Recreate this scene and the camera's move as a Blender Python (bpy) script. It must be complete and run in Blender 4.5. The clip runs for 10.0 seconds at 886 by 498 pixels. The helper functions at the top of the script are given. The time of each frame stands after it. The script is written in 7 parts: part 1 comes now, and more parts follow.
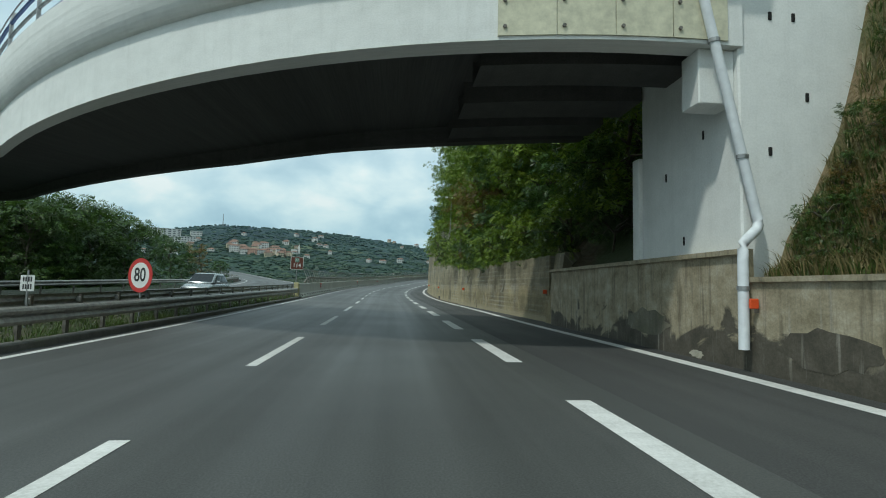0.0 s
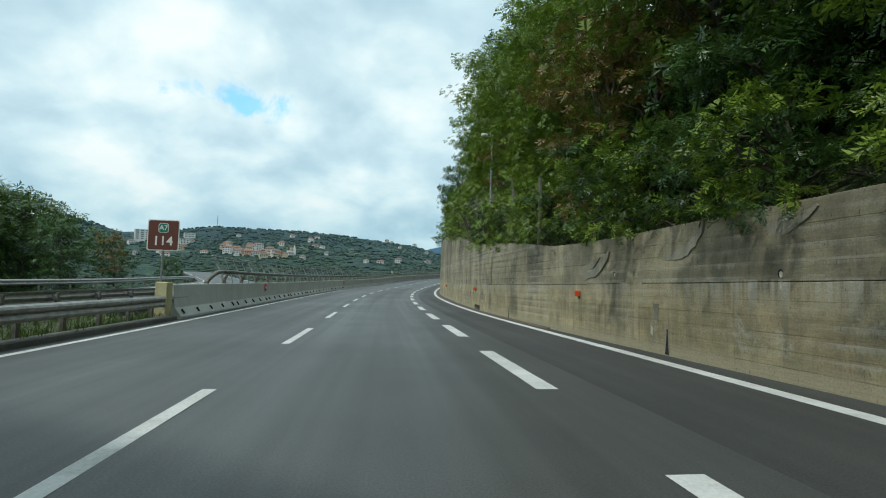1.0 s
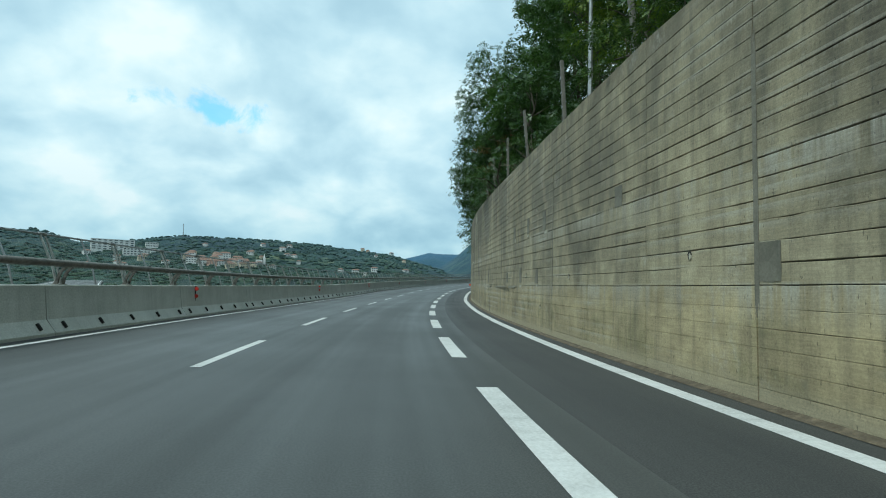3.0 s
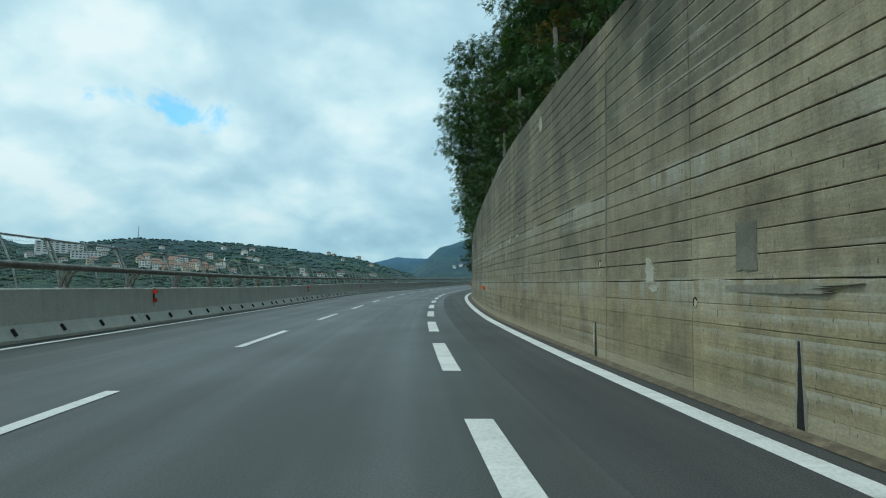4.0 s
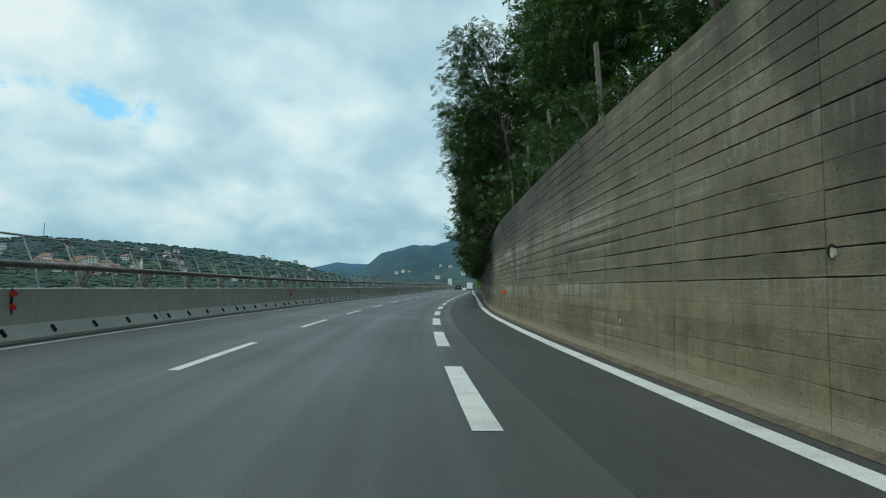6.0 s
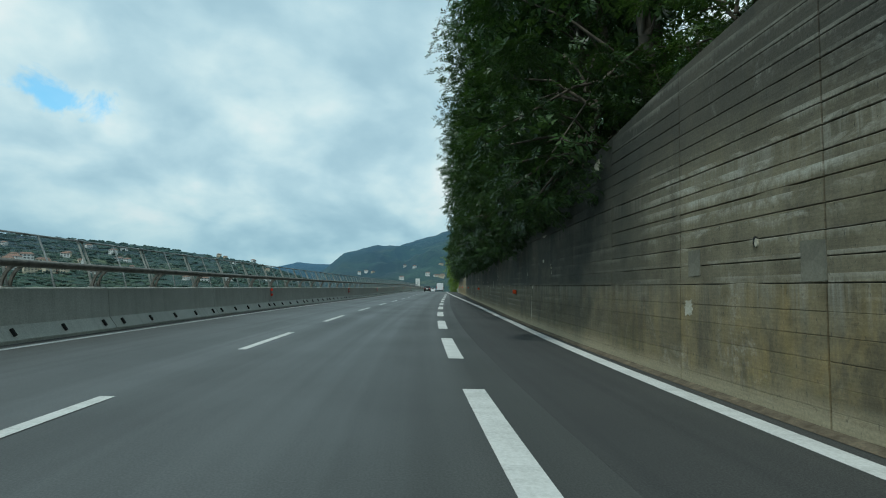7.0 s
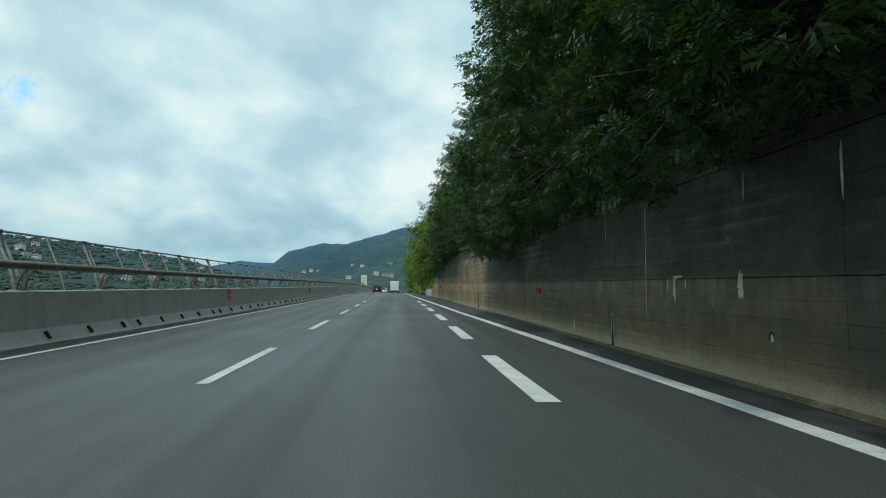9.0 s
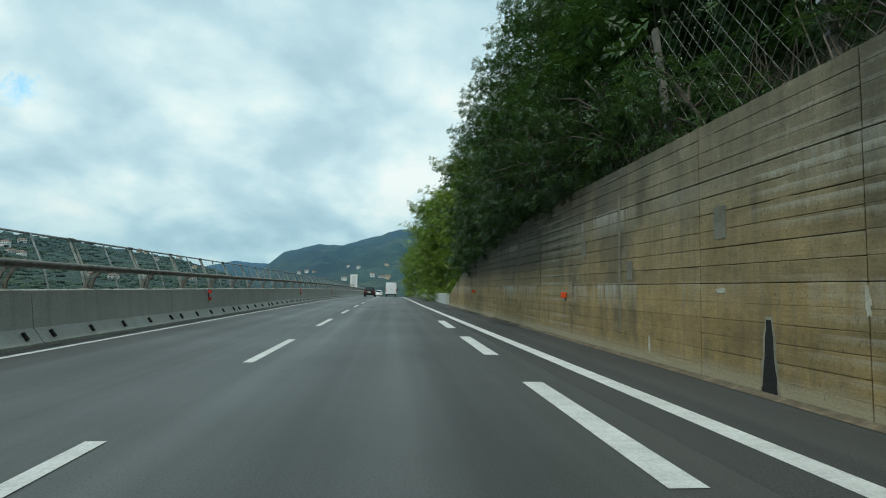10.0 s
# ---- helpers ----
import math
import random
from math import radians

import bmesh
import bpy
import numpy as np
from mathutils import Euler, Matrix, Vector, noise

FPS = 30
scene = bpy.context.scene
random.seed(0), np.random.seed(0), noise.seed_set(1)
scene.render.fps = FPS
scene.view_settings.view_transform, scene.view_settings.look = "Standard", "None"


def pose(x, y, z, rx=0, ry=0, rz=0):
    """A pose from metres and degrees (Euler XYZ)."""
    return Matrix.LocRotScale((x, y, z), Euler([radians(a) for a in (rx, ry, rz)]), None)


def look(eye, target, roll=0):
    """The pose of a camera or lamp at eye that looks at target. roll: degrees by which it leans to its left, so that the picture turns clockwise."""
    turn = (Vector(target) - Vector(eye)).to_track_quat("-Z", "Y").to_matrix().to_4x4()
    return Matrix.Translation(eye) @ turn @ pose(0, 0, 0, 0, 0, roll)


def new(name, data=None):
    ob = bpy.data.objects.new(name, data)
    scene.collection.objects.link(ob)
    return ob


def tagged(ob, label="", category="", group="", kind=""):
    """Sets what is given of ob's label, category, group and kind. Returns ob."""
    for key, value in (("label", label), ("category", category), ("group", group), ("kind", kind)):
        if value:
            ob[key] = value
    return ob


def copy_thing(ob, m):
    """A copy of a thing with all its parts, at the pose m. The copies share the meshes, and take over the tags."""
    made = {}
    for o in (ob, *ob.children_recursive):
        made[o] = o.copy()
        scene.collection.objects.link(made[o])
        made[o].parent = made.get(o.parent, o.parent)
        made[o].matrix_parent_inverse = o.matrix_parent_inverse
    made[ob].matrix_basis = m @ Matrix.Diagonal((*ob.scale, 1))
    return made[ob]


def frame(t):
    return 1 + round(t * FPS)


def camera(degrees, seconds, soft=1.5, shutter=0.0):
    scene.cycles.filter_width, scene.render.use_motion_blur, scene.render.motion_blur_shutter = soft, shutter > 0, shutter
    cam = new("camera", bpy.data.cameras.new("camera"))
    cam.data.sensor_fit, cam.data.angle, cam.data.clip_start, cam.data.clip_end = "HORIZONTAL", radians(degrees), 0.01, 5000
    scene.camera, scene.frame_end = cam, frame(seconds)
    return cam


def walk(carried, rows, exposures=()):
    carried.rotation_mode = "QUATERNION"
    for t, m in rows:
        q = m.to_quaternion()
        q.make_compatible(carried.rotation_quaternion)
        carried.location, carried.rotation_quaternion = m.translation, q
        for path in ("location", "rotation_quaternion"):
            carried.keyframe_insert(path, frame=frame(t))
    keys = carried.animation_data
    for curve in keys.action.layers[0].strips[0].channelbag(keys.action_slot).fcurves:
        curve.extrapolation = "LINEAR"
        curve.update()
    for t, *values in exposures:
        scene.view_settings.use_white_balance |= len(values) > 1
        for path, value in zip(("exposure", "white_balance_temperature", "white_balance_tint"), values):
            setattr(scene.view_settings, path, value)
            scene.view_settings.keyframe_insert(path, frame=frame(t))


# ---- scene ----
# A motorway on a valley side: the road's line is given by its bend (1/km every 10 m), bank and grade (degrees).
ROWS = [(0, 0.47, 1.93, 5.25, 3.95, 0.89),
        (0.5, 10.92, 1.8, 5.74, 4.27, 1.01),
        (1, 21.14, 1.83, 6.11, 3.88, 0.92),
        (1.5, 31.16, 1.85, 6.91, 4.09, 0.72),
        (2, 41.1, 2.1, 7.54, 4.18, 1.1),
        (2.5, 51.17, 2.33, 7.1, 4.33, 1.32),
        (3, 61.24, 2.57, 6.67, 4.49, 1.55),
        (3.5, 71.31, 2.8, 6.23, 4.64, 1.77),
        (4, 81.33, 2.99, 5.27, 4.58, 1.26),
        (4.5, 91.82, 2.98, 4.79, 4.54, 1.68),
        (5, 101.72, 2.98, 4.88, 4.46, 1.28),
        (5.5, 111.45, 3.03, 5.03, 4.05, 0.84),
        (6, 121.52, 3.01, 4.84, 4.23, 1.04),
        (6.5, 131.59, 2.98, 4.65, 4.41, 1.25),
        (7, 141.66, 2.96, 4.46, 4.59, 1.45),
        (7.5, 151.77, 2.79, 4.28, 4.64, 1.43),
        (8, 161.98, 2.58, 4.3, 4.56, 1.42),
        (8.5, 172.37, 2.35, 4.58, 4.59, 1.07),
        (9, 182.43, 2.21, 5.02, 4.18, 0.7),
        (9.5, 192.76, 2.17, 5.11, 4.25, 0.54),
        (10, 203.16, 2.09, 5.5, 4.39, 1.13)]
BEND = [-0.45, -0.49, -0.53, -0.58, -0.51, -0.79, -0.04, 2.05, 3.75, 4.39, 4.42, 3.5, 2.25, 2.48, 3.27, 3.77, 4.06, 3.71, 2.41, 1.25, 0.35, -0.08, -0.29, -0.27, 0.05, 0.3, 0.29, 0.14, 0.04, -0.01, -0.01, -0.01, -0.0, -0.0, 0.0, 0.0, 0.0, 0.0, -0.0]
TILT = [(0, -1.0, -1.21), (11, -0.71, -1.41), (21, -0.33, -1.07), (31, 0.14, -1.23), (41, 0.59, -1.0), (71, 0.95, -0.21), (81, 0.67, -0.1), (92, 0.3, 0.36), (102, -0.0, 0.57), (111, -0.13, 1.08), (142, 0.22, 0.85), (152, 0.16, 1.14), (162, -0.0, 1.35), (172, -0.22, 1.22), (182, -0.45, 1.26), (193, -0.62, 1.35), (203, -0.72, 1.34)]
START, STEP = -60.0, 1.0
ALONG = np.arange(START, 520.0, STEP)
_bend = np.interp(ALONG, np.arange(-20, 361, 10), BEND, left=0.0, right=0.0) * 1e-3
_turn = np.concatenate([[0], np.cumsum((_bend[1:] + _bend[:-1]) / 2)])
_turn -= np.interp(0, ALONG, _turn)
_mid = (_turn[1:] + _turn[:-1]) / 2
_cx = np.concatenate([[0], np.cumsum(np.sin(_mid))])
_cy = np.concatenate([[0], np.cumsum(np.cos(_mid))])
_cx -= np.interp(0, ALONG, _cx)
_cy -= np.interp(0, ALONG, _cy)
_ts = [r[0] for r in TILT]
_bank = np.radians(np.interp(ALONG, _ts, [r[1] for r in TILT]))
_grade = np.radians(np.interp(ALONG, _ts, [r[2] for r in TILT]))
_grade = np.where(ALONG > 230, _grade * np.clip(1 - (ALONG - 230) / 120, 0, 1), _grade)
_rise = np.concatenate([[0], np.cumsum((_grade[1:] + _grade[:-1]) / 2)])


def road_axes(s):
    """Place, direction ahead, to the right and up of the road's left dashed line at s metres."""
    x, y, z, th, b, g = (float(np.interp(s, ALONG, a)) for a in (_cx, _cy, _rise, _turn, _bank, _grade))
    ahead, right, up = Vector((math.sin(th), math.cos(th), 0)), Vector((math.cos(th), -math.sin(th), 0)), Vector((0, 0, 1))
    a2 = ahead * math.cos(g) + up * math.sin(g)
    u1 = up * math.cos(g) - ahead * math.sin(g)
    return Vector((x, y, z)), a2, right * math.cos(b) - u1 * math.sin(b), u1 * math.cos(b) + right * math.sin(b)


def at(s, q, z=0.0):
    c, a, r, u = road_axes(s)
    return c + r * q + u * z


def stand(s, q, z=0.0, turn=0.0):
    """A pose on the road: x to the right, y ahead, z up."""
    c, a, r, u = road_axes(s)
    m = Matrix((r, a, u)).transposed().to_4x4()
    m.translation = c + r * q + u * z
    return m @ pose(0, 0, 0, 0, 0, turn)


def eye_pose(s, q, yaw, pitch, roll, h=1.15):
    c, a, r, u = road_axes(s)
    yw, pt, rl = radians(yaw), radians(pitch), radians(roll)
    fw = r * (math.sin(yw) * math.cos(pt)) + a * (math.cos(yw) * math.cos(pt)) + u * math.sin(pt)
    rt = r * math.cos(yw) - a * math.sin(yw)
    up = rt.cross(fw)
    x, y = rt * math.cos(rl) + up * math.sin(rl), up * math.cos(rl) - rt * math.sin(rl)
    m = Matrix((x, y, -fw)).transposed().to_4x4()
    m.translation = c + r * q + u * h
    return m


cam = camera(80.82, 10.0, soft=1.05)
walk(cam, [(t, eye_pose(*r)) for t, *r in ROWS],
     [(0, -0.1, 6100, 0), (0.5, -0.1, 6100, 2), (1, 0.02, 6100, 2), (2, 0.08, 6000, 1), (3.5, -0.1, 5650, -6), (5, -0.2, 5650, -6), (5.5, -0.2, 5900, -4), (7, -0.26, 5800, -4), (8.5, -0.2, 5900, -3), (10, -0.1, 6050, -2)])

# ---- sky, sun ----
SUN_EL, SUN_AZ = 56.0, 230.0
GAP_AZ, GAP_EL = -16.9, 17.0     # azimuths clockwise from the y axis
world = bpy.data.worlds.new("sky")
scene.world = world
world.use_nodes = True
wn, wl = world.node_tree.nodes, world.node_tree.links
wn.clear()


def wnode(kind, **kw):
    n = wn.new(kind)
    for k, v in kw.items():
        n.inputs[k.replace("_", " ")].default_value = v
    return n


def wmath(op, a, b=None):
    n = wn.new("ShaderNodeMath")
    n.operation = op
    for i, v in enumerate((a, b)):
        if v is None:
            continue
        if isinstance(v, (int, float)):
            n.inputs[i].default_value = v
        else:
            wl.new(v, n.inputs[i])
    return n.outputs[0]


coord = wn.new("ShaderNodeTexCoord")
sep = wn.new("ShaderNodeSeparateXYZ")
wl.new(coord.outputs["Generated"], sep.inputs[0])
# cloud as a flat layer overhead: it draws together towards the horizon
flat = wn.new("ShaderNodeCombineXYZ")
_lift = wmath("ADD", wmath("MAXIMUM", sep.outputs[2], 0.0), 0.5)
wl.new(wmath("DIVIDE", sep.outputs[0], _lift), flat.inputs[0])
wl.new(wmath("DIVIDE", sep.outputs[1], _lift), flat.inputs[1])
sky = wn.new("ShaderNodeTexSky")
sky.sky_type, sky.sun_disc = "NISHITA", False
sky.sun_elevation, sky.sun_rotation = radians(SUN_EL), radians(SUN_AZ)
n1 = wnode("ShaderNodeTexNoise", Scale=2.5, Detail=6.0, Roughness=0.46, Distortion=0.3)
n2 = wnode("ShaderNodeTexNoise", Scale=6.5, Detail=6.0, Roughness=0.48, Distortion=0.2)
wl.new(flat.outputs[0], n1.inputs["Vector"])
wl.new(flat.outputs[0], n2.inputs["Vector"])
# a small ragged gap in the cloud, low in the north-west
_ga, _ge, _slope = radians(GAP_AZ), radians(GAP_EL), 0.06
fall = wmath("MULTIPLY", wmath("ADD", sep.outputs[2], wmath("MULTIPLY", sep.outputs[0], _slope)), 3.4)
spot = wn.new("ShaderNodeCombineXYZ")
wl.new(sep.outputs[0], spot.inputs[0])
wl.new(sep.outputs[1], spot.inputs[1])
wl.new(fall, spot.inputs[2])
gap = wn.new("ShaderNodeVectorMath")
gap.operation = "DISTANCE"
wl.new(spot.outputs[0], gap.inputs[0])
_gx = math.sin(_ga) * math.cos(_ge)
gap.inputs[1].default_value = (_gx, math.cos(_ga) * math.cos(_ge), 3.4 * (math.sin(_ge) + _slope * _gx))
n3 = wnode("ShaderNodeTexNoise", Scale=14.0, Detail=5.0, Roughness=0.6, Distortion=0.4)
wl.new(coord.outputs["Generated"], n3.inputs["Vector"])
hole = wmath("SUBTRACT", wmath("ADD", wmath("MULTIPLY", wmath("SUBTRACT", n3.outputs[0], 0.5), 0.3), 0.083), gap.outputs["Value"])
cover = wmath("ADD", wmath("MULTIPLY", n1.outputs[0], 0.68), wmath("MULTIPLY", n2.outputs[0], 0.32))
thin = wn.new("ShaderNodeMapRange")
thin.interpolation_type = "SMOOTHSTEP"
wl.new(hole, thin.inputs[0])
thin.inputs[1].default_value, thin.inputs[2].default_value = -0.012, 0.05
thin.inputs[3].default_value, thin.inputs[4].default_value = 1.0, 0.3
tone = wn.new("ShaderNodeValToRGB")
wl.new(cover, tone.inputs[0])
tone.color_ramp.elements[0].position, tone.color_ramp.elements[0].color = 0.33, (0.45, 0.60, 0.69, 1)
tone.color_ramp.elements[1].position, tone.color_ramp.elements[1].color = 0.61, (1.0, 1.0, 0.98, 1)
for _p, _c in ((0.43, (0.55, 0.70, 0.78, 1)), (0.49, (0.66, 0.80, 0.86, 1)), (0.56, (0.84, 0.93, 0.94, 1))):
    tone.color_ramp.elements.new(_p).color = _c
bg_sky = wnode("ShaderNodeBackground", Strength=0.15)
pale = wn.new("ShaderNodeMix")
pale.data_type, pale.blend_type = "RGBA", "MULTIPLY"
pale.inputs[0].default_value, pale.inputs[7].default_value = 1.0, (0.9, 1.75, 1.8, 1)
wl.new(sky.outputs[0], pale.inputs[6])
wl.new(pale.outputs[2], bg_sky.inputs[0])
bg_cloud = wnode("ShaderNodeBackground", Strength=1.0)
low = wn.new("ShaderNodeValToRGB")
wl.new(sep.outputs[2], low.inputs[0])
low.color_ramp.elements[0].position, low.color_ramp.elements[0].color = 0.04, (0.73, 0.82, 0.85, 1)
low.color_ramp.elements[1].position, low.color_ramp.elements[1].color = 0.22, (1, 1, 1, 1)
hazy = wn.new("ShaderNodeMix")
hazy.data_type, hazy.blend_type = "RGBA", "MULTIPLY"
hazy.inputs[0].default_value = 1.0
wl.new(tone.outputs[0], hazy.inputs[6])
wl.new(low.outputs[0], hazy.inputs[7])
wl.new(hazy.outputs[2], bg_cloud.inputs[0])
mix = wn.new("ShaderNodeMixShader")
wl.new(thin.outputs[0], mix.inputs[0])
wl.new(bg_sky.outputs[0], mix.inputs[1])
wl.new(bg_cloud.outputs[0], mix.inputs[2])
wout = wn.new("ShaderNodeOutputWorld")
wl.new(mix.outputs[0], wout.inputs[0])

sun = new("sun", bpy.data.lights.new("sun", "SUN"))
sun.data.energy, sun.data.angle, sun.data.color = 2.0, radians(3.0), (1.0, 0.95, 0.86)
_sd = Vector((math.sin(radians(SUN_AZ)) * math.cos(radians(SUN_EL)), math.cos(radians(SUN_AZ)) * math.cos(radians(SUN_EL)), math.sin(radians(SUN_EL))))
sun.matrix_world = look(_sd * 300, (0, 0, 0))


# ---- materials ----
class Nodes:
    """A small builder for node materials."""

    def __init__(self, name, rough=0.8, metal=0.0, color=(0.5, 0.5, 0.5)):
        self.mat = bpy.data.materials.new(name)
        self.mat.use_nodes = True
        self.n, self.l = self.mat.node_tree.nodes, self.mat.node_tree.links
        self.b = self.n["Principled BSDF"]
        self.b.inputs["Roughness"].default_value = rough
        self.b.inputs["Metallic"].default_value = metal
        self.b.inputs["Base Color"].default_value = (*color, 1)

    def put(self, v, sock):
        if isinstance(v, (int, float)):
            sock.default_value = v
        elif isinstance(v, tuple):
            sock.default_value = (*v, 1) if len(v) == 3 and len(sock.default_value) == 4 else v
        else:
            self.l.new(v, sock)

    def coords(self, scale=(1, 1, 1), kind="Object"):
        if kind == "UV":
            c = self.n.new("ShaderNodeUVMap").outputs[0]
        elif kind == "World":
            c = self.n.new("ShaderNodeNewGeometry").outputs["Position"]
        else:
            c = self.n.new("ShaderNodeTexCoord").outputs[kind]
        m = self.n.new("ShaderNodeVectorMath")
        m.operation = "MULTIPLY"
        self.l.new(c, m.inputs[0])
        m.inputs[1].default_value = scale
        return m.outputs[0]

    def noise(self, vec, scale, detail=4.0, rough=0.55, dist=0.0):
        t = self.n.new("ShaderNodeTexNoise")
        self.l.new(vec, t.inputs["Vector"])
        t.inputs["Scale"].default_value, t.inputs["Detail"].default_value = scale, detail
        t.inputs["Roughness"].default_value, t.inputs["Distortion"].default_value = rough, dist
        return t.outputs[0]

    def ramp(self, v, *stops):
        r = self.n.new("ShaderNodeValToRGB")
        self.l.new(v, r.inputs[0])
        els = r.color_ramp.elements
        while len(els) < len(stops):
            els.new(0.5)
        for el, (p, c) in zip(els, stops):
            el.position = p
            el.color = (*c, 1) if isinstance(c, tuple) else (c, c, c, 1)
        return r.outputs[0]

    def mixc(self, f, a, b, mode="MIX"):
        m = self.n.new("ShaderNodeMix")
        m.data_type, m.blend_type = "RGBA", mode
        self.put(f, m.inputs[0])
        self.put(a, m.inputs[6])
        self.put(b, m.inputs[7])
        return m.outputs[2]

    def math(self, op, a, b=0.0):
        m = self.n.new("ShaderNodeMath")
        m.operation = op
        self.put(a, m.inputs[0])
        self.put(b, m.inputs[1])
        return m.outputs[0]

    def bump(self, h, strength=0.3, dist=0.02):
        b = self.n.new("ShaderNodeBump")
        b.inputs["Strength"].default_value, b.inputs["Distance"].default_value = strength, dist
        self.l.new(h, b.inputs["Height"])
        self.l.new(b.outputs[0], self.b.inputs["Normal"])

    def color(self, v):
        self.put(v, self.b.inputs["Base Color"])
        return self

    def random(self):
        return self.n.new("ShaderNodeObjectInfo").outputs["Random"]

    def island(self):
        return self.n.new("ShaderNodeNewGeometry").outputs["Random Per Island"]


def asphalt(name, dark, light, grit, rough):
    m = Nodes(name, rough)
    uv = m.coords((1, 1, 1), "UV")
    lanes = m.noise(m.coords((0.02, 1.1, 1), "UV"), 1.0, 3)
    big = m.noise(uv, 0.25, 5)
    fine = m.noise(uv, 55.0, 3, 0.7)
    base = m.ramp(m.math("ADD", m.math("MULTIPLY", lanes, 0.6), m.math("MULTIPLY", big, 0.4)), (0.35, dark), (0.65, light))
    speck = m.ramp(m.noise(uv, 140.0, 2, 0.6), (0.62, 0.0), (0.7, 1.0))
    spots = m.ramp(m.noise(m.coords((0.35, 1.0, 1), "UV"), 1.7, 7, 0.7, 0.5), (0.56, 0.0), (0.72, 1.0))
    worn = m.mixc(grit, base, m.ramp(fine, (0.38, 0.25), (0.62, 0.85)), "OVERLAY")
    worn = m.mixc(m.math("MULTIPLY", spots, 0.25), worn, (0.03, 0.031, 0.03))
    m.color(m.mixc(m.math("MULTIPLY", speck, grit * 0.5), worn, (0.22, 0.22, 0.21)))
    m.put(m.ramp(m.math("ADD", m.math("MULTIPLY", lanes, 0.6), m.math("MULTIPLY", big, 0.4)), (0.38, rough + 0.08), (0.62, rough - 0.05)), m.b.inputs["Roughness"])
    m.bump(fine, 0.4, 0.004)
    return m.mat


def concrete(name, dark, light, stain=(0.05, 0.05, 0.04), streak=0.5, white=0.0, moss=0.0):
    m = Nodes(name, 0.88)
    uv = m.coords((1, 1, 1), "UV")
    big = m.noise(uv, 0.35, 6, 0.6, 0.6)
    mid = m.noise(uv, 2.2, 6, 0.65)
    fine = m.noise(uv, 28.0, 4, 0.7)
    runs = m.noise(m.coords((2.6, 0.14, 1), "UV"), 1.6, 6, 0.65, 0.4)
    base = m.ramp(m.math("ADD", m.math("MULTIPLY", big, 0.5), m.math("MULTIPLY", mid, 0.5)), (0.36, dark), (0.64, light))
    base = m.mixc(m.math("MULTIPLY", m.ramp(runs, (0.48, 0.0), (0.72, 1.0)), streak), base, stain)
    if moss:
        base = m.mixc(m.math("MULTIPLY", m.ramp(m.noise(uv, 0.8, 6, 0.7, 1.0), (0.5, 0.0), (0.68, 1.0)), moss), base, (0.13, 0.13, 0.06))
    if white:
        spots = m.math("MULTIPLY", m.ramp(m.noise(m.coords((1.3, 0.9, 1), "UV"), 0.55, 8, 0.72, 1.2), (0.58, 0.0), (0.7, 1.0)), m.ramp(m.noise(uv, 9.0, 5, 0.7), (0.4, 0.0), (0.62, 1.0)))
        base = m.mixc(m.math("MULTIPLY", spots, white), base, (0.55, 0.53, 0.48))
    m.color(m.mixc(0.35, base, m.ramp(fine, (0.35, 0.3), (0.65, 0.75)), "OVERLAY"))
    m.bump(m.math("ADD", m.math("MULTIPLY", mid, 0.7), m.math("MULTIPLY", fine, 0.3)), 0.45, 0.012)
    return m.mat


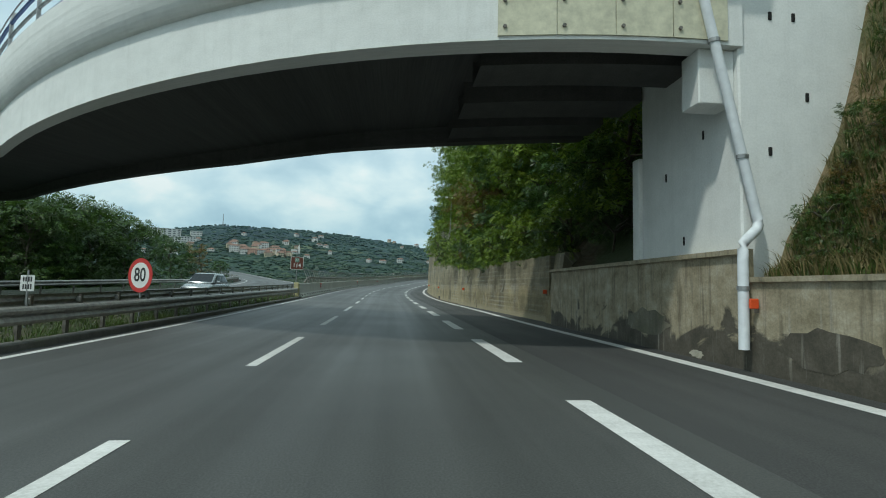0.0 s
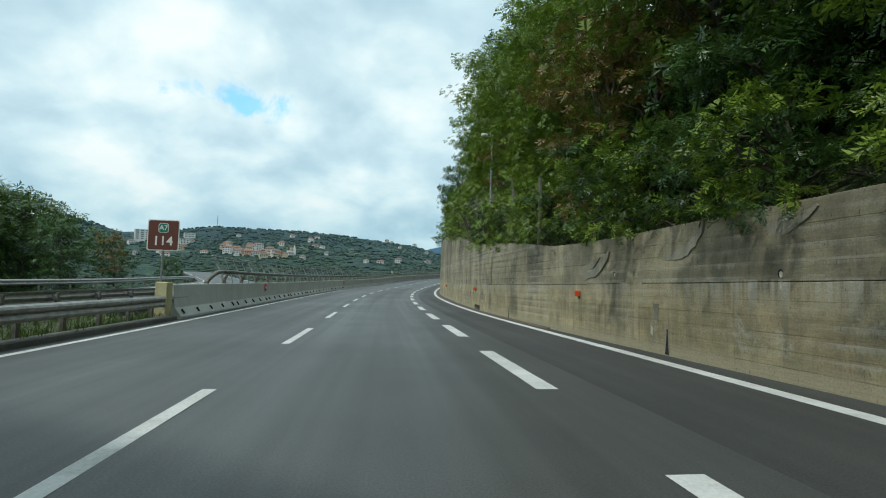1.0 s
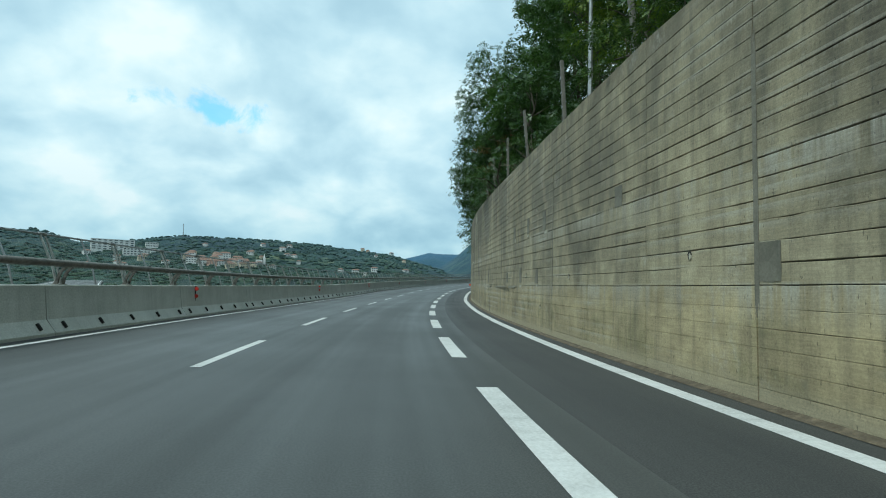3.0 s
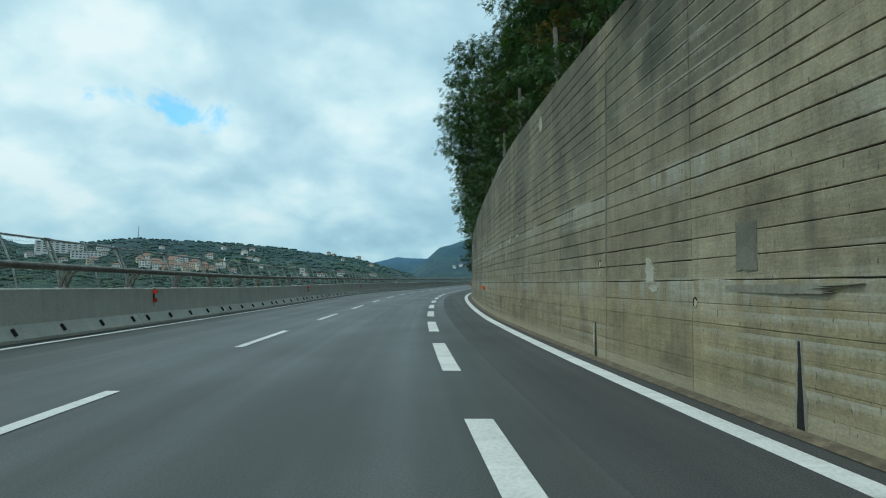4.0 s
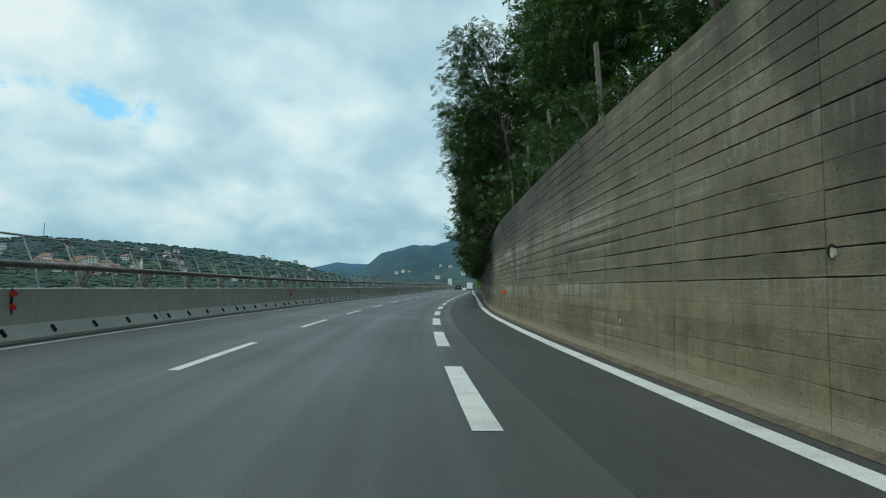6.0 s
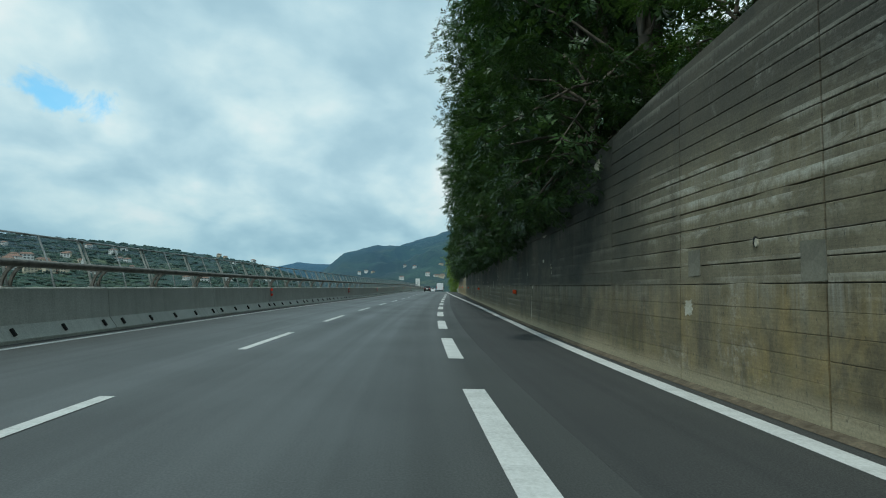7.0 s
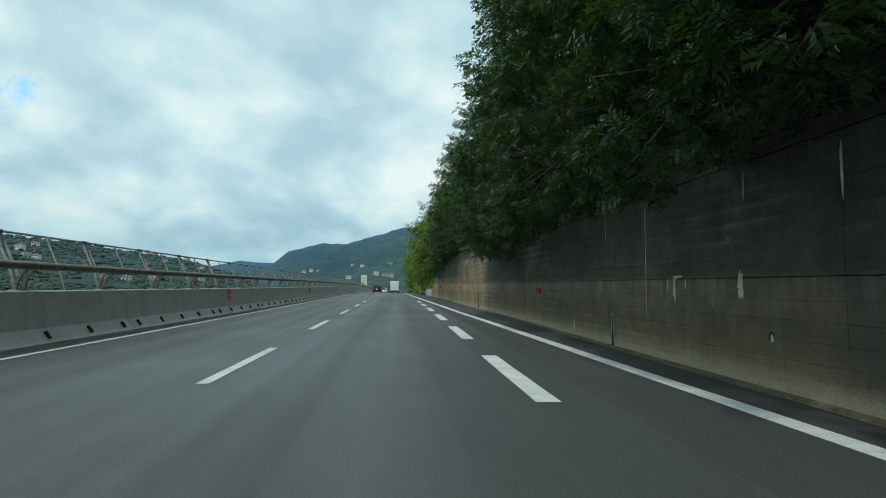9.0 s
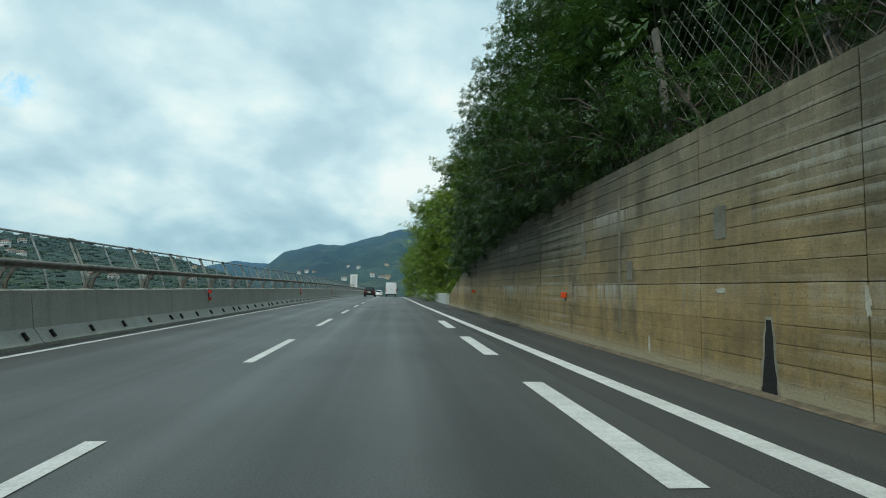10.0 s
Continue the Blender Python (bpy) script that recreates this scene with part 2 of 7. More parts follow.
def board_wall(name):
    """Board-marked concrete: boards of slightly different grey, pitted, damp under the crest, lime below the casting
    joints, algae and painted tree shade in the wood, sun and shade painted along it.
    """
    m = Nodes(name, 0.92)
    uv = m.coords((1, 1, 1), "UV")
    xyz = m.n.new("ShaderNodeSeparateXYZ")
    m.l.new(uv, xyz.inputs[0])
    s, z = xyz.outputs[0], xyz.outputs[1]
    big = m.noise(uv, 0.35, 6, 0.6, 0.6)
    mid = m.noise(uv, 2.2, 6, 0.65)
    fine = m.noise(uv, 34.0, 4, 0.75)
    grain = m.noise(m.coords((1.2, 22.0, 1), "UV"), 2.0, 4, 0.6)
    thin = m.noise(m.coords((7.0, 0.35, 1), "UV"), 1.0, 5, 0.65, 0.3)
    runs = m.noise(m.coords((2.6, 0.14, 1), "UV"), 1.6, 6, 0.65, 0.4)
    pits = m.noise(m.coords((30.0, 9.0, 1), "UV"), 1.0, 3, 0.6)
    base = m.ramp(m.math("ADD", m.math("MULTIPLY", big, 0.45), m.math("MULTIPLY", mid, 0.55)), (0.34, (0.150, 0.138, 0.104)), (0.5, (0.248, 0.230, 0.178)), (0.66, (0.345, 0.322, 0.252)))
    # the foot was cast in an older, warmer mix that has taken some moss
    foot = m.ramp(m.math("MULTIPLY", m.math("ADD", z, m.math("MULTIPLY", m.math("SUBTRACT", mid, 0.5), 0.5)), 0.4), (0.46, 1.0), (0.55, 0.0))
    base = m.mixc(1.0, base, (1.176, 1.096, 0.904), "MULTIPLY")
    base = m.mixc(m.math("MULTIPLY", foot, 0.5), base, m.mixc(1.0, base, (1.16, 1.06, 0.84), "MULTIPLY"))
    moss = m.ramp(m.noise(uv, 0.8, 6, 0.7, 1.0), (0.5, 0.0), (0.66, 1.0))
    base = m.mixc(m.math("MULTIPLY", m.math("MULTIPLY", moss, m.ramp(z, (0.9, 1.0), (1.8, 0.15))), 0.45), base, (0.135, 0.135, 0.06))
    # light painted along the wall: dim end bay, sunny early stretch, dimmer onwards
    stretch_light = m.ramp(m.math("ADD", m.math("MULTIPLY", s, 0.004), m.math("MULTIPLY", m.math("SUBTRACT", big, 0.5), 0.1)), (0.075, 0.72), (0.11, 0.98), (0.19, 1.16), (0.27, 1.2), (0.35, 0.98), (0.42, 0.78), (0.47, 0.68), (0.58, 0.66), (0.80, 0.68))
    base = m.mixc(1.0, base, stretch_light, "MULTIPLY")
    # ochre foot and darker top where the wall nears the damp stretch
    near = m.ramp(m.math("MULTIPLY", s, 0.004), (0.5, 0.0), (0.56, 1.0), (0.596, 1.0), (0.61, 0.2))
    base = m.mixc(m.math("MULTIPLY", m.math("MULTIPLY", near, foot), m.ramp(m.noise(m.coords((0.8, 0.5, 1), "UV"), 1.0, 7, 0.7, 1.0), (0.42, 0.0), (0.6, 0.9))), base, m.mixc(1.0, base, (1.32, 1.2, 0.9), "MULTIPLY"))
    soil = m.ramp(m.noise(m.coords((1.1, 0.4, 1), "UV"), 1.2, 7, 0.7, 1.2), (0.5, 0.0), (0.62, 0.6))
    base = m.mixc(m.math("MULTIPLY", m.math("MULTIPLY", near, foot), soil), base, (0.07, 0.064, 0.045))
    top_dark = m.ramp(m.math("ADD", m.math("MULTIPLY", z, 0.2), m.math("MULTIPLY", m.math("SUBTRACT", mid, 0.5), 0.35)), (0.5, 0.0), (0.66, 0.7))
    base = m.mixc(m.math("MULTIPLY", near, top_dark), base, (0.045, 0.044, 0.038))
    warm = m.ramp(m.math("MULTIPLY", s, 0.004), (0.78, (1.0, 1.0, 1.0)), (0.83, (1.28, 1.1, 0.82)))
    base = m.mixc(m.ramp(m.math("ADD", m.math("MULTIPLY", z, 0.3), m.math("MULTIPLY", big, 0.4)), (0.75, 1.0), (0.98, 0.1)), base, m.mixc(1.0, base, warm, "MULTIPLY"))
    base = m.mixc(0.8, base, m.ramp(m.island(), (0.0, 0.86), (1.0, 1.1)), "MULTIPLY")
    base = m.mixc(0.7, base, m.ramp(m.random(), (0.0, 0.84), (1.0, 1.1)), "MULTIPLY")
    # damp: blotches that hang down from the crest, more of them high up
    drip = m.noise(m.coords((0.45, 0.16, 1), "UV"), 1.1, 7, 0.62, 0.7)
    high = m.ramp(m.math("MULTIPLY", z, 0.2), (0.2, 0.0), (0.85, 0.13))
    base = m.mixc(m.math("MULTIPLY", m.ramp(m.math("ADD", drip, high), (0.54, 0.0), (0.67, 1.0)), 0.55), base, (0.05, 0.048, 0.04))
    base = m.mixc(m.math("MULTIPLY", m.ramp(runs, (0.5, 0.0), (0.68, 1.0)), 0.3), base, (0.075, 0.07, 0.055))
    base = m.mixc(m.math("MULTIPLY", m.ramp(thin, (0.52, 0.0), (0.64, 1.0)), 0.28), base, (0.08, 0.076, 0.062))
    # algae on the damp stretch, washed off along the foot, deepened by painted tree shade
    wet_shade = m.math("MULTIPLY", m.ramp(m.math("MULTIPLY", s, 0.004), (0.596, 0.0), (0.602, 1.0), (0.824, 1.0), (0.832, 0.0)), m.ramp(m.math("ADD", m.math("MULTIPLY", z, 0.5), m.math("MULTIPLY", mid, 0.3)), (0.2, 0.0), (0.4, 0.6), (0.76, 0.7), (0.84, 1.0)))
    wet_shade = m.math("MULTIPLY", wet_shade, m.ramp(m.math("ADD", m.math("MULTIPLY", big, 0.6), m.math("MULTIPLY", drip, 0.4)), (0.36, 0.6), (0.56, 0.97)))
    # tree shade painted over the upper wall near its far end
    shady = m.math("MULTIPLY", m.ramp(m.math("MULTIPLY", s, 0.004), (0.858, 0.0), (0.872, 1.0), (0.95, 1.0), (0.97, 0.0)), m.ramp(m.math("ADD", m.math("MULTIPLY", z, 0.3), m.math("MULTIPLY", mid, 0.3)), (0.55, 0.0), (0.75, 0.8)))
    wet_shade = m.math("MAXIMUM", wet_shade, shady)
    base = m.mixc(wet_shade, base, m.ramp(mid, (0.3, (0.012, 0.015, 0.012)), (0.7, (0.036, 0.040, 0.031))))
    dry = m.math("SUBTRACT", 1.0, m.math("MULTIPLY", wet_shade, 0.8))
    # lime: ragged white runs below the two long casting joints, short fringes under the board joints, and loose blooms
    patchy = m.noise(m.coords((0.5, 0.05, 1), "UV"), 1.0, 5, 0.6)
    for level in (1.3, 2.72):
        below = m.math("SUBTRACT", level, z)
        band = m.math("MULTIPLY", m.ramp(m.math("ADD", below, 0.5), (0.46, 0.0), (0.5, 1.0), (0.56, 0.85), (0.98, 0.0)), m.ramp(m.math("ADD", m.math("MULTIPLY", thin, 0.5), m.math("MULTIPLY", patchy, 0.5)), (0.455, 0.0), (0.55, 1.0)))
        some = m.ramp(m.noise(m.coords((0.13, 0.01, 1), "UV"), 1.0, 2, 0.5), (0.4, 0.15), (0.6, 0.75))
        base = m.mixc(m.math("MULTIPLY", m.math("MULTIPLY", band, some), dry), base, (0.44, 0.42, 0.35))
    row = m.math("FRACT", m.math("MULTIPLY", m.math("ADD", z, 0.02), 5.0))
    comb = m.noise(m.coords((16.0, 1.4, 1), "UV"), 1.0, 4, 0.7)
    fringe = m.math("MULTIPLY", m.ramp(m.math("ADD", row, m.math("MULTIPLY", m.math("SUBTRACT", comb, 0.5), 1.1)), (0.55, 0.0), (0.9, 1.0)), m.ramp(m.noise(m.coords((0.22, 0.5, 1), "UV"), 1.0, 5, 0.6, 0.5), (0.5, 0.0), (0.64, 0.55)))
    limy = m.ramp(m.math("MULTIPLY", s, 0.004), (0.545, 0.0), (0.565, 1.0), (0.596, 1.0), (0.6, 0.0))
    combed = m.math("MULTIPLY", m.ramp(m.math("ADD", row, m.math("MULTIPLY", m.math("SUBTRACT", comb, 0.5), 1.3)), (0.4, 0.0), (0.85, 0.85)), m.math("MULTIPLY", limy, m.ramp(m.noise(m.coords((1.0, 1.6, 1), "UV"), 0.9, 7, 0.7, 0.8), (0.47, 0.0), (0.6, 1.0))))
    combed = m.math("MULTIPLY", combed, m.ramp(m.math("ADD", m.math("MULTIPLY", z, 0.2), m.math("MULTIPLY", m.math("SUBTRACT", big, 0.5), 0.2)), (0.27, 0.0), (0.31, 1.0), (0.56, 1.0), (0.64, 0.0)))
    fringe = m.math("MAXIMUM", m.math("MULTIPLY", fringe, m.math("SUBTRACT", 1.0, m.math("MULTIPLY", near, foot))), combed)
    base = m.mixc(m.math("MULTIPLY", fringe, dry), base, (0.42, 0.40, 0.33))
    spots = m.math("MULTIPLY", m.ramp(m.noise(m.coords((1.3, 0.9, 1), "UV"), 0.55, 8, 0.72, 1.2), (0.58, 0.0), (0.7, 1.0)), m.ramp(m.noise(uv, 9.0, 5, 0.7), (0.4, 0.0), (0.62, 1.0)))
    base = m.mixc(m.math("MULTIPLY", m.math("MULTIPLY", spots, 0.5), dry), base, (0.5, 0.48, 0.42))
    # pale splash line along the road
    base = m.mixc(m.math("MULTIPLY", m.ramp(m.math("ADD", z, m.math("MULTIPLY", mid, 0.25)), (0.22, 1.0), (0.42, 0.0)), 0.85), base, (0.34, 0.295, 0.195))
    holes = m.ramp(pits, (0.30, 1.0), (0.37, 0.0))
    base = m.mixc(m.math("MULTIPLY", holes, 0.6), base, (0.05, 0.047, 0.038))
    base = m.mixc(0.3, base, m.ramp(grain, (0.3, 0.3), (0.7, 0.7)), "OVERLAY")
    m.color(m.mixc(0.36, base, m.ramp(fine, (0.33, 0.25), (0.67, 0.77)), "OVERLAY"))
    m.bump(m.math("SUBTRACT", m.math("ADD", m.math("MULTIPLY", mid, 0.5), m.math("ADD", m.math("MULTIPLY", fine, 0.35), m.math("MULTIPLY", grain, 0.25))), m.math("MULTIPLY", holes, 0.4)), 0.6, 0.014)
    return m.mat


def damp_wall(name):
    """Old render: ochre-grey above, soaked black in ragged patches on the lower half."""
    m = Nodes(name, 0.9)
    uv = m.coords((1, 1, 1), "UV")
    xyz = m.n.new("ShaderNodeSeparateXYZ")
    m.l.new(uv, xyz.inputs[0])
    z = xyz.outputs[1]
    mid, fine = m.noise(uv, 2.4, 6, 0.65), m.noise(uv, 26.0, 4, 0.7)
    blot = m.noise(m.coords((0.8, 1.0, 1), "UV"), 0.9, 7, 0.6, 1.0)
    runs = m.noise(m.coords((5.0, 0.3, 1), "UV"), 1.3, 5, 0.65, 0.3)
    base = m.ramp(mid, (0.32, (0.21, 0.18, 0.115)), (0.52, (0.34, 0.295, 0.205)), (0.7, (0.46, 0.415, 0.32)))
    soak = m.ramp(m.math("SUBTRACT", m.math("ADD", blot, 0.2), m.math("MULTIPLY", z, 0.33)), (0.44, 0.0), (0.5, 1.0))
    base = m.mixc(m.math("MULTIPLY", soak, 0.88), base, m.ramp(mid, (0.3, (0.03, 0.029, 0.024)), (0.7, (0.075, 0.068, 0.055))))
    base = m.mixc(m.math("MULTIPLY", m.ramp(runs, (0.52, 0.0), (0.68, 1.0)), 0.55), base, (0.06, 0.055, 0.042))
    base = m.mixc(m.math("MULTIPLY", m.ramp(m.noise(m.coords((9.0, 0.4, 1), "UV"), 1.0, 4, 0.6), (0.6, 0.0), (0.72, 1.0)), 0.6), base, (0.36, 0.34, 0.29))
    m.color(m.mixc(0.35, base, m.ramp(fine, (0.35, 0.3), (0.65, 0.75)), "OVERLAY"))
    m.bump(m.math("ADD", m.math("MULTIPLY", mid, 0.7), m.math("MULTIPLY", fine, 0.3)), 0.6, 0.02)
    return m.mat


def plain(name, color, rough=0.6, metal=0.0, vary=0.12, scale=6.0):
    m = Nodes(name, rough, metal)
    o = m.coords((1, 1, 1))
    t = m.noise(o, scale, 5, 0.65)
    lo, hi = tuple(c * (1 - vary * 2) for c in color), tuple(min(1, c * (1 + vary)) for c in color)
    m.color(m.ramp(t, (0.3, lo), (0.7, hi)))
    m.put(m.ramp(m.noise(o, scale * 3, 3), (0.3, max(0, rough - 0.1)), (0.7, min(1, rough + 0.1))), m.b.inputs["Roughness"])
    return m.mat


def leaf_mat(name, dark, light, odd):
    m = Nodes(name, 0.42)
    r = m.island()
    big = m.noise(m.coords((1, 1, 1), "World"), 0.45, 4, 0.6)
    c = m.ramp(m.math("ADD", m.math("MULTIPLY", r, 0.45), m.math("MULTIPLY", big, 0.55)), (0.28, dark), (0.66, light), (0.93, odd))
    m.color(c)
    m.b.inputs["Specular IOR Level"].default_value = 0.45
    tr = m.n.new("ShaderNodeBsdfTranslucent")
    m.l.new(m.mixc(0.4, c, (0.16, 0.28, 0.03)), tr.inputs[0])
    mx = m.n.new("ShaderNodeMixShader")
    mx.inputs[0].default_value = 0.2
    m.l.new(m.b.outputs[0], mx.inputs[1])
    m.l.new(tr.outputs[0], mx.inputs[2])
    m.l.new(mx.outputs[0], m.n["Material Output"].inputs[0])
    return m.mat


MAT = {
    "asphalt": asphalt("asphalt", (0.047, 0.049, 0.047), (0.080, 0.083, 0.080), 0.45, 0.54),
    "asphalt_dark": asphalt("asphalt_dark", (0.035, 0.036, 0.036), (0.060, 0.061, 0.059), 0.85, 0.66),
    "paint": concrete("road_paint", (0.5, 0.5, 0.48), (0.7, 0.7, 0.68), (0.2, 0.2, 0.19), 0.3),
    "wall": board_wall("board_marked_concrete"),
    "old_wall": damp_wall("old_stained_render"),
    "patch": concrete("patch_concrete", (0.095, 0.089, 0.066), (0.225, 0.21, 0.162), (0.05, 0.05, 0.042), 0.55, 0.5, 0.5),
    "strip": concrete("joint_mortar", (0.12, 0.11, 0.083), (0.24, 0.222, 0.17), (0.06, 0.056, 0.044), 0.6, 0.4),
    "scrape": concrete("scraped_concrete", (0.17, 0.155, 0.115), (0.33, 0.305, 0.235), (0.12, 0.11, 0.08), 0.7),
    "lime": concrete("lime_crust", (0.32, 0.295, 0.22), (0.52, 0.49, 0.40), (0.16, 0.145, 0.11), 0.6),
    "barrier": concrete("barrier_concrete", (0.41, 0.42, 0.385), (0.54, 0.55, 0.51), (0.20, 0.2, 0.175), 0.3, 0.2),
    "kerb": concrete("kerb_concrete", (0.07, 0.07, 0.06), (0.14, 0.135, 0.12), (0.04, 0.04, 0.035), 0.5, 0.0, 0.4),
    "bridge": concrete("bridge_concrete", (0.70, 0.71, 0.69), (0.82, 0.83, 0.81), (0.5, 0.5, 0.48), 0.2),
    # bridge concrete darkened for the underside: shade below the deck painted in
    "soffit": concrete("soffit_shade_concrete", (0.06, 0.06, 0.056), (0.10, 0.10, 0.095), (0.05, 0.05, 0.05), 0.4),
    "cream": plain("cream_panel_paint", (0.62, 0.60, 0.45), 0.6),
    "steel": plain("galvanised_steel", (0.36, 0.37, 0.37), 0.5, 0.6, 0.2),
    "guard_steel": plain("weathered_guard_steel", (0.38, 0.37, 0.34), 0.5, 0.4, 0.2),
    "rail_steel": plain("weathered_rail_steel", (0.20, 0.185, 0.16), 0.55, 0.4, 0.25),
    "fence_steel": plain("fence_steel", (0.40, 0.40, 0.37), 0.6, 0.3, 0.2),
    "blue_rail": plain("blue_railing_paint", (0.05, 0.10, 0.28), 0.5, 0.1),
    "pipe": plain("white_pipe_plastic", (0.72, 0.75, 0.78), 0.45, 0.0, 0.06),
    "orange": plain("orange_reflector_plastic", (0.75, 0.09, 0.02), 0.4, 0.0, 0.08),
    "red": plain("red_reflector_plastic", (0.55, 0.035, 0.02), 0.4, 0.0, 0.08),
    # near-black pieces laid on surfaces, standing in for shade inside holes and slots
    "dark": plain("dark_hollow", (0.012, 0.012, 0.011), 0.95),
    "rubber": plain("tyre_rubber", (0.02, 0.02, 0.02), 0.85),
    "bark": plain("bark", (0.10, 0.085, 0.065), 0.95, 0.0, 0.3, 3.0),
    "twig": plain("dry_twig", (0.20, 0.16, 0.12), 0.95, 0.0, 0.3, 3.0),
    "post": plain("concrete_post", (0.15, 0.14, 0.118), 0.9, 0.0, 0.2, 5.0),
    "sign_white": plain("sign_white", (0.78, 0.78, 0.76), 0.5, 0.0, 0.03),
    "sign_red": plain("sign_red", (0.52, 0.04, 0.035), 0.5, 0.0, 0.05),
    "sign_brown": plain("sign_brown", (0.13, 0.042, 0.026), 0.5, 0.0, 0.05),
    "sign_green": plain("sign_green", (0.02, 0.20, 0.13), 0.5, 0.0, 0.05),
    "sign_black": plain("sign_black", (0.015, 0.015, 0.015), 0.5, 0.0, 0.05),
    "yellow_block": concrete("yellowed_concrete", (0.42, 0.38, 0.2), (0.56, 0.52, 0.32), (0.2, 0.18, 0.1), 0.4),
    "car_black": plain("black_car_paint", (0.01, 0.011, 0.013), 0.18, 0.2, 0.05),
    "car_white": plain("white_car_paint", (0.78, 0.79, 0.8), 0.25, 0.0, 0.02),
    "car_silver": plain("silver_car_paint", (0.4, 0.43, 0.44), 0.25, 0.6, 0.04),
    "car_glass": plain("tinted_car_glass", (0.012, 0.015, 0.018), 0.06, 0.0, 0.05),
    "chrome": plain("wheel_alloy", (0.5, 0.5, 0.5), 0.3, 0.9, 0.1),
    "lamp_red": plain("tail_lamp_red", (0.45, 0.02, 0.02), 0.25, 0.0, 0.05),
    "lamp_clear": plain("headlamp_clear", (0.7, 0.72, 0.74), 0.15, 0.3, 0.05),
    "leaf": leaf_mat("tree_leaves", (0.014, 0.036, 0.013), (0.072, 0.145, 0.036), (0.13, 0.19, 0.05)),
    # yellow-green leaves with sunshine painted in by a raised albedo
    "leaf_bright": leaf_mat("sunlit_leaves", (0.07, 0.125, 0.012), (0.20, 0.285, 0.028), (0.30, 0.27, 0.04)),
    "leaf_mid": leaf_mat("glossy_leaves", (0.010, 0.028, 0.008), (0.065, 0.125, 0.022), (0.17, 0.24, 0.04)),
    # the tree leaf colour at about 0.6: deep-wood shade painted in
    "leaf_shaded": leaf_mat("wood_shade_leaves", (0.008, 0.021, 0.008), (0.042, 0.088, 0.022), (0.09, 0.13, 0.035)),
    "leaf_dry": leaf_mat("dry_leaves", (0.09, 0.07, 0.02), (0.24, 0.13, 0.035), (0.15, 0.18, 0.03)),
    "straw": leaf_mat("dry_grass", (0.16, 0.13, 0.06), (0.30, 0.24, 0.12), (0.10, 0.12, 0.03)),
    "grass": leaf_mat("verge_grass", (0.04, 0.07, 0.015), (0.09, 0.13, 0.03), (0.2, 0.18, 0.08)),
}


# ---- building helpers ----
def mesh_part(name, verts, faces, material, parent=None, label="", uvs=None, smooth=False):
    me = bpy.data.meshes.new(name)
    me.from_pydata([tuple(v) for v in verts], [], [tuple(f) for f in faces])
    if uvs is not None:
        layer = me.uv_layers.new(name="UVMap")
        idx = np.empty(len(me.loops), dtype=np.int32)
        me.loops.foreach_get("vertex_index", idx)
        layer.data.foreach_set("uv", np.asarray(uvs, dtype=np.float32)[idx].ravel())
    if smooth:
        me.polygons.foreach_set("use_smooth", [True] * len(me.polygons))
    me.materials.append(material)
    ob = new(name, me)
    if parent is not None:
        ob.parent = parent
    if label:
        ob["label"] = label
    return ob


def part(name, bm, material, parent=None, label="", smooth=False):
    me = bpy.data.meshes.new(name)
    bmesh.ops.recalc_face_normals(bm, faces=bm.faces[:])
    uv = bm.loops.layers.uv.new("UVMap")
    for f in bm.faces:
        n = f.normal
        for lp in f.loops:
            c = lp.vert.co
            lp[uv].uv = (c.x, c.y) if abs(n.z) > 0.7 else ((c.y, c.z) if abs(n.x) > abs(n.y) else (c.x, c.z))
        f.smooth = smooth
    bm.to_mesh(me)
    bm.free()
    me.materials.append(material)
    ob = new(name, me)
    if parent is not None:
        ob.parent = parent
    if label:
        ob["label"] = label
    return ob


def empty(name, m, label, category, group="", kind=""):
    ob = new(name)
    ob.matrix_world = m
    ob.empty_display_size = 0.2
    return tagged(ob, label, category, group, kind)


def box(bm, x0, x1, y0, y1, z0, z1, bevel=0.0):
    vs = [bm.verts.new((x, y, z)) for z in (z0, z1) for x, y in ((x0, y0), (x1, y0), (x1, y1), (x0, y1))]
    fs = [bm.faces.new([vs[i] for i in f]) for f in ((3, 2, 1, 0), (4, 5, 6, 7), (0, 1, 5, 4), (1, 2, 6, 5), (2, 3, 7, 6), (3, 0, 4, 7))]
    if bevel:
        es = list({e for f in fs for e in f.edges})
        bmesh.ops.bevel(bm, geom=es, offset=bevel, segments=1, affect="EDGES")
    return bm


def tube(bm, pts, radii, sides=8, caps=True):
    """A tube along points; radii: one number or one a point."""
    pts = [Vector(p) for p in pts]
    if isinstance(radii, (int, float)):
        radii = [radii] * len(pts)
    rings = []
    for i, p in enumerate(pts):
        d = (pts[min(i + 1, len(pts) - 1)] - pts[max(i - 1, 0)]).normalized()
        a = d.orthogonal().normalized() if abs(d.z) > 0.9 else d.cross(Vector((0, 0, 1))).normalized()
        b = d.cross(a)
        rings.append([bm.verts.new(p + (a * math.cos(t) + b * math.sin(t)) * radii[i]) for t in (2 * math.pi * k / sides for k in range(sides))])
    for r0, r1 in zip(rings, rings[1:]):
        for k in range(sides):
            bm.faces.new((r0[k], r0[(k + 1) % sides], r1[(k + 1) % sides], r1[k]))
    if caps:
        bm.faces.new(rings[0][::-1])
        bm.faces.new(rings[-1])
    return bm


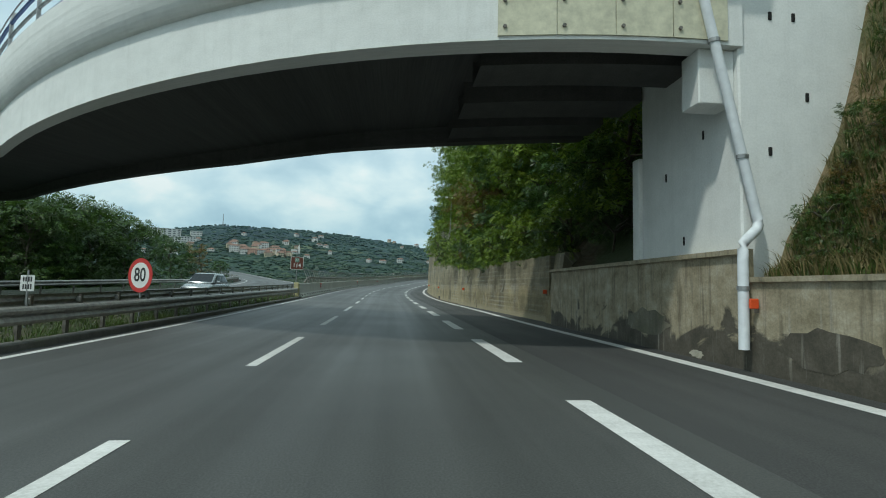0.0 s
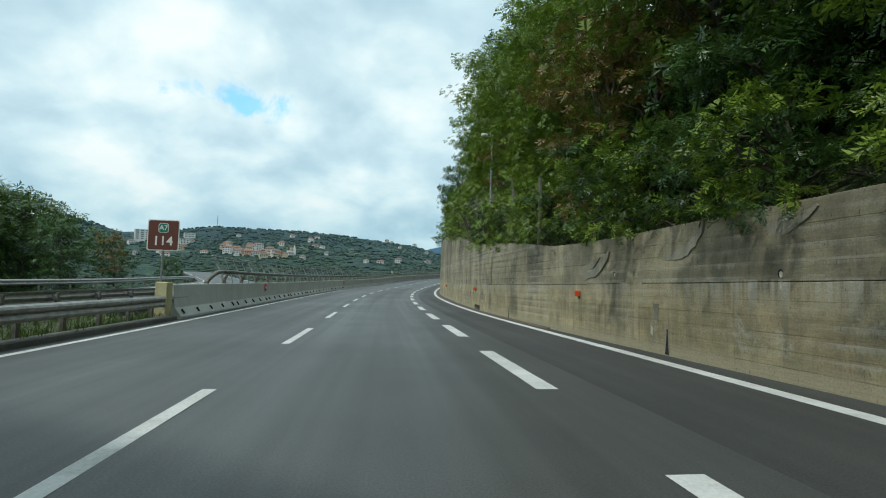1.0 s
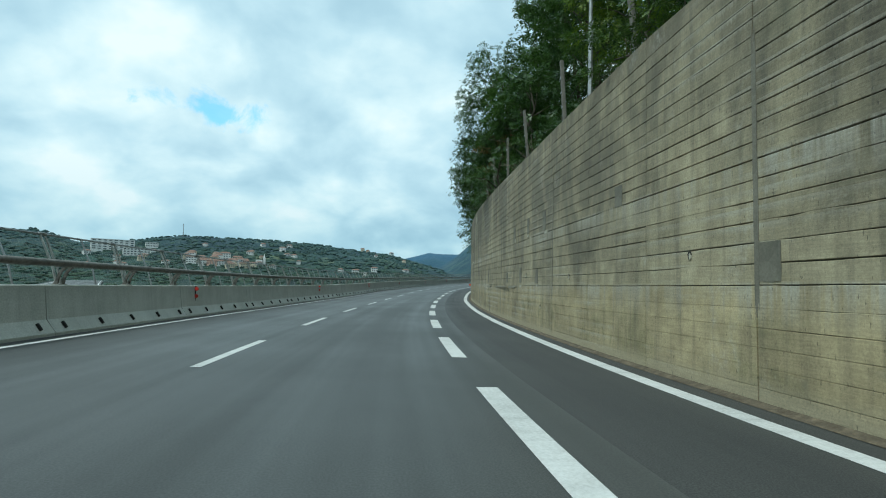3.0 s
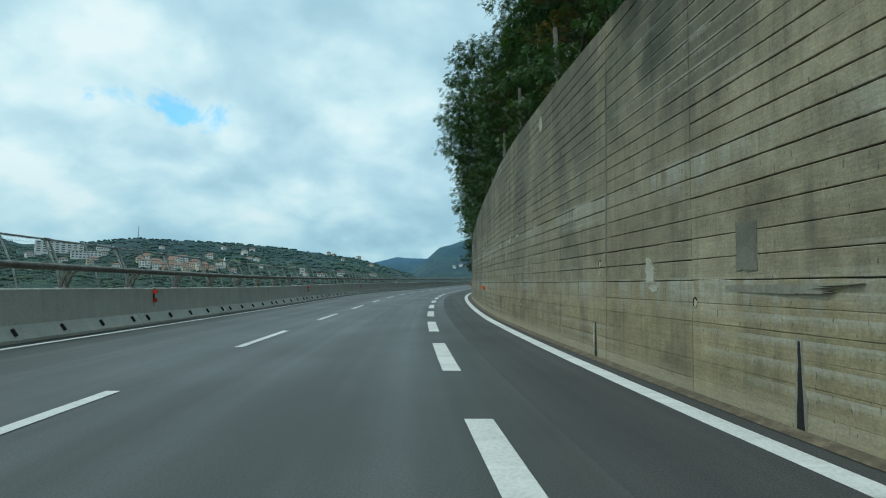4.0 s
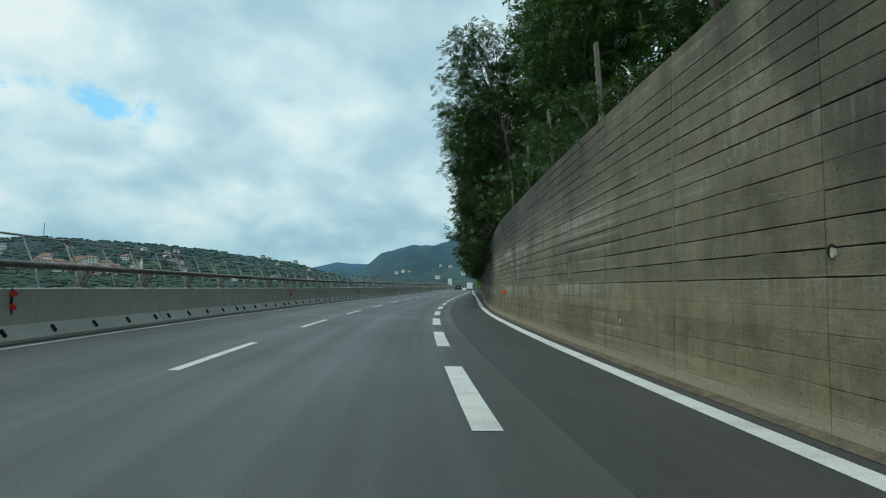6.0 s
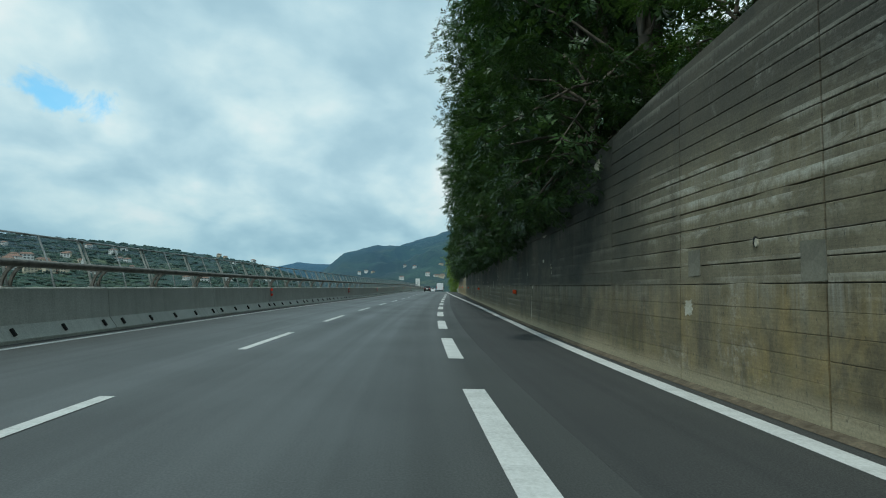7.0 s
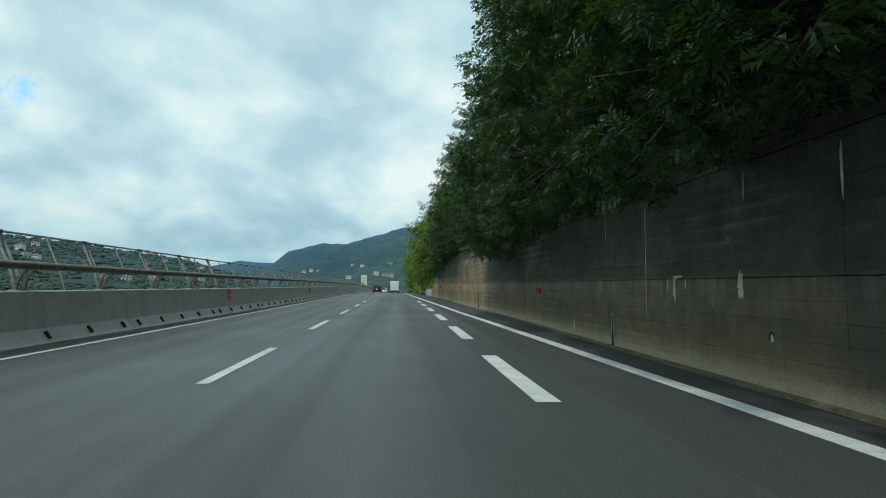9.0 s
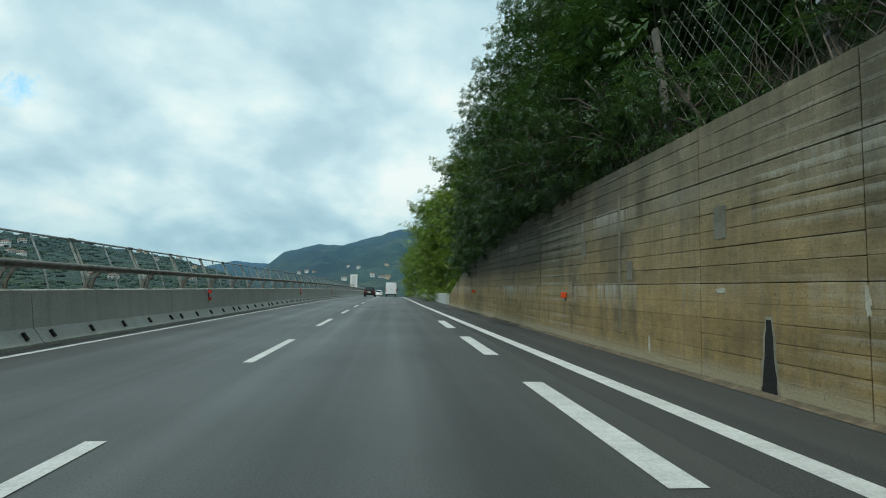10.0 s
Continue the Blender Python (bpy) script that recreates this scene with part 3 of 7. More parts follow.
def sweep(name, profile, s0, s1, material, parent=None, step=2.0, closed=True, label="", shift=None, smooth=False):
    """A band or bar along the road: profile of (q, z), shift(s) adds to q."""
    n = max(2, int(round((s1 - s0) / step)) + 1)
    ss = np.linspace(s0, s1, n)
    k = len(profile)
    verts, uvs, faces = [], [], []
    per = np.concatenate([[0], np.cumsum([math.dist(profile[i], profile[i - 1]) for i in range(1, k)])])
    for s in ss:
        d = shift(s) if shift else 0.0
        c, a, r, u = road_axes(s)
        for j, (q, z) in enumerate(profile):
            verts.append(c + r * (q + d) + u * z)
            uvs.append((s, per[j]))
    for i in range(n - 1):
        for j in range(k if closed else k - 1):
            j2 = (j + 1) % k
            faces.append((i * k + j, i * k + j2, (i + 1) * k + j2, (i + 1) * k + j))
    if closed:
        faces.append(tuple(range(k))[::-1])
        faces.append(tuple((n - 1) * k + j for j in range(k)))
    return mesh_part(name, verts, faces, material, parent, label, uvs, smooth)


def lerp(table):
    xs, ys = [r[0] for r in table], [r[1] for r in table]
    return lambda s: float(np.interp(s, xs, ys))


# lateral lines of the road, metres right of the left dashed line
LEFT_EDGE = -3.63
right_edge = lerp([(-60, 7.6), (-20, 6.93), (10, 6.6), (17, 6.42), (30, 6.3), (45, 6.12), (60, 6.13), (100, 5.72), (140, 6.18), (160, 6.27), (175, 6.05), (190, 5.52), (205, 4.99), (240, 4.2), (270, 3.85), (500, 3.85)])
right_dash = lerp([(-60, 4.1), (-20, 4.01), (30, 3.66), (60, 3.81), (100, 3.68), (140, 3.76), (175, 3.76), (190, 3.75), (205, 3.87), (240, 3.97)])
wall_face = lerp([(-60, 7.35), (18, 7.35), (26, 7.0), (34, 6.74), (45, 6.5), (60, 6.73), (100, 6.14), (140, 6.64), (175, 6.61), (190, 6.41), (205, 6.42), (240, 6.22), (300, 6.3)])
wall_top = lerp([(13, 2.34), (33, 2.3), (36, 2.42), (40, 2.85), (42, 3.0), (46, 3.22), (50.7, 3.72), (55, 4.25), (62, 5.0), (69, 5.31), (78, 5.32), (87, 5.55), (93, 5.74), (98.7, 5.74), (102.8, 5.45), (108.6, 5.24), (113.5, 4.95), (117.6, 4.79), (122.4, 4.57), (126, 4.3), (147.3, 4.38), (150, 4.14), (152.7, 3.92), (164, 3.45), (205, 3.52), (215, 3.5), (222, 3.3), (227, 3.0), (232, 2.4), (236, 1.6), (240, 0.7)])

_edge = right_edge


def right_edge(s):
    return min(_edge(s), wall_face(s) - 0.3) if s > 12 else _edge(s)


# ---- ground, hills ----
_line = np.stack([_cx, _cy], 1)


def road_coords(x, y):
    """Metres along and right of the road's line, and its height there, for arrays of places."""
    s, q, z = np.empty(len(x)), np.empty(len(x)), np.empty(len(x))
    for i in range(0, len(x), 2000):
        d = (x[i:i + 2000, None] - _line[None, ::2, 0]) ** 2 + (y[i:i + 2000, None] - _line[None, ::2, 1]) ** 2
        k = np.argmin(d, 1) * 2
        dx, dy = x[i:i + 2000] - _cx[k], y[i:i + 2000] - _cy[k]
        s[i:i + 2000] = ALONG[k]
        q[i:i + 2000] = dx * np.cos(_turn[k]) - dy * np.sin(_turn[k])
        far = np.abs(dx * np.sin(_turn[k]) + dy * np.cos(_turn[k])) > 5
        q[i:i + 2000] = np.where(far, np.sign(q[i:i + 2000] + 1e-9) * np.sqrt(dx * dx + dy * dy), q[i:i + 2000])
        z[i:i + 2000] = _rise[k]
    return s, q, z


def bumps(x, y, size, octaves=4, seed=0.0):
    out, amp = np.zeros_like(x), 1.0
    rng = np.random.RandomState(int(seed) + 5)
    for o in range(octaves):
        for _ in range(4):
            a, ph, k = rng.uniform(0, 6.28), rng.uniform(0, 6.28), rng.uniform(0.7, 1.4) * 6.28 / size
            out += amp * 0.35 * np.sin((x * math.cos(a) + y * math.sin(a)) * k + ph)
        amp *= 0.5
        size *= 0.45
    return out


def ridge(az, table):
    return np.interp(az, [r[0] for r in table], [r[1] for r in table])


# crest angles above the level, by compass bearing (degrees)
NEAR_RIDGE = [(-180, 3), (-90, 4), (-45, 4.0), (-33, 3.7), (-29, 4.2), (-26, 3.3), (-21.5, 3.7), (-18, 4.25), (-13.5, 4.2), (-10.2, 4.15), (-6, 3.95), (-3, 3.6), (0, 3.2), (2.7, 2.85), (5, 2.3), (7.3, 1.6), (9, 0.9), (12, 0.3), (30, 0.3), (60, 6), (120, 8), (180, 3)]
MID_RIDGE = [(-180, 1), (0, 0.6), (4, 1.0), (7, 1.5), (9, 2.8), (10.8, 4.4), (13.8, 5.2), (16.5, 5.4), (18.9, 6.2), (21.5, 7.0), (25, 7.4), (32, 6), (60, 5), (180, 1)]
FAR_RIDGE = [(-180, 1), (0, 1.6), (3, 2.5), (6.4, 3.5), (8.3, 3.4), (10, 3.3), (14, 3.0), (40, 1), (180, 1)]


def land_height(x, y):
    """Height of the land at arrays of places."""
    cx, cy = float(np.interp(110, ALONG, _cx)), float(np.interp(110, ALONG, _cy))
    R = np.hypot(x - cx, y - cy)
    s, q, zr = road_coords(x, y)
    r0, d0 = np.hypot(x, y), np.degrees(np.arctan2(x, y))
    valley = -26 - 10 * np.clip((R - 120) / 500, 0, 1)
    z = valley.copy()
    for table, dist, back in ((NEAR_RIDGE, 1500.0, 700.0), (MID_RIDGE, 2700.0, 900.0), (FAR_RIDGE, 4100.0, 1200.0)):
        crest = dist * np.tan(np.radians(ridge(d0, table))) + 1.0
        rise = np.clip((r0 - dist * 0.36) / (dist * 0.64), 0, 1)
        fall = np.clip((r0 - dist) / back, 0, 1)
        h = valley + (crest - valley) * (rise ** 1.15) - fall * (crest - valley) * 0.75
        h = h + bumps(x, y, dist * 0.16, 4, dist) * crest * (0.05 if dist < 2000 else 0.09) * np.clip(rise * 2, 0, 1) * np.clip((dist - r0) / (dist * 0.15), 0.0 if dist < 2000 else 0.35, 1)
        z = np.maximum(z, np.where(r0 > dist * 0.3, h, -99))
    near = np.clip(1 - (R - 330) / 250, 0, 1)
    bench = zr - 0.6
    side = np.where(q < 0, bench - np.clip((-q - 34) / 60, 0, 1) * 26, bench - 4)
    z = side * near + z * (1 - near)
    return np.where(q > 0, z + np.clip((q - 60) / 200, 0, 1) * near * 30, z)


def terrain():
    cx, cy = float(np.interp(110, ALONG, _cx)), float(np.interp(110, ALONG, _cy))
    az = np.radians(np.concatenate([np.arange(-180, -42, 2.0), np.arange(-42, 42, 0.35), np.arange(42, 180, 2.0)]))
    rad = np.concatenate([[0.01], np.geomspace(6, 4600, 150)])
    A, R = np.meshgrid(az, rad)
    x, y = (cx + R * np.sin(A)).ravel(), (cy + R * np.cos(A)).ravel()
    z = land_height(x, y)
    n, m = len(rad), len(az)
    faces = []
    for i in range(n - 1):
        for j in range(m):
            j2 = (j + 1) % m
            faces.append((i * m + j, i * m + j2, (i + 1) * m + j2, (i + 1) * m + j))
    mt = Nodes("wooded_slopes", 0.95)
    wp = mt.coords((1, 1, 1), "World")
    clump = mt.noise(wp, 0.09, 6, 0.75)
    fields = mt.noise(wp, 0.006, 4, 0.6, 0.8)
    green = mt.ramp(clump, (0.36, (0.012, 0.026, 0.012)), (0.52, (0.026, 0.052, 0.02)), (0.68, (0.05, 0.08, 0.028)))
    meadow = mt.ramp(clump, (0.35, (0.09, 0.12, 0.035)), (0.65, (0.16, 0.17, 0.06)))
    green = mt.mixc(0.75, green, mt.ramp(mt.noise(wp, 0.018, 5, 0.65, 0.5), (0.36, 0.45), (0.5, 0.95), (0.62, 1.35)), "MULTIPLY")
    col = mt.mixc(mt.ramp(fields, (0.56, 0.0), (0.64, 0.75)), green, meadow)
    # blue air haze painted into the slopes' colour, stronger with distance
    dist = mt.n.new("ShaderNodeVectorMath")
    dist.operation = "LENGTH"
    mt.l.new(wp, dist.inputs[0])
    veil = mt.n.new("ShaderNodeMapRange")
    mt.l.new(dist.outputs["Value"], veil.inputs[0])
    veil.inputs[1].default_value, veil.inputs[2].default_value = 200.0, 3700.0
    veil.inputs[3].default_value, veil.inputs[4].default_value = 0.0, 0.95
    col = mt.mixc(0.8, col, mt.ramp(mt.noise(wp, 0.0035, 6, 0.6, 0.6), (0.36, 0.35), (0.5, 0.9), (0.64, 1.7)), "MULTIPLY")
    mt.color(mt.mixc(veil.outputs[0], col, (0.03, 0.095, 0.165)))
    mt.bump(clump, 1.0, 6.0)
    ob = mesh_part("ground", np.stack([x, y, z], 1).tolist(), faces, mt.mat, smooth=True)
    return tagged(ob, "wooded valley floor and green hills under the motorway", "ground", kind="structure")


ground = terrain()

# ---- road ----
road = sweep("road", [(-3.98, 0), (-3.98, -0.5), (4.35, -0.5), (4.35, 0)], -58, 480, MAT["asphalt"], step=3.0)
tagged(road, "worn grey asphalt motorway carriageway", "road", kind="structure")
shoulder = sweep("pavement", [(4.35, 0), (4.35, -0.5), (7.9, -0.5), (7.9, 0)], -58, 480, MAT["asphalt_dark"], step=3.0)
tagged(shoulder, "darker coarse asphalt shoulder beside the wall", "pavement", kind="structure")


def stripe(name, q, width, s0, s1, label):
    ob = sweep(name, [(-width / 2, 0.004), (width / 2, 0.004)], s0, s1, MAT["paint"], road, 2.0, False, label, shift=q)
    return ob


stripe("edge_line", lambda s: LEFT_EDGE, 0.15, -58, 480, "solid white edge line")
stripe("edge_line", right_edge, 0.25, -58, 480, "solid white edge line")


def dashes(q, width, first, period, last):
    s = first
    while s < last:
        long_one = period > 7 and s < 28
        sweep("lane_dash", [(-width / 2, 0.006), (width / 2, 0.006)], s - (0.8 if long_one else 0), s + (3.25 if long_one else 3.5), MAT["paint"], road, 0.7, False, shift=q)
        s += period


dashes(lambda s: 0.0, 0.15, 1.23 - 7.5 * 7, 7.5, 420)
dashes(right_dash, 0.26, 2.23 - 6.18 * 9, 6.18, 222)

# ---- retaining wall ----
WALL0, WALL1 = 18.05, 240.0


def retaining_wall():
    n = 100
    ss = np.linspace(WALL0, WALL1, n)
    verts, faces, uvs = [], [], []
    for s in ss:
        c, a, r, u = road_axes(s)
        f, t = wall_face(s) + 0.045, wall_top(s) - 0.01
        for q, z in ((f, -0.3), (f, t), (f + 0.5, t), (f + 0.6, -0.3)):
            verts.append(c + r * q + u * z)
            uvs.append((s, z))
    for i in range(n - 1):
        for j in range(4):
            faces.append((i * 4 + j, i * 4 + (j + 1) % 4, i * 4 + 4 + (j + 1) % 4, i * 4 + 4 + j))
    faces += [(3, 2, 1, 0), tuple((n - 1) * 4 + j for j in range(4))]
    wall = mesh_part("wall_right", verts, faces, MAT["patch"], uvs=uvs)
    return tagged(wall, "tall board-marked concrete retaining wall with stains", "wall", kind="structure")


wall_right = retaining_wall()


def wall_panel(s0, s1, rng):
    """One cast bay of the wall: boards standing proud of dark, chipped grooves."""
    verts, faces, uvs = [], [], []
    parts = 10

    def slab(z0, za, zb, d, open_top, chip):
        """board from z0 to za (at s0) and zb (at s1); its edges wander, and here and there mortar closes the groove"""
        k = len(verts)
        shut = 0
        for i in range(parts + 1):
            f = i / parts
            s, z1 = s0 + (s1 - s0) * f, za + (zb - za) * f
            c, a, r, u = road_axes(s)
            w = wall_face(s)
            if open_top:
                shut = shut - 1 if shut > 0 else (rng.choice([1, 2, 4]) if rng.random() < 0.05 else 0)
                z1 += rng.uniform(-chip, chip) + (open_top if shut else 0.0)
            zl = z0 + (rng.uniform(-chip, chip) * 0.5 if z0 > 0 else 0)
            for q, z in ((w + 0.05, zl), (w + d + 0.004, zl), (w + d, zl + 0.005), (w + d, z1 - 0.005), (w + d + 0.004, z1), (w + 0.05, z1)):
                verts.append(c + r * q + u * z)
                uvs.append((s, z))
        for i in range(parts):
            b = k + 6 * i
            for j in range(5):
                faces.append((b + j, b + j + 1, b + j + 7, b + j + 6))
        faces.append((k + 5, k + 4, k + 3, k + 2, k + 1, k))
        e = k + 6 * parts
        faces.append(tuple(e + j for j in range(6)))

    slim = 150 < s0 < 205 or s0 < 58
    s0, s1 = s0 + (0.002 if slim else rng.choice([0.006, 0.011, 0.016])), s1 - (0.002 if slim else 0.006)
    z, ta, tb = -0.02, wall_top(s0), wall_top(s1)
    lined = not (s0 < 33.5 or 150 < s0 < 205)
    while z < min(ta, tb) - 0.05:
        low = z < 1.2 or not lined and z < 2.5
        h = 0.213 if z < 1.25 else 0.2367 if z < 2.6 else 0.205
        if low:
            gap = rng.choice([0.0, 0.002, 0.003, 0.005]) if lined else rng.choice([0.0, 0.0, 0.0, 0.003])
        else:
            gap = rng.choice([0.009, 0.011, 0.012, 0.014, 0.016]) * (0.55 if s0 < 58 else 0.75 if s0 > 205 else 1.0) if lined else rng.choice([0.0, 0.003, 0.005])
        z1 = z + h
        if z < 1.2 and z1 > 1.2:
            z1, gap = 1.3, 0.012
        if z < 2.6 and z1 > 2.6:
            z1, gap = 2.72, 0.018
        last = z1 > min(ta, tb) - 0.16
        d = rng.uniform(-0.0015, 0.0015) - (0.006 if low else 0.0)
        slab(z, ta if last else z1 - gap, tb if last else z1 - gap, d, 0 if last else gap, 0.0015 + gap * 0.15)
        if last:
            break
        z = z1
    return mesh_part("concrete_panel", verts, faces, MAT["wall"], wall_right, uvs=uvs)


# ---- concrete barrier with rail and mesh fence on the valley side ----
BAR0 = 36.9
SECTION = [(-3.93, 0.0), (-3.93, 0.08), (-4.12, 0.33), (-4.2, 0.98), (-4.22, 1.0), (-4.42, 1.0), (-4.44, 0.98), (-4.5, 0.0)]
valley_barrier = empty("barrier_left", stand(BAR0, -4.2), "grey precast concrete barrier wall along the bridge edge", "barrier", kind="structure")


def barrier_block(s0, s1):
    inv = valley_barrier.matrix_world.inverted()
    ob = sweep("barrier_block", SECTION, s0 + 0.012, s1 - 0.012, MAT["barrier"], None, 2.0)
    ob.data.transform(inv)
    ob.parent = valley_barrier
    return ob


def local_child(ob, parent):
    """Hang an object built in the world's own axes under a posed parent."""
    ob.data.transform(parent.matrix_world.inverted())
    ob.parent = parent
    return ob


BLOCK = 5.87
s = BAR0
while s < 430:
    barrier_block(s, s + BLOCK)
    s += BLOCK
# toe slots
slot_me = None
s = BAR0
while s < 260:
    for d in (0.35, 1.6, 2.9, 4.2, 5.5):
        if slot_me is None:
            bm = bmesh.new()
            box(bm, -0.01, 0.06, -0.024, 0.024, -0.075, 0.075)
            ob = part("drain_slot", bm, MAT["dark"], valley_barrier)
            slot_me = ob.data
        else:
            ob = new("drain_slot", slot_me)
            ob.parent = valley_barrier
        ob.matrix_world = stand(s + d, -4.03, 0.2) @ pose(0, 0, 0, 0, -37, 0)
        ob.matrix_basis = valley_barrier.matrix_world.inverted() @ (stand(s + d, -4.03, 0.19) @ pose(0, 0, 0, 0, -37, 0))
    s += BLOCK

rail = sweep("handrail", [(-4.16 + 0.075 * math.cos(a), 1.44 + 0.075 * math.sin(a)) for a in np.linspace(0, 2 * math.pi, 10, endpoint=False)], 41.4, 430, MAT["rail_steel"], smooth=True)
tagged(rail, "brown-grey tubular steel rail on the barrier", "handrail")
RAIL_GAP = 2.54
bm = bmesh.new()
tube(bm, [at(41.42, -4.16, 1.44), at(41.1, -4.17, 1.43), at(40.75, -4.2, 1.37), at(40.4, -4.24, 1.25), at(40.15, -4.28, 1.12), at(40.05, -4.3, 0.98)], 0.075, 10)
part("bent_end", bm, MAT["rail_steel"], rail, "rail end bent down to the barrier", smooth=True)


def rail_bracket():
    ob = empty("rail_bracket", stand(42.28, -4.3, 1.0), "curved steel rail bracket bolted on the barrier", "bracket", "rail brackets on the barrier")
    for dy in (-0.1, 0.1):
        bm = bmesh.new()
        prof = [(-0.12, 0.0), (-0.02, 0.0), (0.0, 0.14), (0.06, 0.28), (0.16, 0.37), (0.14, 0.40), (0.05, 0.35), (-0.02, 0.24), (-0.06, 0.1)]
        f0 = bm.faces.new([bm.verts.new((x, dy - 0.02, z)) for x, z in prof])
        ext = bmesh.ops.extrude_face_region(bm, geom=[f0])
        bmesh.ops.translate(bm, vec=(0, 0.04, 0), verts=[v for v in ext["geom"] if isinstance(v, bmesh.types.BMVert)])
        part("web", bm, MAT["rail_steel"], ob)
    bm = bmesh.new()
    box(bm, -0.13, 0.02, -0.14, 0.14, 0, 0.02)
    part("foot_plate", bm, MAT["fence_steel"], ob)
    return ob


def fence_post():
    ob = empty("fence_post", stand(42.28, -4.36, 1.0), "leaning galvanised steel fence post on the barrier", "post", "fence posts on the barrier")
    for dy in (-0.07, 0.07):
        bm = bmesh.new()
        tube(bm, [(0, dy, 0), (-0.10, dy, 0.35), (-0.42, dy, 1.06)], [0.027, 0.025, 0.022], 6)
        part("upright", bm, MAT["fence_steel"], ob)
    bm = bmesh.new()
    box(bm, -0.46, -0.38, -0.11, 0.11, 1.02, 1.08, 0.01)
    part("cap", bm, MAT["steel"], ob)
    return ob


first_bracket, first_post = rail_bracket(), fence_post()
bm = bmesh.new()
tube(bm, [(0, 0, 0), (-0.10, 0, 0.35), (-0.42, 0, 1.06)], 0.02, 5)
thin_post = part("fence_stake", bm, MAT["steel"])
tagged(thin_post, "thin steel stake between two fence posts", "stake", "stakes of the mesh fence")
thin_post.matrix_world = stand(42.28 + RAIL_GAP / 2, -4.36, 1.0)
s = 42.28
i = 0
while s < 330:
    if i:
        copy_thing(first_bracket, stand(s, -4.3, 1.0))
        copy_thing(first_post, stand(s, -4.36, 1.0))
        copy_thing(thin_post, stand(s + RAIL_GAP / 2, -4.36, 1.0))
    s += RAIL_GAP
    i += 1
top_rail = sweep("fence_rail", [(-4.79 + 0.022 * math.cos(a), 2.05 + 0.022 * math.sin(a)) for a in np.linspace(0, 2 * math.pi, 6, endpoint=False)], 42.0, 330, MAT["steel"])
tagged(top_rail, "thin steel top rail of the mesh fence", "fence rail")


def mesh_screen():
    """Fine wire: real thin strands, crossing."""
    verts, faces = [], []
    path = [(-4.36, 1.02), (-4.46, 1.35), (-4.78, 2.04)]

    def pt(s, k):
        if k < 0.32:
            f = k / 0.32
            return at(s, path[0][0] + (path[1][0] - path[0][0]) * f, path[0][1] + (path[1][1] - path[0][1]) * f)
        f = (k - 0.32) / 0.68
        return at(s, path[1][0] + (path[2][0] - path[1][0]) * f, path[1][1] + (path[2][1] - path[1][1]) * f)

    w = 0.0022
    for k in np.linspace(0.04, 0.98, 14):
        ss = np.arange(42, 250, 2.6)
        b = len(verts)
        for s in ss:
            p = pt(s, k)
            verts.extend((p + Vector((0, 0, w)), p - Vector((0, 0, w))))
        for j in range(len(ss) - 1):
            faces.append((b + 2 * j, b + 2 * j + 1, b + 2 * j + 3, b + 2 * j + 2))
    for s in np.arange(42, 250, 0.1):
        c, a, r, u = road_axes(s)
        b = len(verts)
        for k in (0.0, 0.32, 1.0):
            p = pt(s, k)
            verts.extend((p + a * w, p - a * w))
        faces.extend(((b, b + 1, b + 3, b + 2), (b + 2, b + 3, b + 5, b + 4)))
    ob = mesh_part("wire_mesh", verts, faces, MAT["fence_steel"])
    return tagged(ob, "fine steel wire mesh stretched between the fence posts", "wire mesh", kind="stuff")


mesh_screen()


# ---- hillside over the wall ----
def bank_height(s, q):
    """Height of the hillside above the road at s, q."""
    d = max(0.0, q - wall_face(s) - 0.5)
    return wall_top(max(s, 15)) - 0.25 + 1.05 * min(d, 16) + 0.4 * max(0, d - 16)


def hillside():
    ss = np.concatenate([[11.0, 12.0, 13.5, 15.0, 16.7], np.arange(17.3, 420, 3.0)])
    dd = np.array([0.45, 1.0, 2, 3.5, 5.5, 8, 12, 18, 26, 40, 70, 120])
    verts, faces, uvs = [], [], []
    for s in ss:
        c, a, r, u = road_axes(s)
        for k, d in enumerate(dd):
            q = wall_face(s) + d
            z = bank_height(s, q) + (noise.noise(Vector((s * 0.15, d * 0.3, 0))) * 0.5 if k > 1 else 0)
            if s < 16.9 and k < 3:
                z = (1.7, 2.0, 2.9)[k]
            if s > 244:
                z = min(z, 0.2 + d * 0.5)
            verts.append(c + r * q + u * z)
            uvs.append((s, d))
    k = len(dd)
    for i in range(len(ss) - 1):
        for j in range(k - 1):
            faces.append((i * k + j, i * k + j + 1, i * k + k + j + 1, i * k + k + j))
    mt = Nodes("leafy_soil", 0.95)
    o = mt.coords((1, 1, 1), "World")
    mt.color(mt.mixc(mt.ramp(mt.noise(o, 0.7, 5), (0.35, 0.0), (0.5, 1.0)), mt.ramp(mt.noise(o, 4.0, 6, 0.7), (0.3, (0.025, 0.02, 0.012)), (0.7, (0.09, 0.07, 0.04))), (0.035, 0.05, 0.015)))
    mt.bump(mt.noise(o, 5.0, 5), 0.8, 0.1)
    ob = mesh_part("hillside", verts, faces, mt.mat, uvs=uvs, smooth=True)
    return tagged(ob, "steep leaf-covered earth slope above the retaining wall", "hillside", kind="structure")


hillside()


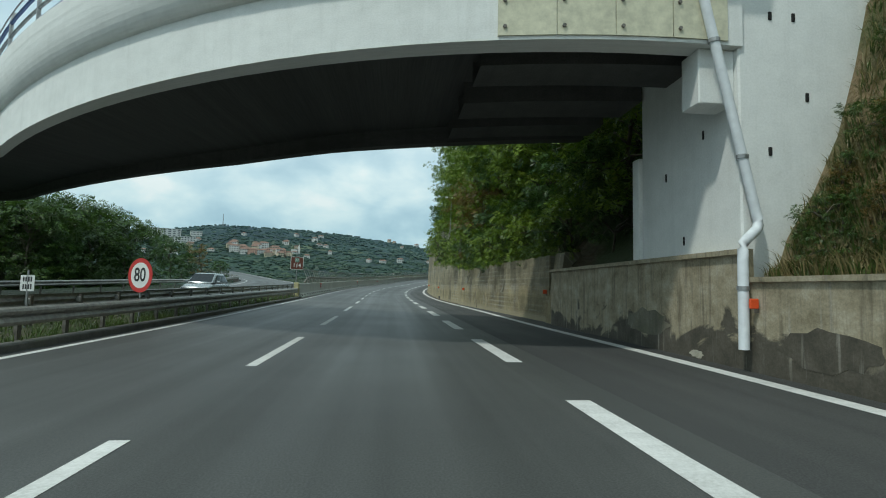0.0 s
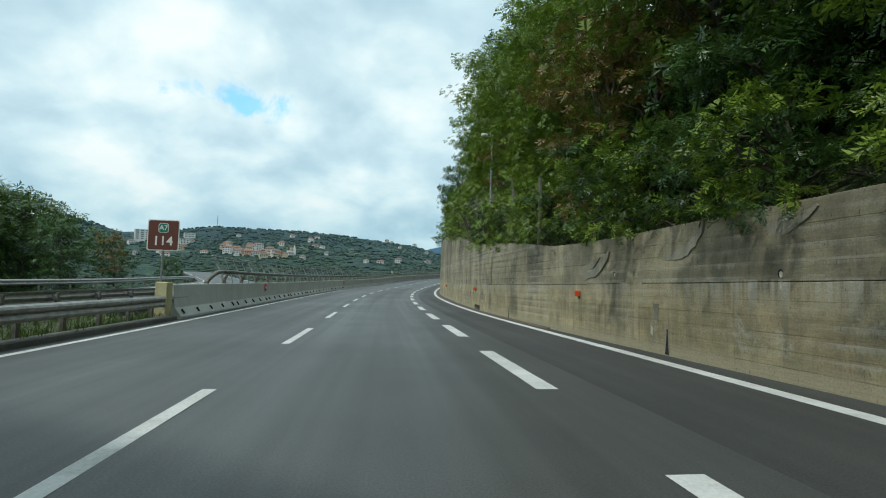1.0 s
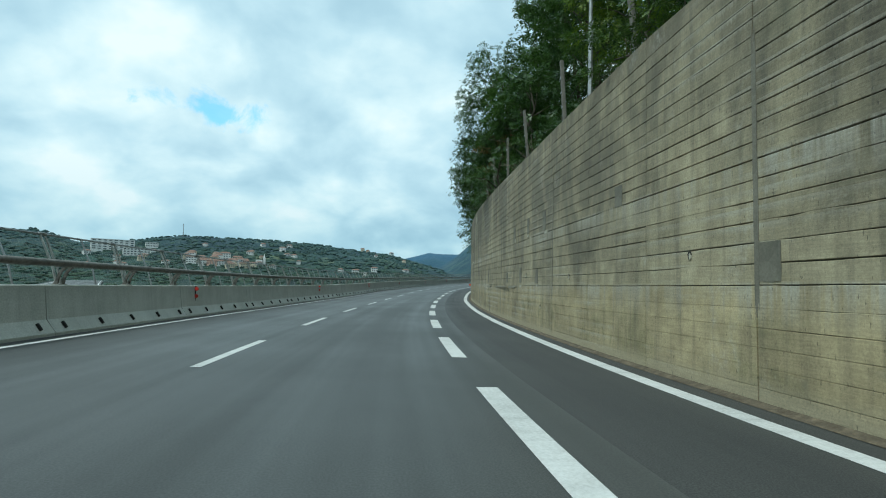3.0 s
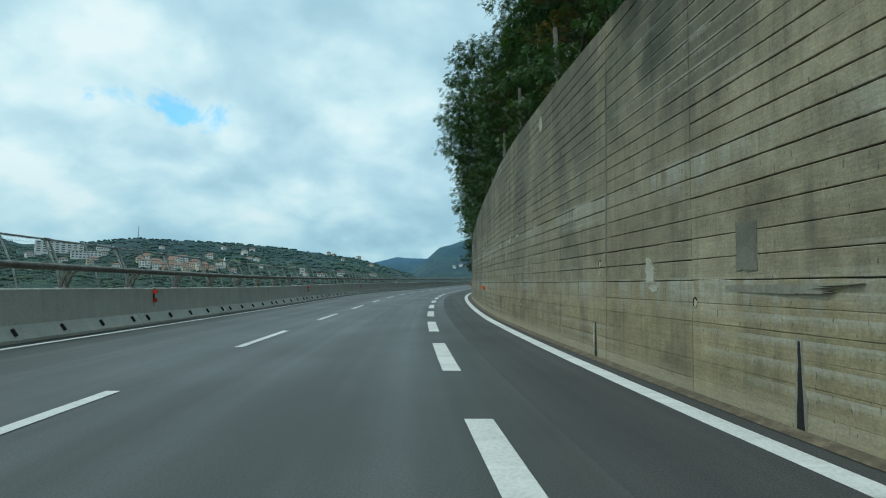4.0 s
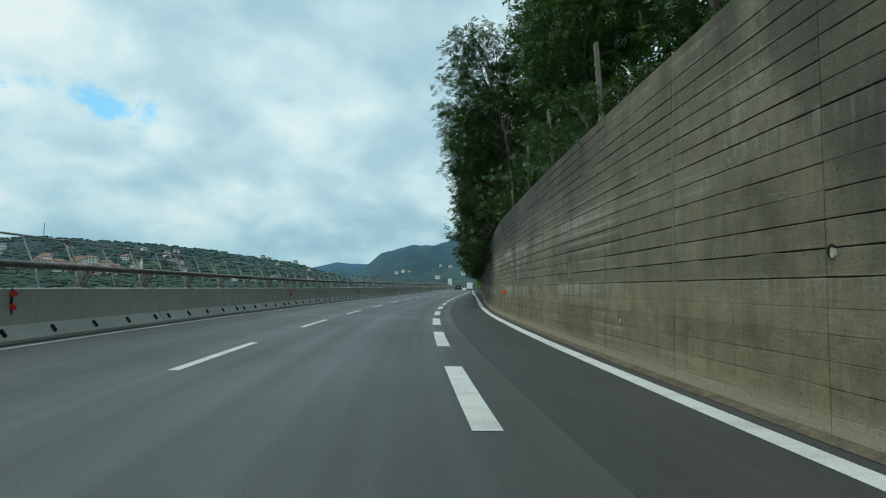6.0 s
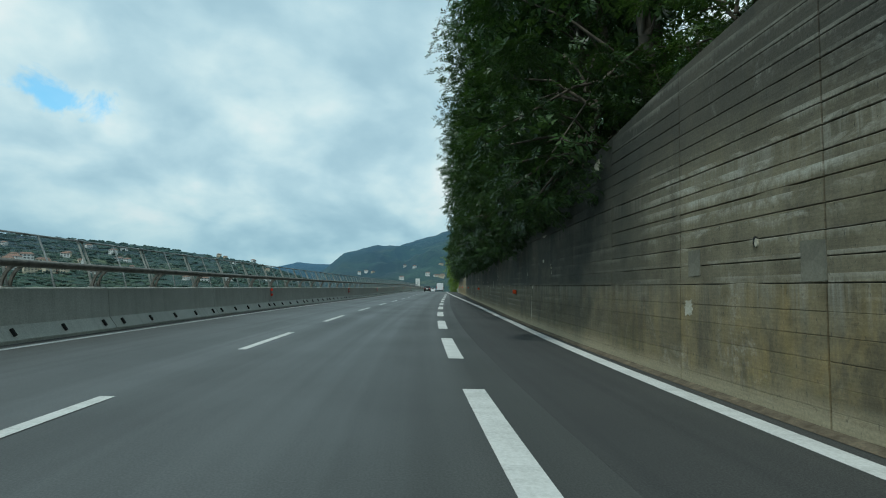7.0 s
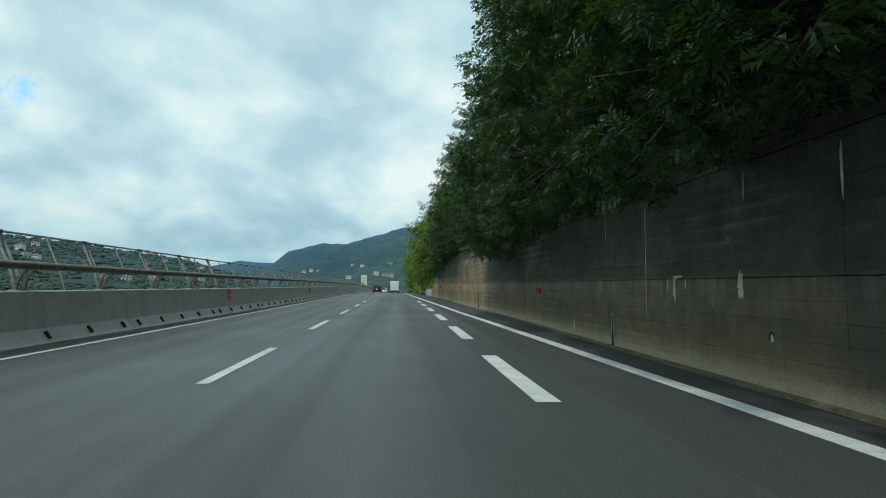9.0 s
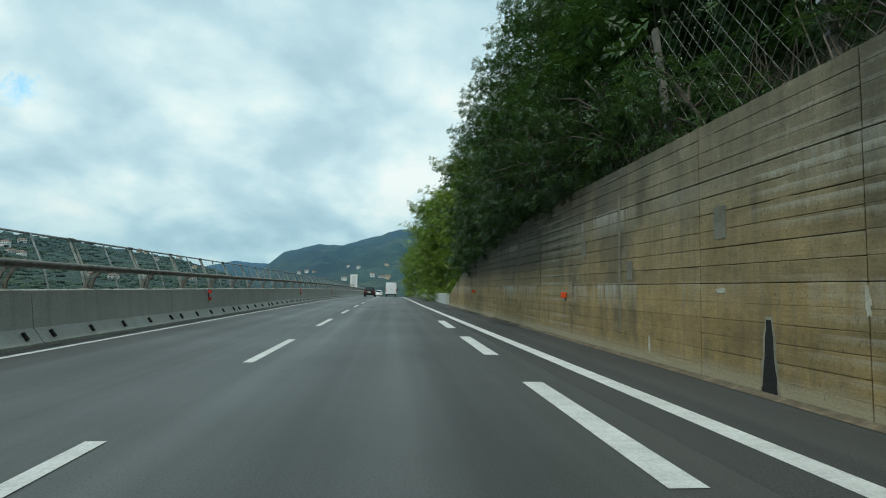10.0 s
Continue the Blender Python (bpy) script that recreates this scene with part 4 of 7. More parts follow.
# ---- trees ----
def leaf_cloud(name, centres, per, size, leaflets, rng, material, parent, droop=0.3):
    """Many compound leaves: each a bent stalk with pairs of leaflets."""
    n = len(centres) * per
    cen = np.repeat(np.array([c for c, r in centres]), per, 0)
    rad = np.repeat(np.array([r for c, r in centres]), per)[:, None]
    d = rng.normal(size=(n, 3))
    d /= np.linalg.norm(d, axis=1, keepdims=True)
    base = cen + d * rad * rng.uniform(0.35, 1.0, (n, 1)) * np.array([1.2, 1.2, 0.55])
    way = d * np.array([1, 1, 0.3]) + rng.normal(size=(n, 3)) * 0.3 + np.array([0, 0, -droop])
    way /= np.linalg.norm(way, axis=1, keepdims=True)
    side = np.cross(way, d * np.array([0.8, 0.8, 0.3]) + rng.normal(size=(n, 3)) * 0.35 + np.array([0, 0, 0.6]))
    side /= np.linalg.norm(side, axis=1, keepdims=True) + 1e-6
    up = np.cross(side, way)
    L = size * rng.uniform(0.7, 1.3, (n, 1))
    quads = []
    for k in range(leaflets):
        f = (k // 2 + 0.6) / (leaflets / 2 + 0.3)
        sg = 1 if k % 2 else -1
        p = base + way * L * f - up * L * 0.25 * f * f
        o = side * sg * 0.9 + way * 0.45 + rng.normal(size=(n, 3)) * 0.15
        ll, t = L * rng.uniform(0.42, 0.56, (n, 1)), way * L * (0.11 if leaflets > 6 else 0.13)
        quads.append(np.stack([p + o * ll * 0.25 + t * 1.25, p + o * ll * 1.1, p + o * ll * 0.15 - t * 1.05], 1))
    verts = np.concatenate(quads).reshape(-1, 3)
    return mesh_part(name, verts.tolist(), np.arange(len(verts)).reshape(-1, 3).tolist(), material, parent)


def make_tree(seed, height, spread, clumps, per, leaf, material, lean=0.0, leaflets=10, bottom=0.0, full=0.75, out=0.0):
    """A tree with a bent trunk, limbs and an uneven crown; lean: metres by which the crown hangs towards -x."""
    rng = np.random.RandomState(seed)
    ob = new("tree")
    bm = bmesh.new()
    pts = [Vector((0, 0, -0.6))]
    for k in range(1, 7):
        f = k / 6
        pts.append(Vector((-lean * f * f + rng.normal() * 0.12, rng.normal() * 0.15, height * 0.85 * f)))
    tube(bm, pts, [0.13 * height / 10 * (1 - 0.8 * k / 6) + 0.02 for k in range(7)], 7)
    centres = []
    for k in range(clumps):
        f = bottom + (1 - bottom) * rng.uniform(0, 1)
        prof = full + (1 - full) * math.sin(f * math.pi) if f < 0.6 else math.sqrt(max(0.03, 1 - ((f - 0.6) / 0.45) ** 2))
        a, rr = rng.uniform(0, 2 * math.pi), spread * prof * math.sqrt(rng.uniform(0.15, 1.0))
        c = np.array([-lean * (out + (1 - out) * max(0, min(1, f * 1.3))) + rr * math.cos(a), rr * math.sin(a), height * f])
        centres.append((c, rng.uniform(0.55, 1.1) * spread * 0.3))
        if k % 3 == 0:
            i = min(5, max(1, int(f * 5)))
            p0 = pts[i].lerp(pts[min(6, i + 1)], rng.uniform(0, 1)) - Vector((0, 0, height * 0.05))
            mid = p0.lerp(Vector(c), 0.5) + Vector((0, 0, 0.25))
            tube(bm, [p0, mid, Vector(c)], [0.045, 0.028, 0.01], 4, False)
    part("trunk", bm, MAT["bark"], ob, smooth=True)
    leaf_cloud("crown", centres, per, leaf, leaflets, rng, material, ob)
    return ob


G = "trees above the wall"
tree_hang = tagged(make_tree(3, 12.0, 3.2, 88, 32, 0.3, MAT["leaf"], 1.4, leaflets=8, bottom=-0.06), "dense dark green locust tree leaning over the wall", "tree", G)
tree_over = tagged(make_tree(12, 11.0, 2.7, 104, 34, 0.28, MAT["leaf_shaded"], 1.5, leaflets=8, bottom=-0.05, full=0.9, out=0.6), "dark locust tree whose boughs hang over the wall", "tree", G)
tree_tall = tagged(make_tree(4, 15.0, 3.6, 84, 22, 0.52, MAT["leaf"], 1.2, leaflets=8, bottom=0.02), "tall dark green locust tree above the wall", "tree", G)
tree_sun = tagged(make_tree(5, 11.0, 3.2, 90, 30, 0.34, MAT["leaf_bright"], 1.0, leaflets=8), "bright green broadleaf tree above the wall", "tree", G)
tree_back = tagged(make_tree(14, 15.0, 3.8, 84, 20, 0.66, MAT["leaf"], 1.0, leaflets=6, bottom=0.02), "tall dark green tree deep in the wood", "tree", G)
tree_round = tagged(make_tree(15, 12.0, 5.2, 115, 16, 0.85, MAT["leaf_mid"], 0.3, leaflets=6, bottom=-0.02, full=0.95), "broad round-headed green tree beyond the carriageway", "tree", "trees beyond the opposite carriageway")
tree_low = tagged(make_tree(6, 6.5, 2.8, 48, 15, 0.5, MAT["leaf"], 0.8), "low bushy green tree above the wall", "tree", G)
tree_dry = tagged(make_tree(7, 5.0, 1.8, 34, 34, 0.2, MAT["leaf_dry"], 0.6, leaflets=6), "young tree with browning autumn leaves", "tree", G)
shrub = tagged(make_tree(8, 1.7, 1.3, 22, 30, 0.15, MAT["leaf_mid"], 0.4, full=0.95, leaflets=8), "small green shrub on the wall's crest", "shrub", "shrubs along the wall's crest")
shrub_dark = tagged(make_tree(9, 2.4, 1.5, 24, 28, 0.19, MAT["leaf"], 0.5, full=0.95, leaflets=8), "dark green shrub hanging over the wall's crest", "shrub", "shrubs along the wall's crest")
shrub_sun = tagged(make_tree(16, 2.2, 1.5, 24, 28, 0.19, MAT["leaf_bright"], 0.5, full=0.95, leaflets=8), "bright yellow-green shrub on the wall's crest", "shrub", "shrubs along the wall's crest")
bough = tagged(make_tree(10, 2.6, 1.5, 46, 26, 0.17, MAT["leaf_shaded"], 0.8, bottom=-0.38, full=0.9, out=1.0), "leafy boughs trailing down over the wall", "shrub", "shrubs along the wall's crest")
for sb in (shrub, shrub_dark, shrub_sun, bough):
    sb.name = "shrub"
PLANTED = set()


def plant(thing, s, q, z, scale=1.0, turn=0.0):
    m = Matrix.Translation(at(s, q, z)) @ Matrix.Rotation(-float(np.interp(s, ALONG, _turn)) + radians(turn), 4, "Z")
    if thing.name not in PLANTED:
        PLANTED.add(thing.name)
        thing.matrix_world = m @ Matrix.Diagonal((scale, scale, scale, 1))
        return thing
    ob = copy_thing(thing, m)
    ob.scale = (scale, scale, scale)
    return ob


def on_bank(s, d):
    return bank_height(s, wall_face(s) + d) if s < 238 else 0.1 + d * 0.35


rng = np.random.RandomState(11)
# first row, close behind the wall
s = 14.5
while s < 330:
    if s < 34:
        pick, d, sc, gap = [tree_hang, tree_sun][rng.randint(2)], rng.uniform(2.2, 3.4), rng.uniform(0.9, 1.1), 2.8
    elif s < 62:
        pick, d, sc, gap = [tree_sun, tree_sun, tree_sun][rng.randint(3)], rng.uniform(2.7, 3.8), rng.uniform(0.75, 1.0), 3.6
    elif s < 88:
        pick, d, sc, gap = [tree_hang, tree_sun, tree_low][rng.randint(3)], rng.uniform(4.6, 6.0), rng.uniform(0.7, 0.95), 4.0
    elif s < 97:
        pick, d, sc, gap = [tree_hang, tree_low, tree_low][rng.randint(3)], rng.uniform(2.6, 3.8), rng.uniform(0.75, 0.95), 3.2
    elif s < 104:
        pick, d, sc, gap = [tree_hang, tree_low, tree_hang][rng.randint(3)], rng.uniform(2.7, 3.5), rng.uniform(0.8, 0.95), 3.0
    elif s < 112:
        pick, d, sc, gap = [tree_hang, tree_over][rng.randint(2)], rng.uniform(1.8, 2.4), rng.uniform(0.55, 0.68), 2.6
    elif s < 128:
        pick, d, sc, gap = [tree_hang, tree_over, tree_hang][rng.randint(3)], rng.uniform(1.5, 2.4), rng.uniform(0.8, 1.0), 3.0
    elif s < 152:
        pick, d, sc, gap = [tree_hang, tree_tall][rng.randint(2)], rng.uniform(3.6, 4.6), rng.uniform(0.55, 0.72), 2.9
    elif s < 190:
        pick, d, sc, gap = [tree_over, tree_hang, tree_over][rng.randint(3)], rng.uniform(1.2, 2.0), rng.uniform(0.95, 1.15), 2.7
    elif s < 204:
        pick, d, sc, gap = [tree_hang, tree_tall][rng.randint(2)], rng.uniform(3.2, 4.0), rng.uniform(0.9, 1.1), 2.8
    elif s < 238:
        pick, d, sc, gap = [tree_hang, tree_over, tree_low][rng.randint(3)], rng.uniform(3.5, 4.4), rng.uniform(0.75, 0.95), 2.6
    else:
        pick, d, sc, gap = [tree_sun, tree_low, tree_sun][rng.randint(3)], rng.uniform(2.2, 4) if s < 248 else rng.uniform(0.9, 2.6), rng.uniform(0.75, 1.05), 3.4
    plant(pick, s, wall_face(s) + d, on_bank(s, d) - 0.2, sc, rng.uniform(-25, 25))
    s += gap * rng.uniform(0.85, 1.2)
# second row
s = 17.0
while s < 330:
    d = rng.uniform(6.5, 9)
    plant(tree_sun if 20 < s < 66 else tree_back, s, wall_face(s) + d, on_bank(s, d) - 0.3, rng.uniform(0.95, 1.25), rng.uniform(-60, 60))
    s += rng.uniform(6.5, 8.5) if s < 66 else rng.uniform(7.8, 9.8)
for s, d, sc in ((33, 1.8, 1.0), (35, 1.6, 1.15), (37, 2.0, 0.95), (49, 2.4, 0.9), (97, 2.2, 0.9), (108, 2.6, 1.0), (70, 3.2, 0.8)):
    plant(tree_dry, s, wall_face(s) + d, on_bank(s, d) - 0.1, sc, rng.uniform(-30, 30))
# shrubs on the crest
s = 16.0
while s < 236:
    thick = s < 64 or s > 126
    d = rng.uniform(0.5, 1.5)
    plant([[shrub, shrub_dark], [shrub_sun, shrub]][36 < s < 72][rng.randint(2)], s, wall_face(s) + d, on_bank(s, d) - 0.25, rng.uniform(0.6, 1.1), rng.uniform(-180, 180))
    s += rng.uniform(1.8, 3.4) if thick else rng.uniform(4, 7)
for s in np.arange(16.5, 37, 1.6):
    for d in (2.2, 4.6):
        plant([shrub_dark, tree_low][int(s) % 2 if d > 4 else 0], s + rng.uniform(-0.6, 0.6), wall_face(s) + d, on_bank(s, d) - 0.3, rng.uniform(0.6, 0.85) if d > 4 else rng.uniform(0.9, 1.4), rng.uniform(-180, 180))
for s in np.arange(44, 70, 2.1):
    d = rng.uniform(1.6, 2.6)
    plant(shrub_sun, s, wall_face(s) + d, on_bank(s, d) - 0.2, rng.uniform(1.0, 1.5), rng.uniform(-180, 180))
for s in np.arange(19, 44, 1.5):
    for d in (1.0, 2.6):
        plant([shrub, shrub_dark, shrub_sun][int(s + d) % 3], s + rng.uniform(-0.5, 0.5), wall_face(s) + d + rng.uniform(-0.3, 0.3), on_bank(s, d) - 0.2, rng.uniform(0.8, 1.15), rng.uniform(-180, 180))
for s in np.arange(208, 237, 3.4):
    d = rng.uniform(1.9, 2.8)
    plant(tree_low, s, wall_face(s) + d, on_bank(s, d) - 0.3, rng.uniform(0.6, 0.8), rng.uniform(-25, 25))
# boughs trailing over the wall in the wood
for s, d in ((46.9, 0.4), (47.8, 0.5)):
    plant(bough, s, wall_face(s) + d, wall_top(s) + 0.6, 0.6, s * 40)
for s in np.arange(214.5, 230, 1.5):
    plant(bough, s, wall_face(s) + rng.uniform(0.5, 1.1), wall_top(s) + rng.uniform(0.2, 1.1), rng.uniform(0.8, 1.1), rng.uniform(-25, 25))
s = 153.0
while s < 203:
    plant(bough, s, wall_face(s) + rng.uniform(0.3, 0.7), wall_top(s) + rng.uniform(-0.2, 0.4), rng.uniform(0.8, 1.2), rng.uniform(-25, 25))
    s += rng.uniform(1.3, 1.9)


# ---- overpass at the start ----
def deck_front(q):
    u = 6.5 - min(q, 6.5)
    return 7.9 + 0.034 * min(u, 17) ** 2 + (4.4 * (1 - math.exp(-(u - 17) / 4)) if u > 17 else 0)


def deck_back(q):
    v = 7.6 - min(1.93 + (q - 1.93) / 1.135, 7.6)
    w = min(v, 25)
    return min(0.6, max(0.0, -q * 0.15)) + 1.135 * (13.2 + 0.2 * w + 0.0185 * w * w + (3.6 * (1 - math.exp(-(v - 25) / 4)) if v > 25 else 0))


overpass = empty("overpass", stand(10, 0), "pale concrete road bridge crossing over the motorway", "bridge", kind="structure")


def deck():
    cove = [(-0.46 * math.sin(a), 6.12 + 0.86 * (1 - math.cos(a))) for a in np.radians(np.linspace(12, 86, 9))]
    front = [(0.0, 5.0), (0.0, 6.12)] + cove + [(-0.47, 6.98), (-0.47, 7.3)]
    back = [(0.95, 8.0), (0.95, 7.7), (0.5, 7.3), (0.0, 6.8), (0.0, 5.52), (-0.45, 5.52), (-0.5, 6.0)]
    inner = [(0.5, 5.55), (0.45, 5.0)]
    qs = np.linspace(7.3, -46, 72)
    verts, uvs, faces = [], [], []
    k = len(front) + len(back) + len(inner)
    for q in qs:
        row = [(deck_front(q) + d, z) for d, z in front] + [(deck_back(q) + d, z) for d, z in back] + [(deck_front(q) + d, z) for d, z in inner]
        for j, (s, z) in enumerate(row):
            verts.append(at(s, q, z))
            uvs.append((q, j * 0.6 + z))
    for i in range(len(qs) - 1):
        for j in range(k):
            faces.append((i * k + j, i * k + (j + 1) % k, (i + 1) * k + (j + 1) % k, (i + 1) * k + j))
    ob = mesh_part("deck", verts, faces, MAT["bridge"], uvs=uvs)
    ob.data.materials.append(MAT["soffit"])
    # underside faces get the material with the painted shade
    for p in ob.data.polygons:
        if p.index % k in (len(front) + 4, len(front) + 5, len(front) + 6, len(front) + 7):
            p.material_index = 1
    local_child(ob, overpass)


deck()
for f, w, z in ((0.22, 0.5, 5.15), (0.5, 0.55, 5.25), (0.78, 0.5, 5.4)):
    # long girders under the slab
    bm = bmesh.new()
    rows = []
    for q in np.linspace(7.2, 3.4, 8):
        s = deck_front(q) + (deck_back(q) - deck_front(q)) * f
        rows.append([bm.verts.new(at(s + d, q, h)) for d, h in ((-w, 5.9), (-w, z), (w, z), (w, 5.9))])
    for r0, r1 in zip(rows, rows[1:]):
        for j in range(3):
            bm.faces.new((r0[j], r0[j + 1], r1[j + 1], r1[j]))
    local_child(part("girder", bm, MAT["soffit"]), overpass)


def railing():
    """Blue and grey parapet railing on the deck's edge."""
    rail_thing = empty("bridge_railing", stand(10, 0, 7.3), "blue steel parapet railing with posts on the bridge", "railing")
    for z, r, mat in ((0.12, 0.05, "blue_rail"), (0.45, 0.045, "steel"), (0.85, 0.05, "blue_rail"), (1.15, 0.02, "steel")):
        bm = bmesh.new()
        tube(bm, [at(deck_front(q) - 0.3, q, 7.3 + z) for q in np.linspace(7.2, -44, 60)], r, 6)
        local_child(part("rail", bm, MAT[mat]), rail_thing)
    for q in np.arange(-43, 7, 1.9):
        bm = bmesh.new()
        tube(bm, [at(deck_front(q) - 0.3, q, 7.3), at(deck_front(q) - 0.3, q, 8.2), at(deck_front(q) - 0.2, q, 8.5)], 0.05, 5)
        local_child(part("post", bm, MAT["steel"]), rail_thing)


railing()
# cream cladding with bolt heads near the abutment
for q0 in np.arange(3.45, 7.0, 0.9):
    bm = bmesh.new()
    q1 = q0 + 0.885
    vs = []
    for q, z in ((q0, 5.06), (q1, 5.06), (q1, 6.12), (q0, 6.12)):
        vs.append((bm.verts.new(at(deck_front(q) - 0.03, q, z)), bm.verts.new(at(deck_front(q) - 0.002, q, z))))
    bm.faces.new([v[0] for v in vs])
    bm.faces.new([v[1] for v in vs][::-1])
    for i in range(4):
        bm.faces.new((vs[i][0], vs[i][1], vs[(i + 1) % 4][1], vs[(i + 1) % 4][0]))
    local_child(part("cladding_sheet", bm, MAT["cream"], None, "cream painted cladding sheet"), overpass)
    for z in (5.2, 5.62):
        bm = bmesh.new()
        c = at(deck_front(q0 + 0.1) - 0.03, q0 + 0.1, z)
        tube(bm, [c, c - road_axes(8)[1] * 0.03], 0.03, 8)
        local_child(part("bolt", bm, MAT["rail_steel"]), overpass)


def abutment():
    m = stand(7.95, 7.25)
    ob = empty("bridge_abutment", m, "pale grey rendered concrete bridge abutment", "abutment", kind="structure")
    bm = bmesh.new()
    box(bm, 0, 9, 0, 3.2, -0.2, 10.0, 0.03)
    part("abutment_wall", bm, MAT["bridge"], ob)
    bm = bmesh.new()
    box(bm, -0.08, 0.12, 3.2, 3.5, 1.7, 4.0, 0.02)
    part("corner_strip", bm, MAT["bridge"], ob)
    bm = bmesh.new()
    box(bm, -0.6, 0.0, 0.1, 0.6, 4.1, 5.0, 0.02)
    part("bearing_block", bm, MAT["bridge"], ob, "pale bearing block under the deck")
    for x, z in ((0.55, 5.6), (0.95, 5.6), (1.15, 4.3), (0.5, 3.4)):
        bm = bmesh.new()
        box(bm, x - 0.03, x + 0.03, -0.02, 0.02, z - 0.12, z + 0.02, 0.01)
        part("hole", bm, MAT["dark"], ob)
    for y, z in ((2.2, 3.4), (0.95, 3.9), (1.6, 2.1)):
        bm = bmesh.new()
        box(bm, -0.02, 0.02, y - 0.02, y + 0.02, z - 0.12, z + 0.04, 0.01)
        part("hole", bm, MAT["dark"], ob)


abutment()
pipe = empty("downpipe", stand(7.8, 7.12), "white plastic drain pipe down the abutment", "downpipe")
bm = bmesh.new()
tube(bm, [(-0.88, 0.0, 7.2), (-0.51, 0.0, 5.62), (0.25, 0.0, 2.36), (0.28, 0.0, 2.24), (0.27, -0.02, 2.16), (0.22, -0.05, 2.08), (-0.04, -0.18, 1.92), (-0.1, -0.2, 1.86), (-0.13, -0.22, 1.76), (-0.14, -0.23, 1.6), (-0.17, -0.26, 0.32)], 0.075, 12, False)
part("pipe_run", bm, MAT["pipe"], pipe, smooth=True)
for z, x, y in ((5.0, -0.366, 0.0), (3.2, 0.054, 0.0), (1.2, -0.15, -0.24)):
    bm = bmesh.new()
    tube(bm, [(x, y, z - 0.03), (x, y, z + 0.03)], 0.088, 12)
    part("clamp", bm, MAT["steel"], pipe)

# old low wall under the bridge
low = sweep("wall_low", [(7.1, -0.3), (7.1, 1.28), (7.05, 1.29), (7.05, 1.36), (7.6, 1.36), (7.6, -0.3)], -58, 7.7, MAT["old_wall"])
tagged(low, "old stained concrete wall with a thin capping", "wall", kind="structure")
low2 = sweep("wall_low_bridge", [(7.12, -0.3), (7.12, 1.7), (7.05, 1.71), (7.05, 1.79), (7.24, 1.79), (7.24, -0.3)], 7.7, 17.1, MAT["old_wall"])
tagged(low2, "old damp-stained concrete wall under the bridge", "wall", kind="structure")
end_block = sweep("wall_end_block", [(7.2, -0.2), (7.22, 0.02), (7.56, 2.36), (7.6, 2.4), (8.1, 2.4), (8.1, -0.2)], 17.1, 18.05, MAT["wall"])
tagged(end_block, "battered concrete pier that ends the retaining wall", "wall", kind="structure")
# plaster left over on the low wall, a slab fallen at its foot
for s, z, w, h, mt in ((9.0, 0.08, 0.4, 0.14, "lime"), (6.3, 0.45, 1.6, 0.5, "old_wall"), (3.6, 0.5, 1.2, 0.7, "patch"), (10.8, 0.5, 2.0, 0.55, "patch")):
    bm = bmesh.new()
    ring = [(s + w / 2 * math.cos(a) * random.uniform(0.75, 1.1), z + h / 2 * math.sin(a) * random.uniform(0.7, 1.15)) for a in np.linspace(0, 2 * math.pi, 22, endpoint=False)]
    q = 7.1 if s < 7.7 else 7.12
    f = bm.faces.new([bm.verts.new(at(a, q - 0.005, max(0.01, b))) for a, b in ring])
    g = bmesh.ops.extrude_face_region(bm, geom=[f])
    bmesh.ops.translate(bm, vec=road_axes(s)[2] * 0.02, verts=[v for v in g["geom"] if isinstance(v, bmesh.types.BMVert)])
    part("plaster_patch", bm, MAT[mt], low if s < 7.7 else low2)


BANK = [(7.35, 1.3), (7.8, 1.45), (8.0, 2.0), (8.45, 2.75), (8.9, 3.55), (9.25, 4.8), (9.5, 5.9), (10.5, 7.2), (14, 9), (30, 12), (70, 20)]
bank_rise = lerp(BANK)


def near_bank():
    ss = np.arange(-58, 8.1, 1.2)
    dd = BANK
    verts, faces, uvs = [], [], []
    for s in ss:
        for q, z in dd:
            verts.append(at(s, q, z + (noise.noise(Vector((s * 0.6, q, z))) * 0.25 if 8 < q < 60 else 0)))
            uvs.append((s, q))
    k = len(dd)
    for i in range(len(ss) - 1):
        for j in range(k - 1):
            faces.append((i * k + j, i * k + j + 1, i * k + k + j + 1, i * k + k + j))
    mt = Nodes("dry_bank", 0.95)
    o = mt.coords((1, 1, 1), "World")
    mt.color(mt.mixc(mt.ramp(mt.noise(o, 1.2, 5), (0.42, 0.0), (0.6, 1.0)), (0.19, 0.14, 0.075), (0.09, 0.095, 0.035)))
    mt.bump(mt.noise(o, 8.0, 5), 0.8, 0.1)
    tagged(mesh_part("bank", verts, faces, mt.mat, uvs=uvs, smooth=True), "steep dry grassy bank above the low wall", "bank", kind="structure")


near_bank()


def grass_patch(name, spots, height, rng, material, label, blades=5):
    """Tufts of bent blades, all in one mesh."""
    verts, faces = [], []
    for p, sc in spots:
        for _ in range(blades):
            a = rng.uniform(0, 6.28)
            d = Vector((math.cos(a), math.sin(a), 0))
            side = Vector((-d.y, d.x, 0)) * 0.009 * sc
            b = p + d * rng.uniform(0, 0.1) * sc
            h = height * sc * rng.uniform(0.5, 1.2)
            m = b + d * h * 0.25 + Vector((0, 0, h * 0.7))
            t = b + d * h * rng.uniform(0.4, 0.9) + Vector((0, 0, h))
            k = len(verts)
            verts.extend((b - side, b + side, m + side * 0.8, m - side * 0.8, t))
            faces.extend(((k, k + 1, k + 2, k + 3), (k + 3, k + 2, k + 4)))
    return tagged(mesh_part(name, verts, faces, material), label, "grass", kind="stuff")


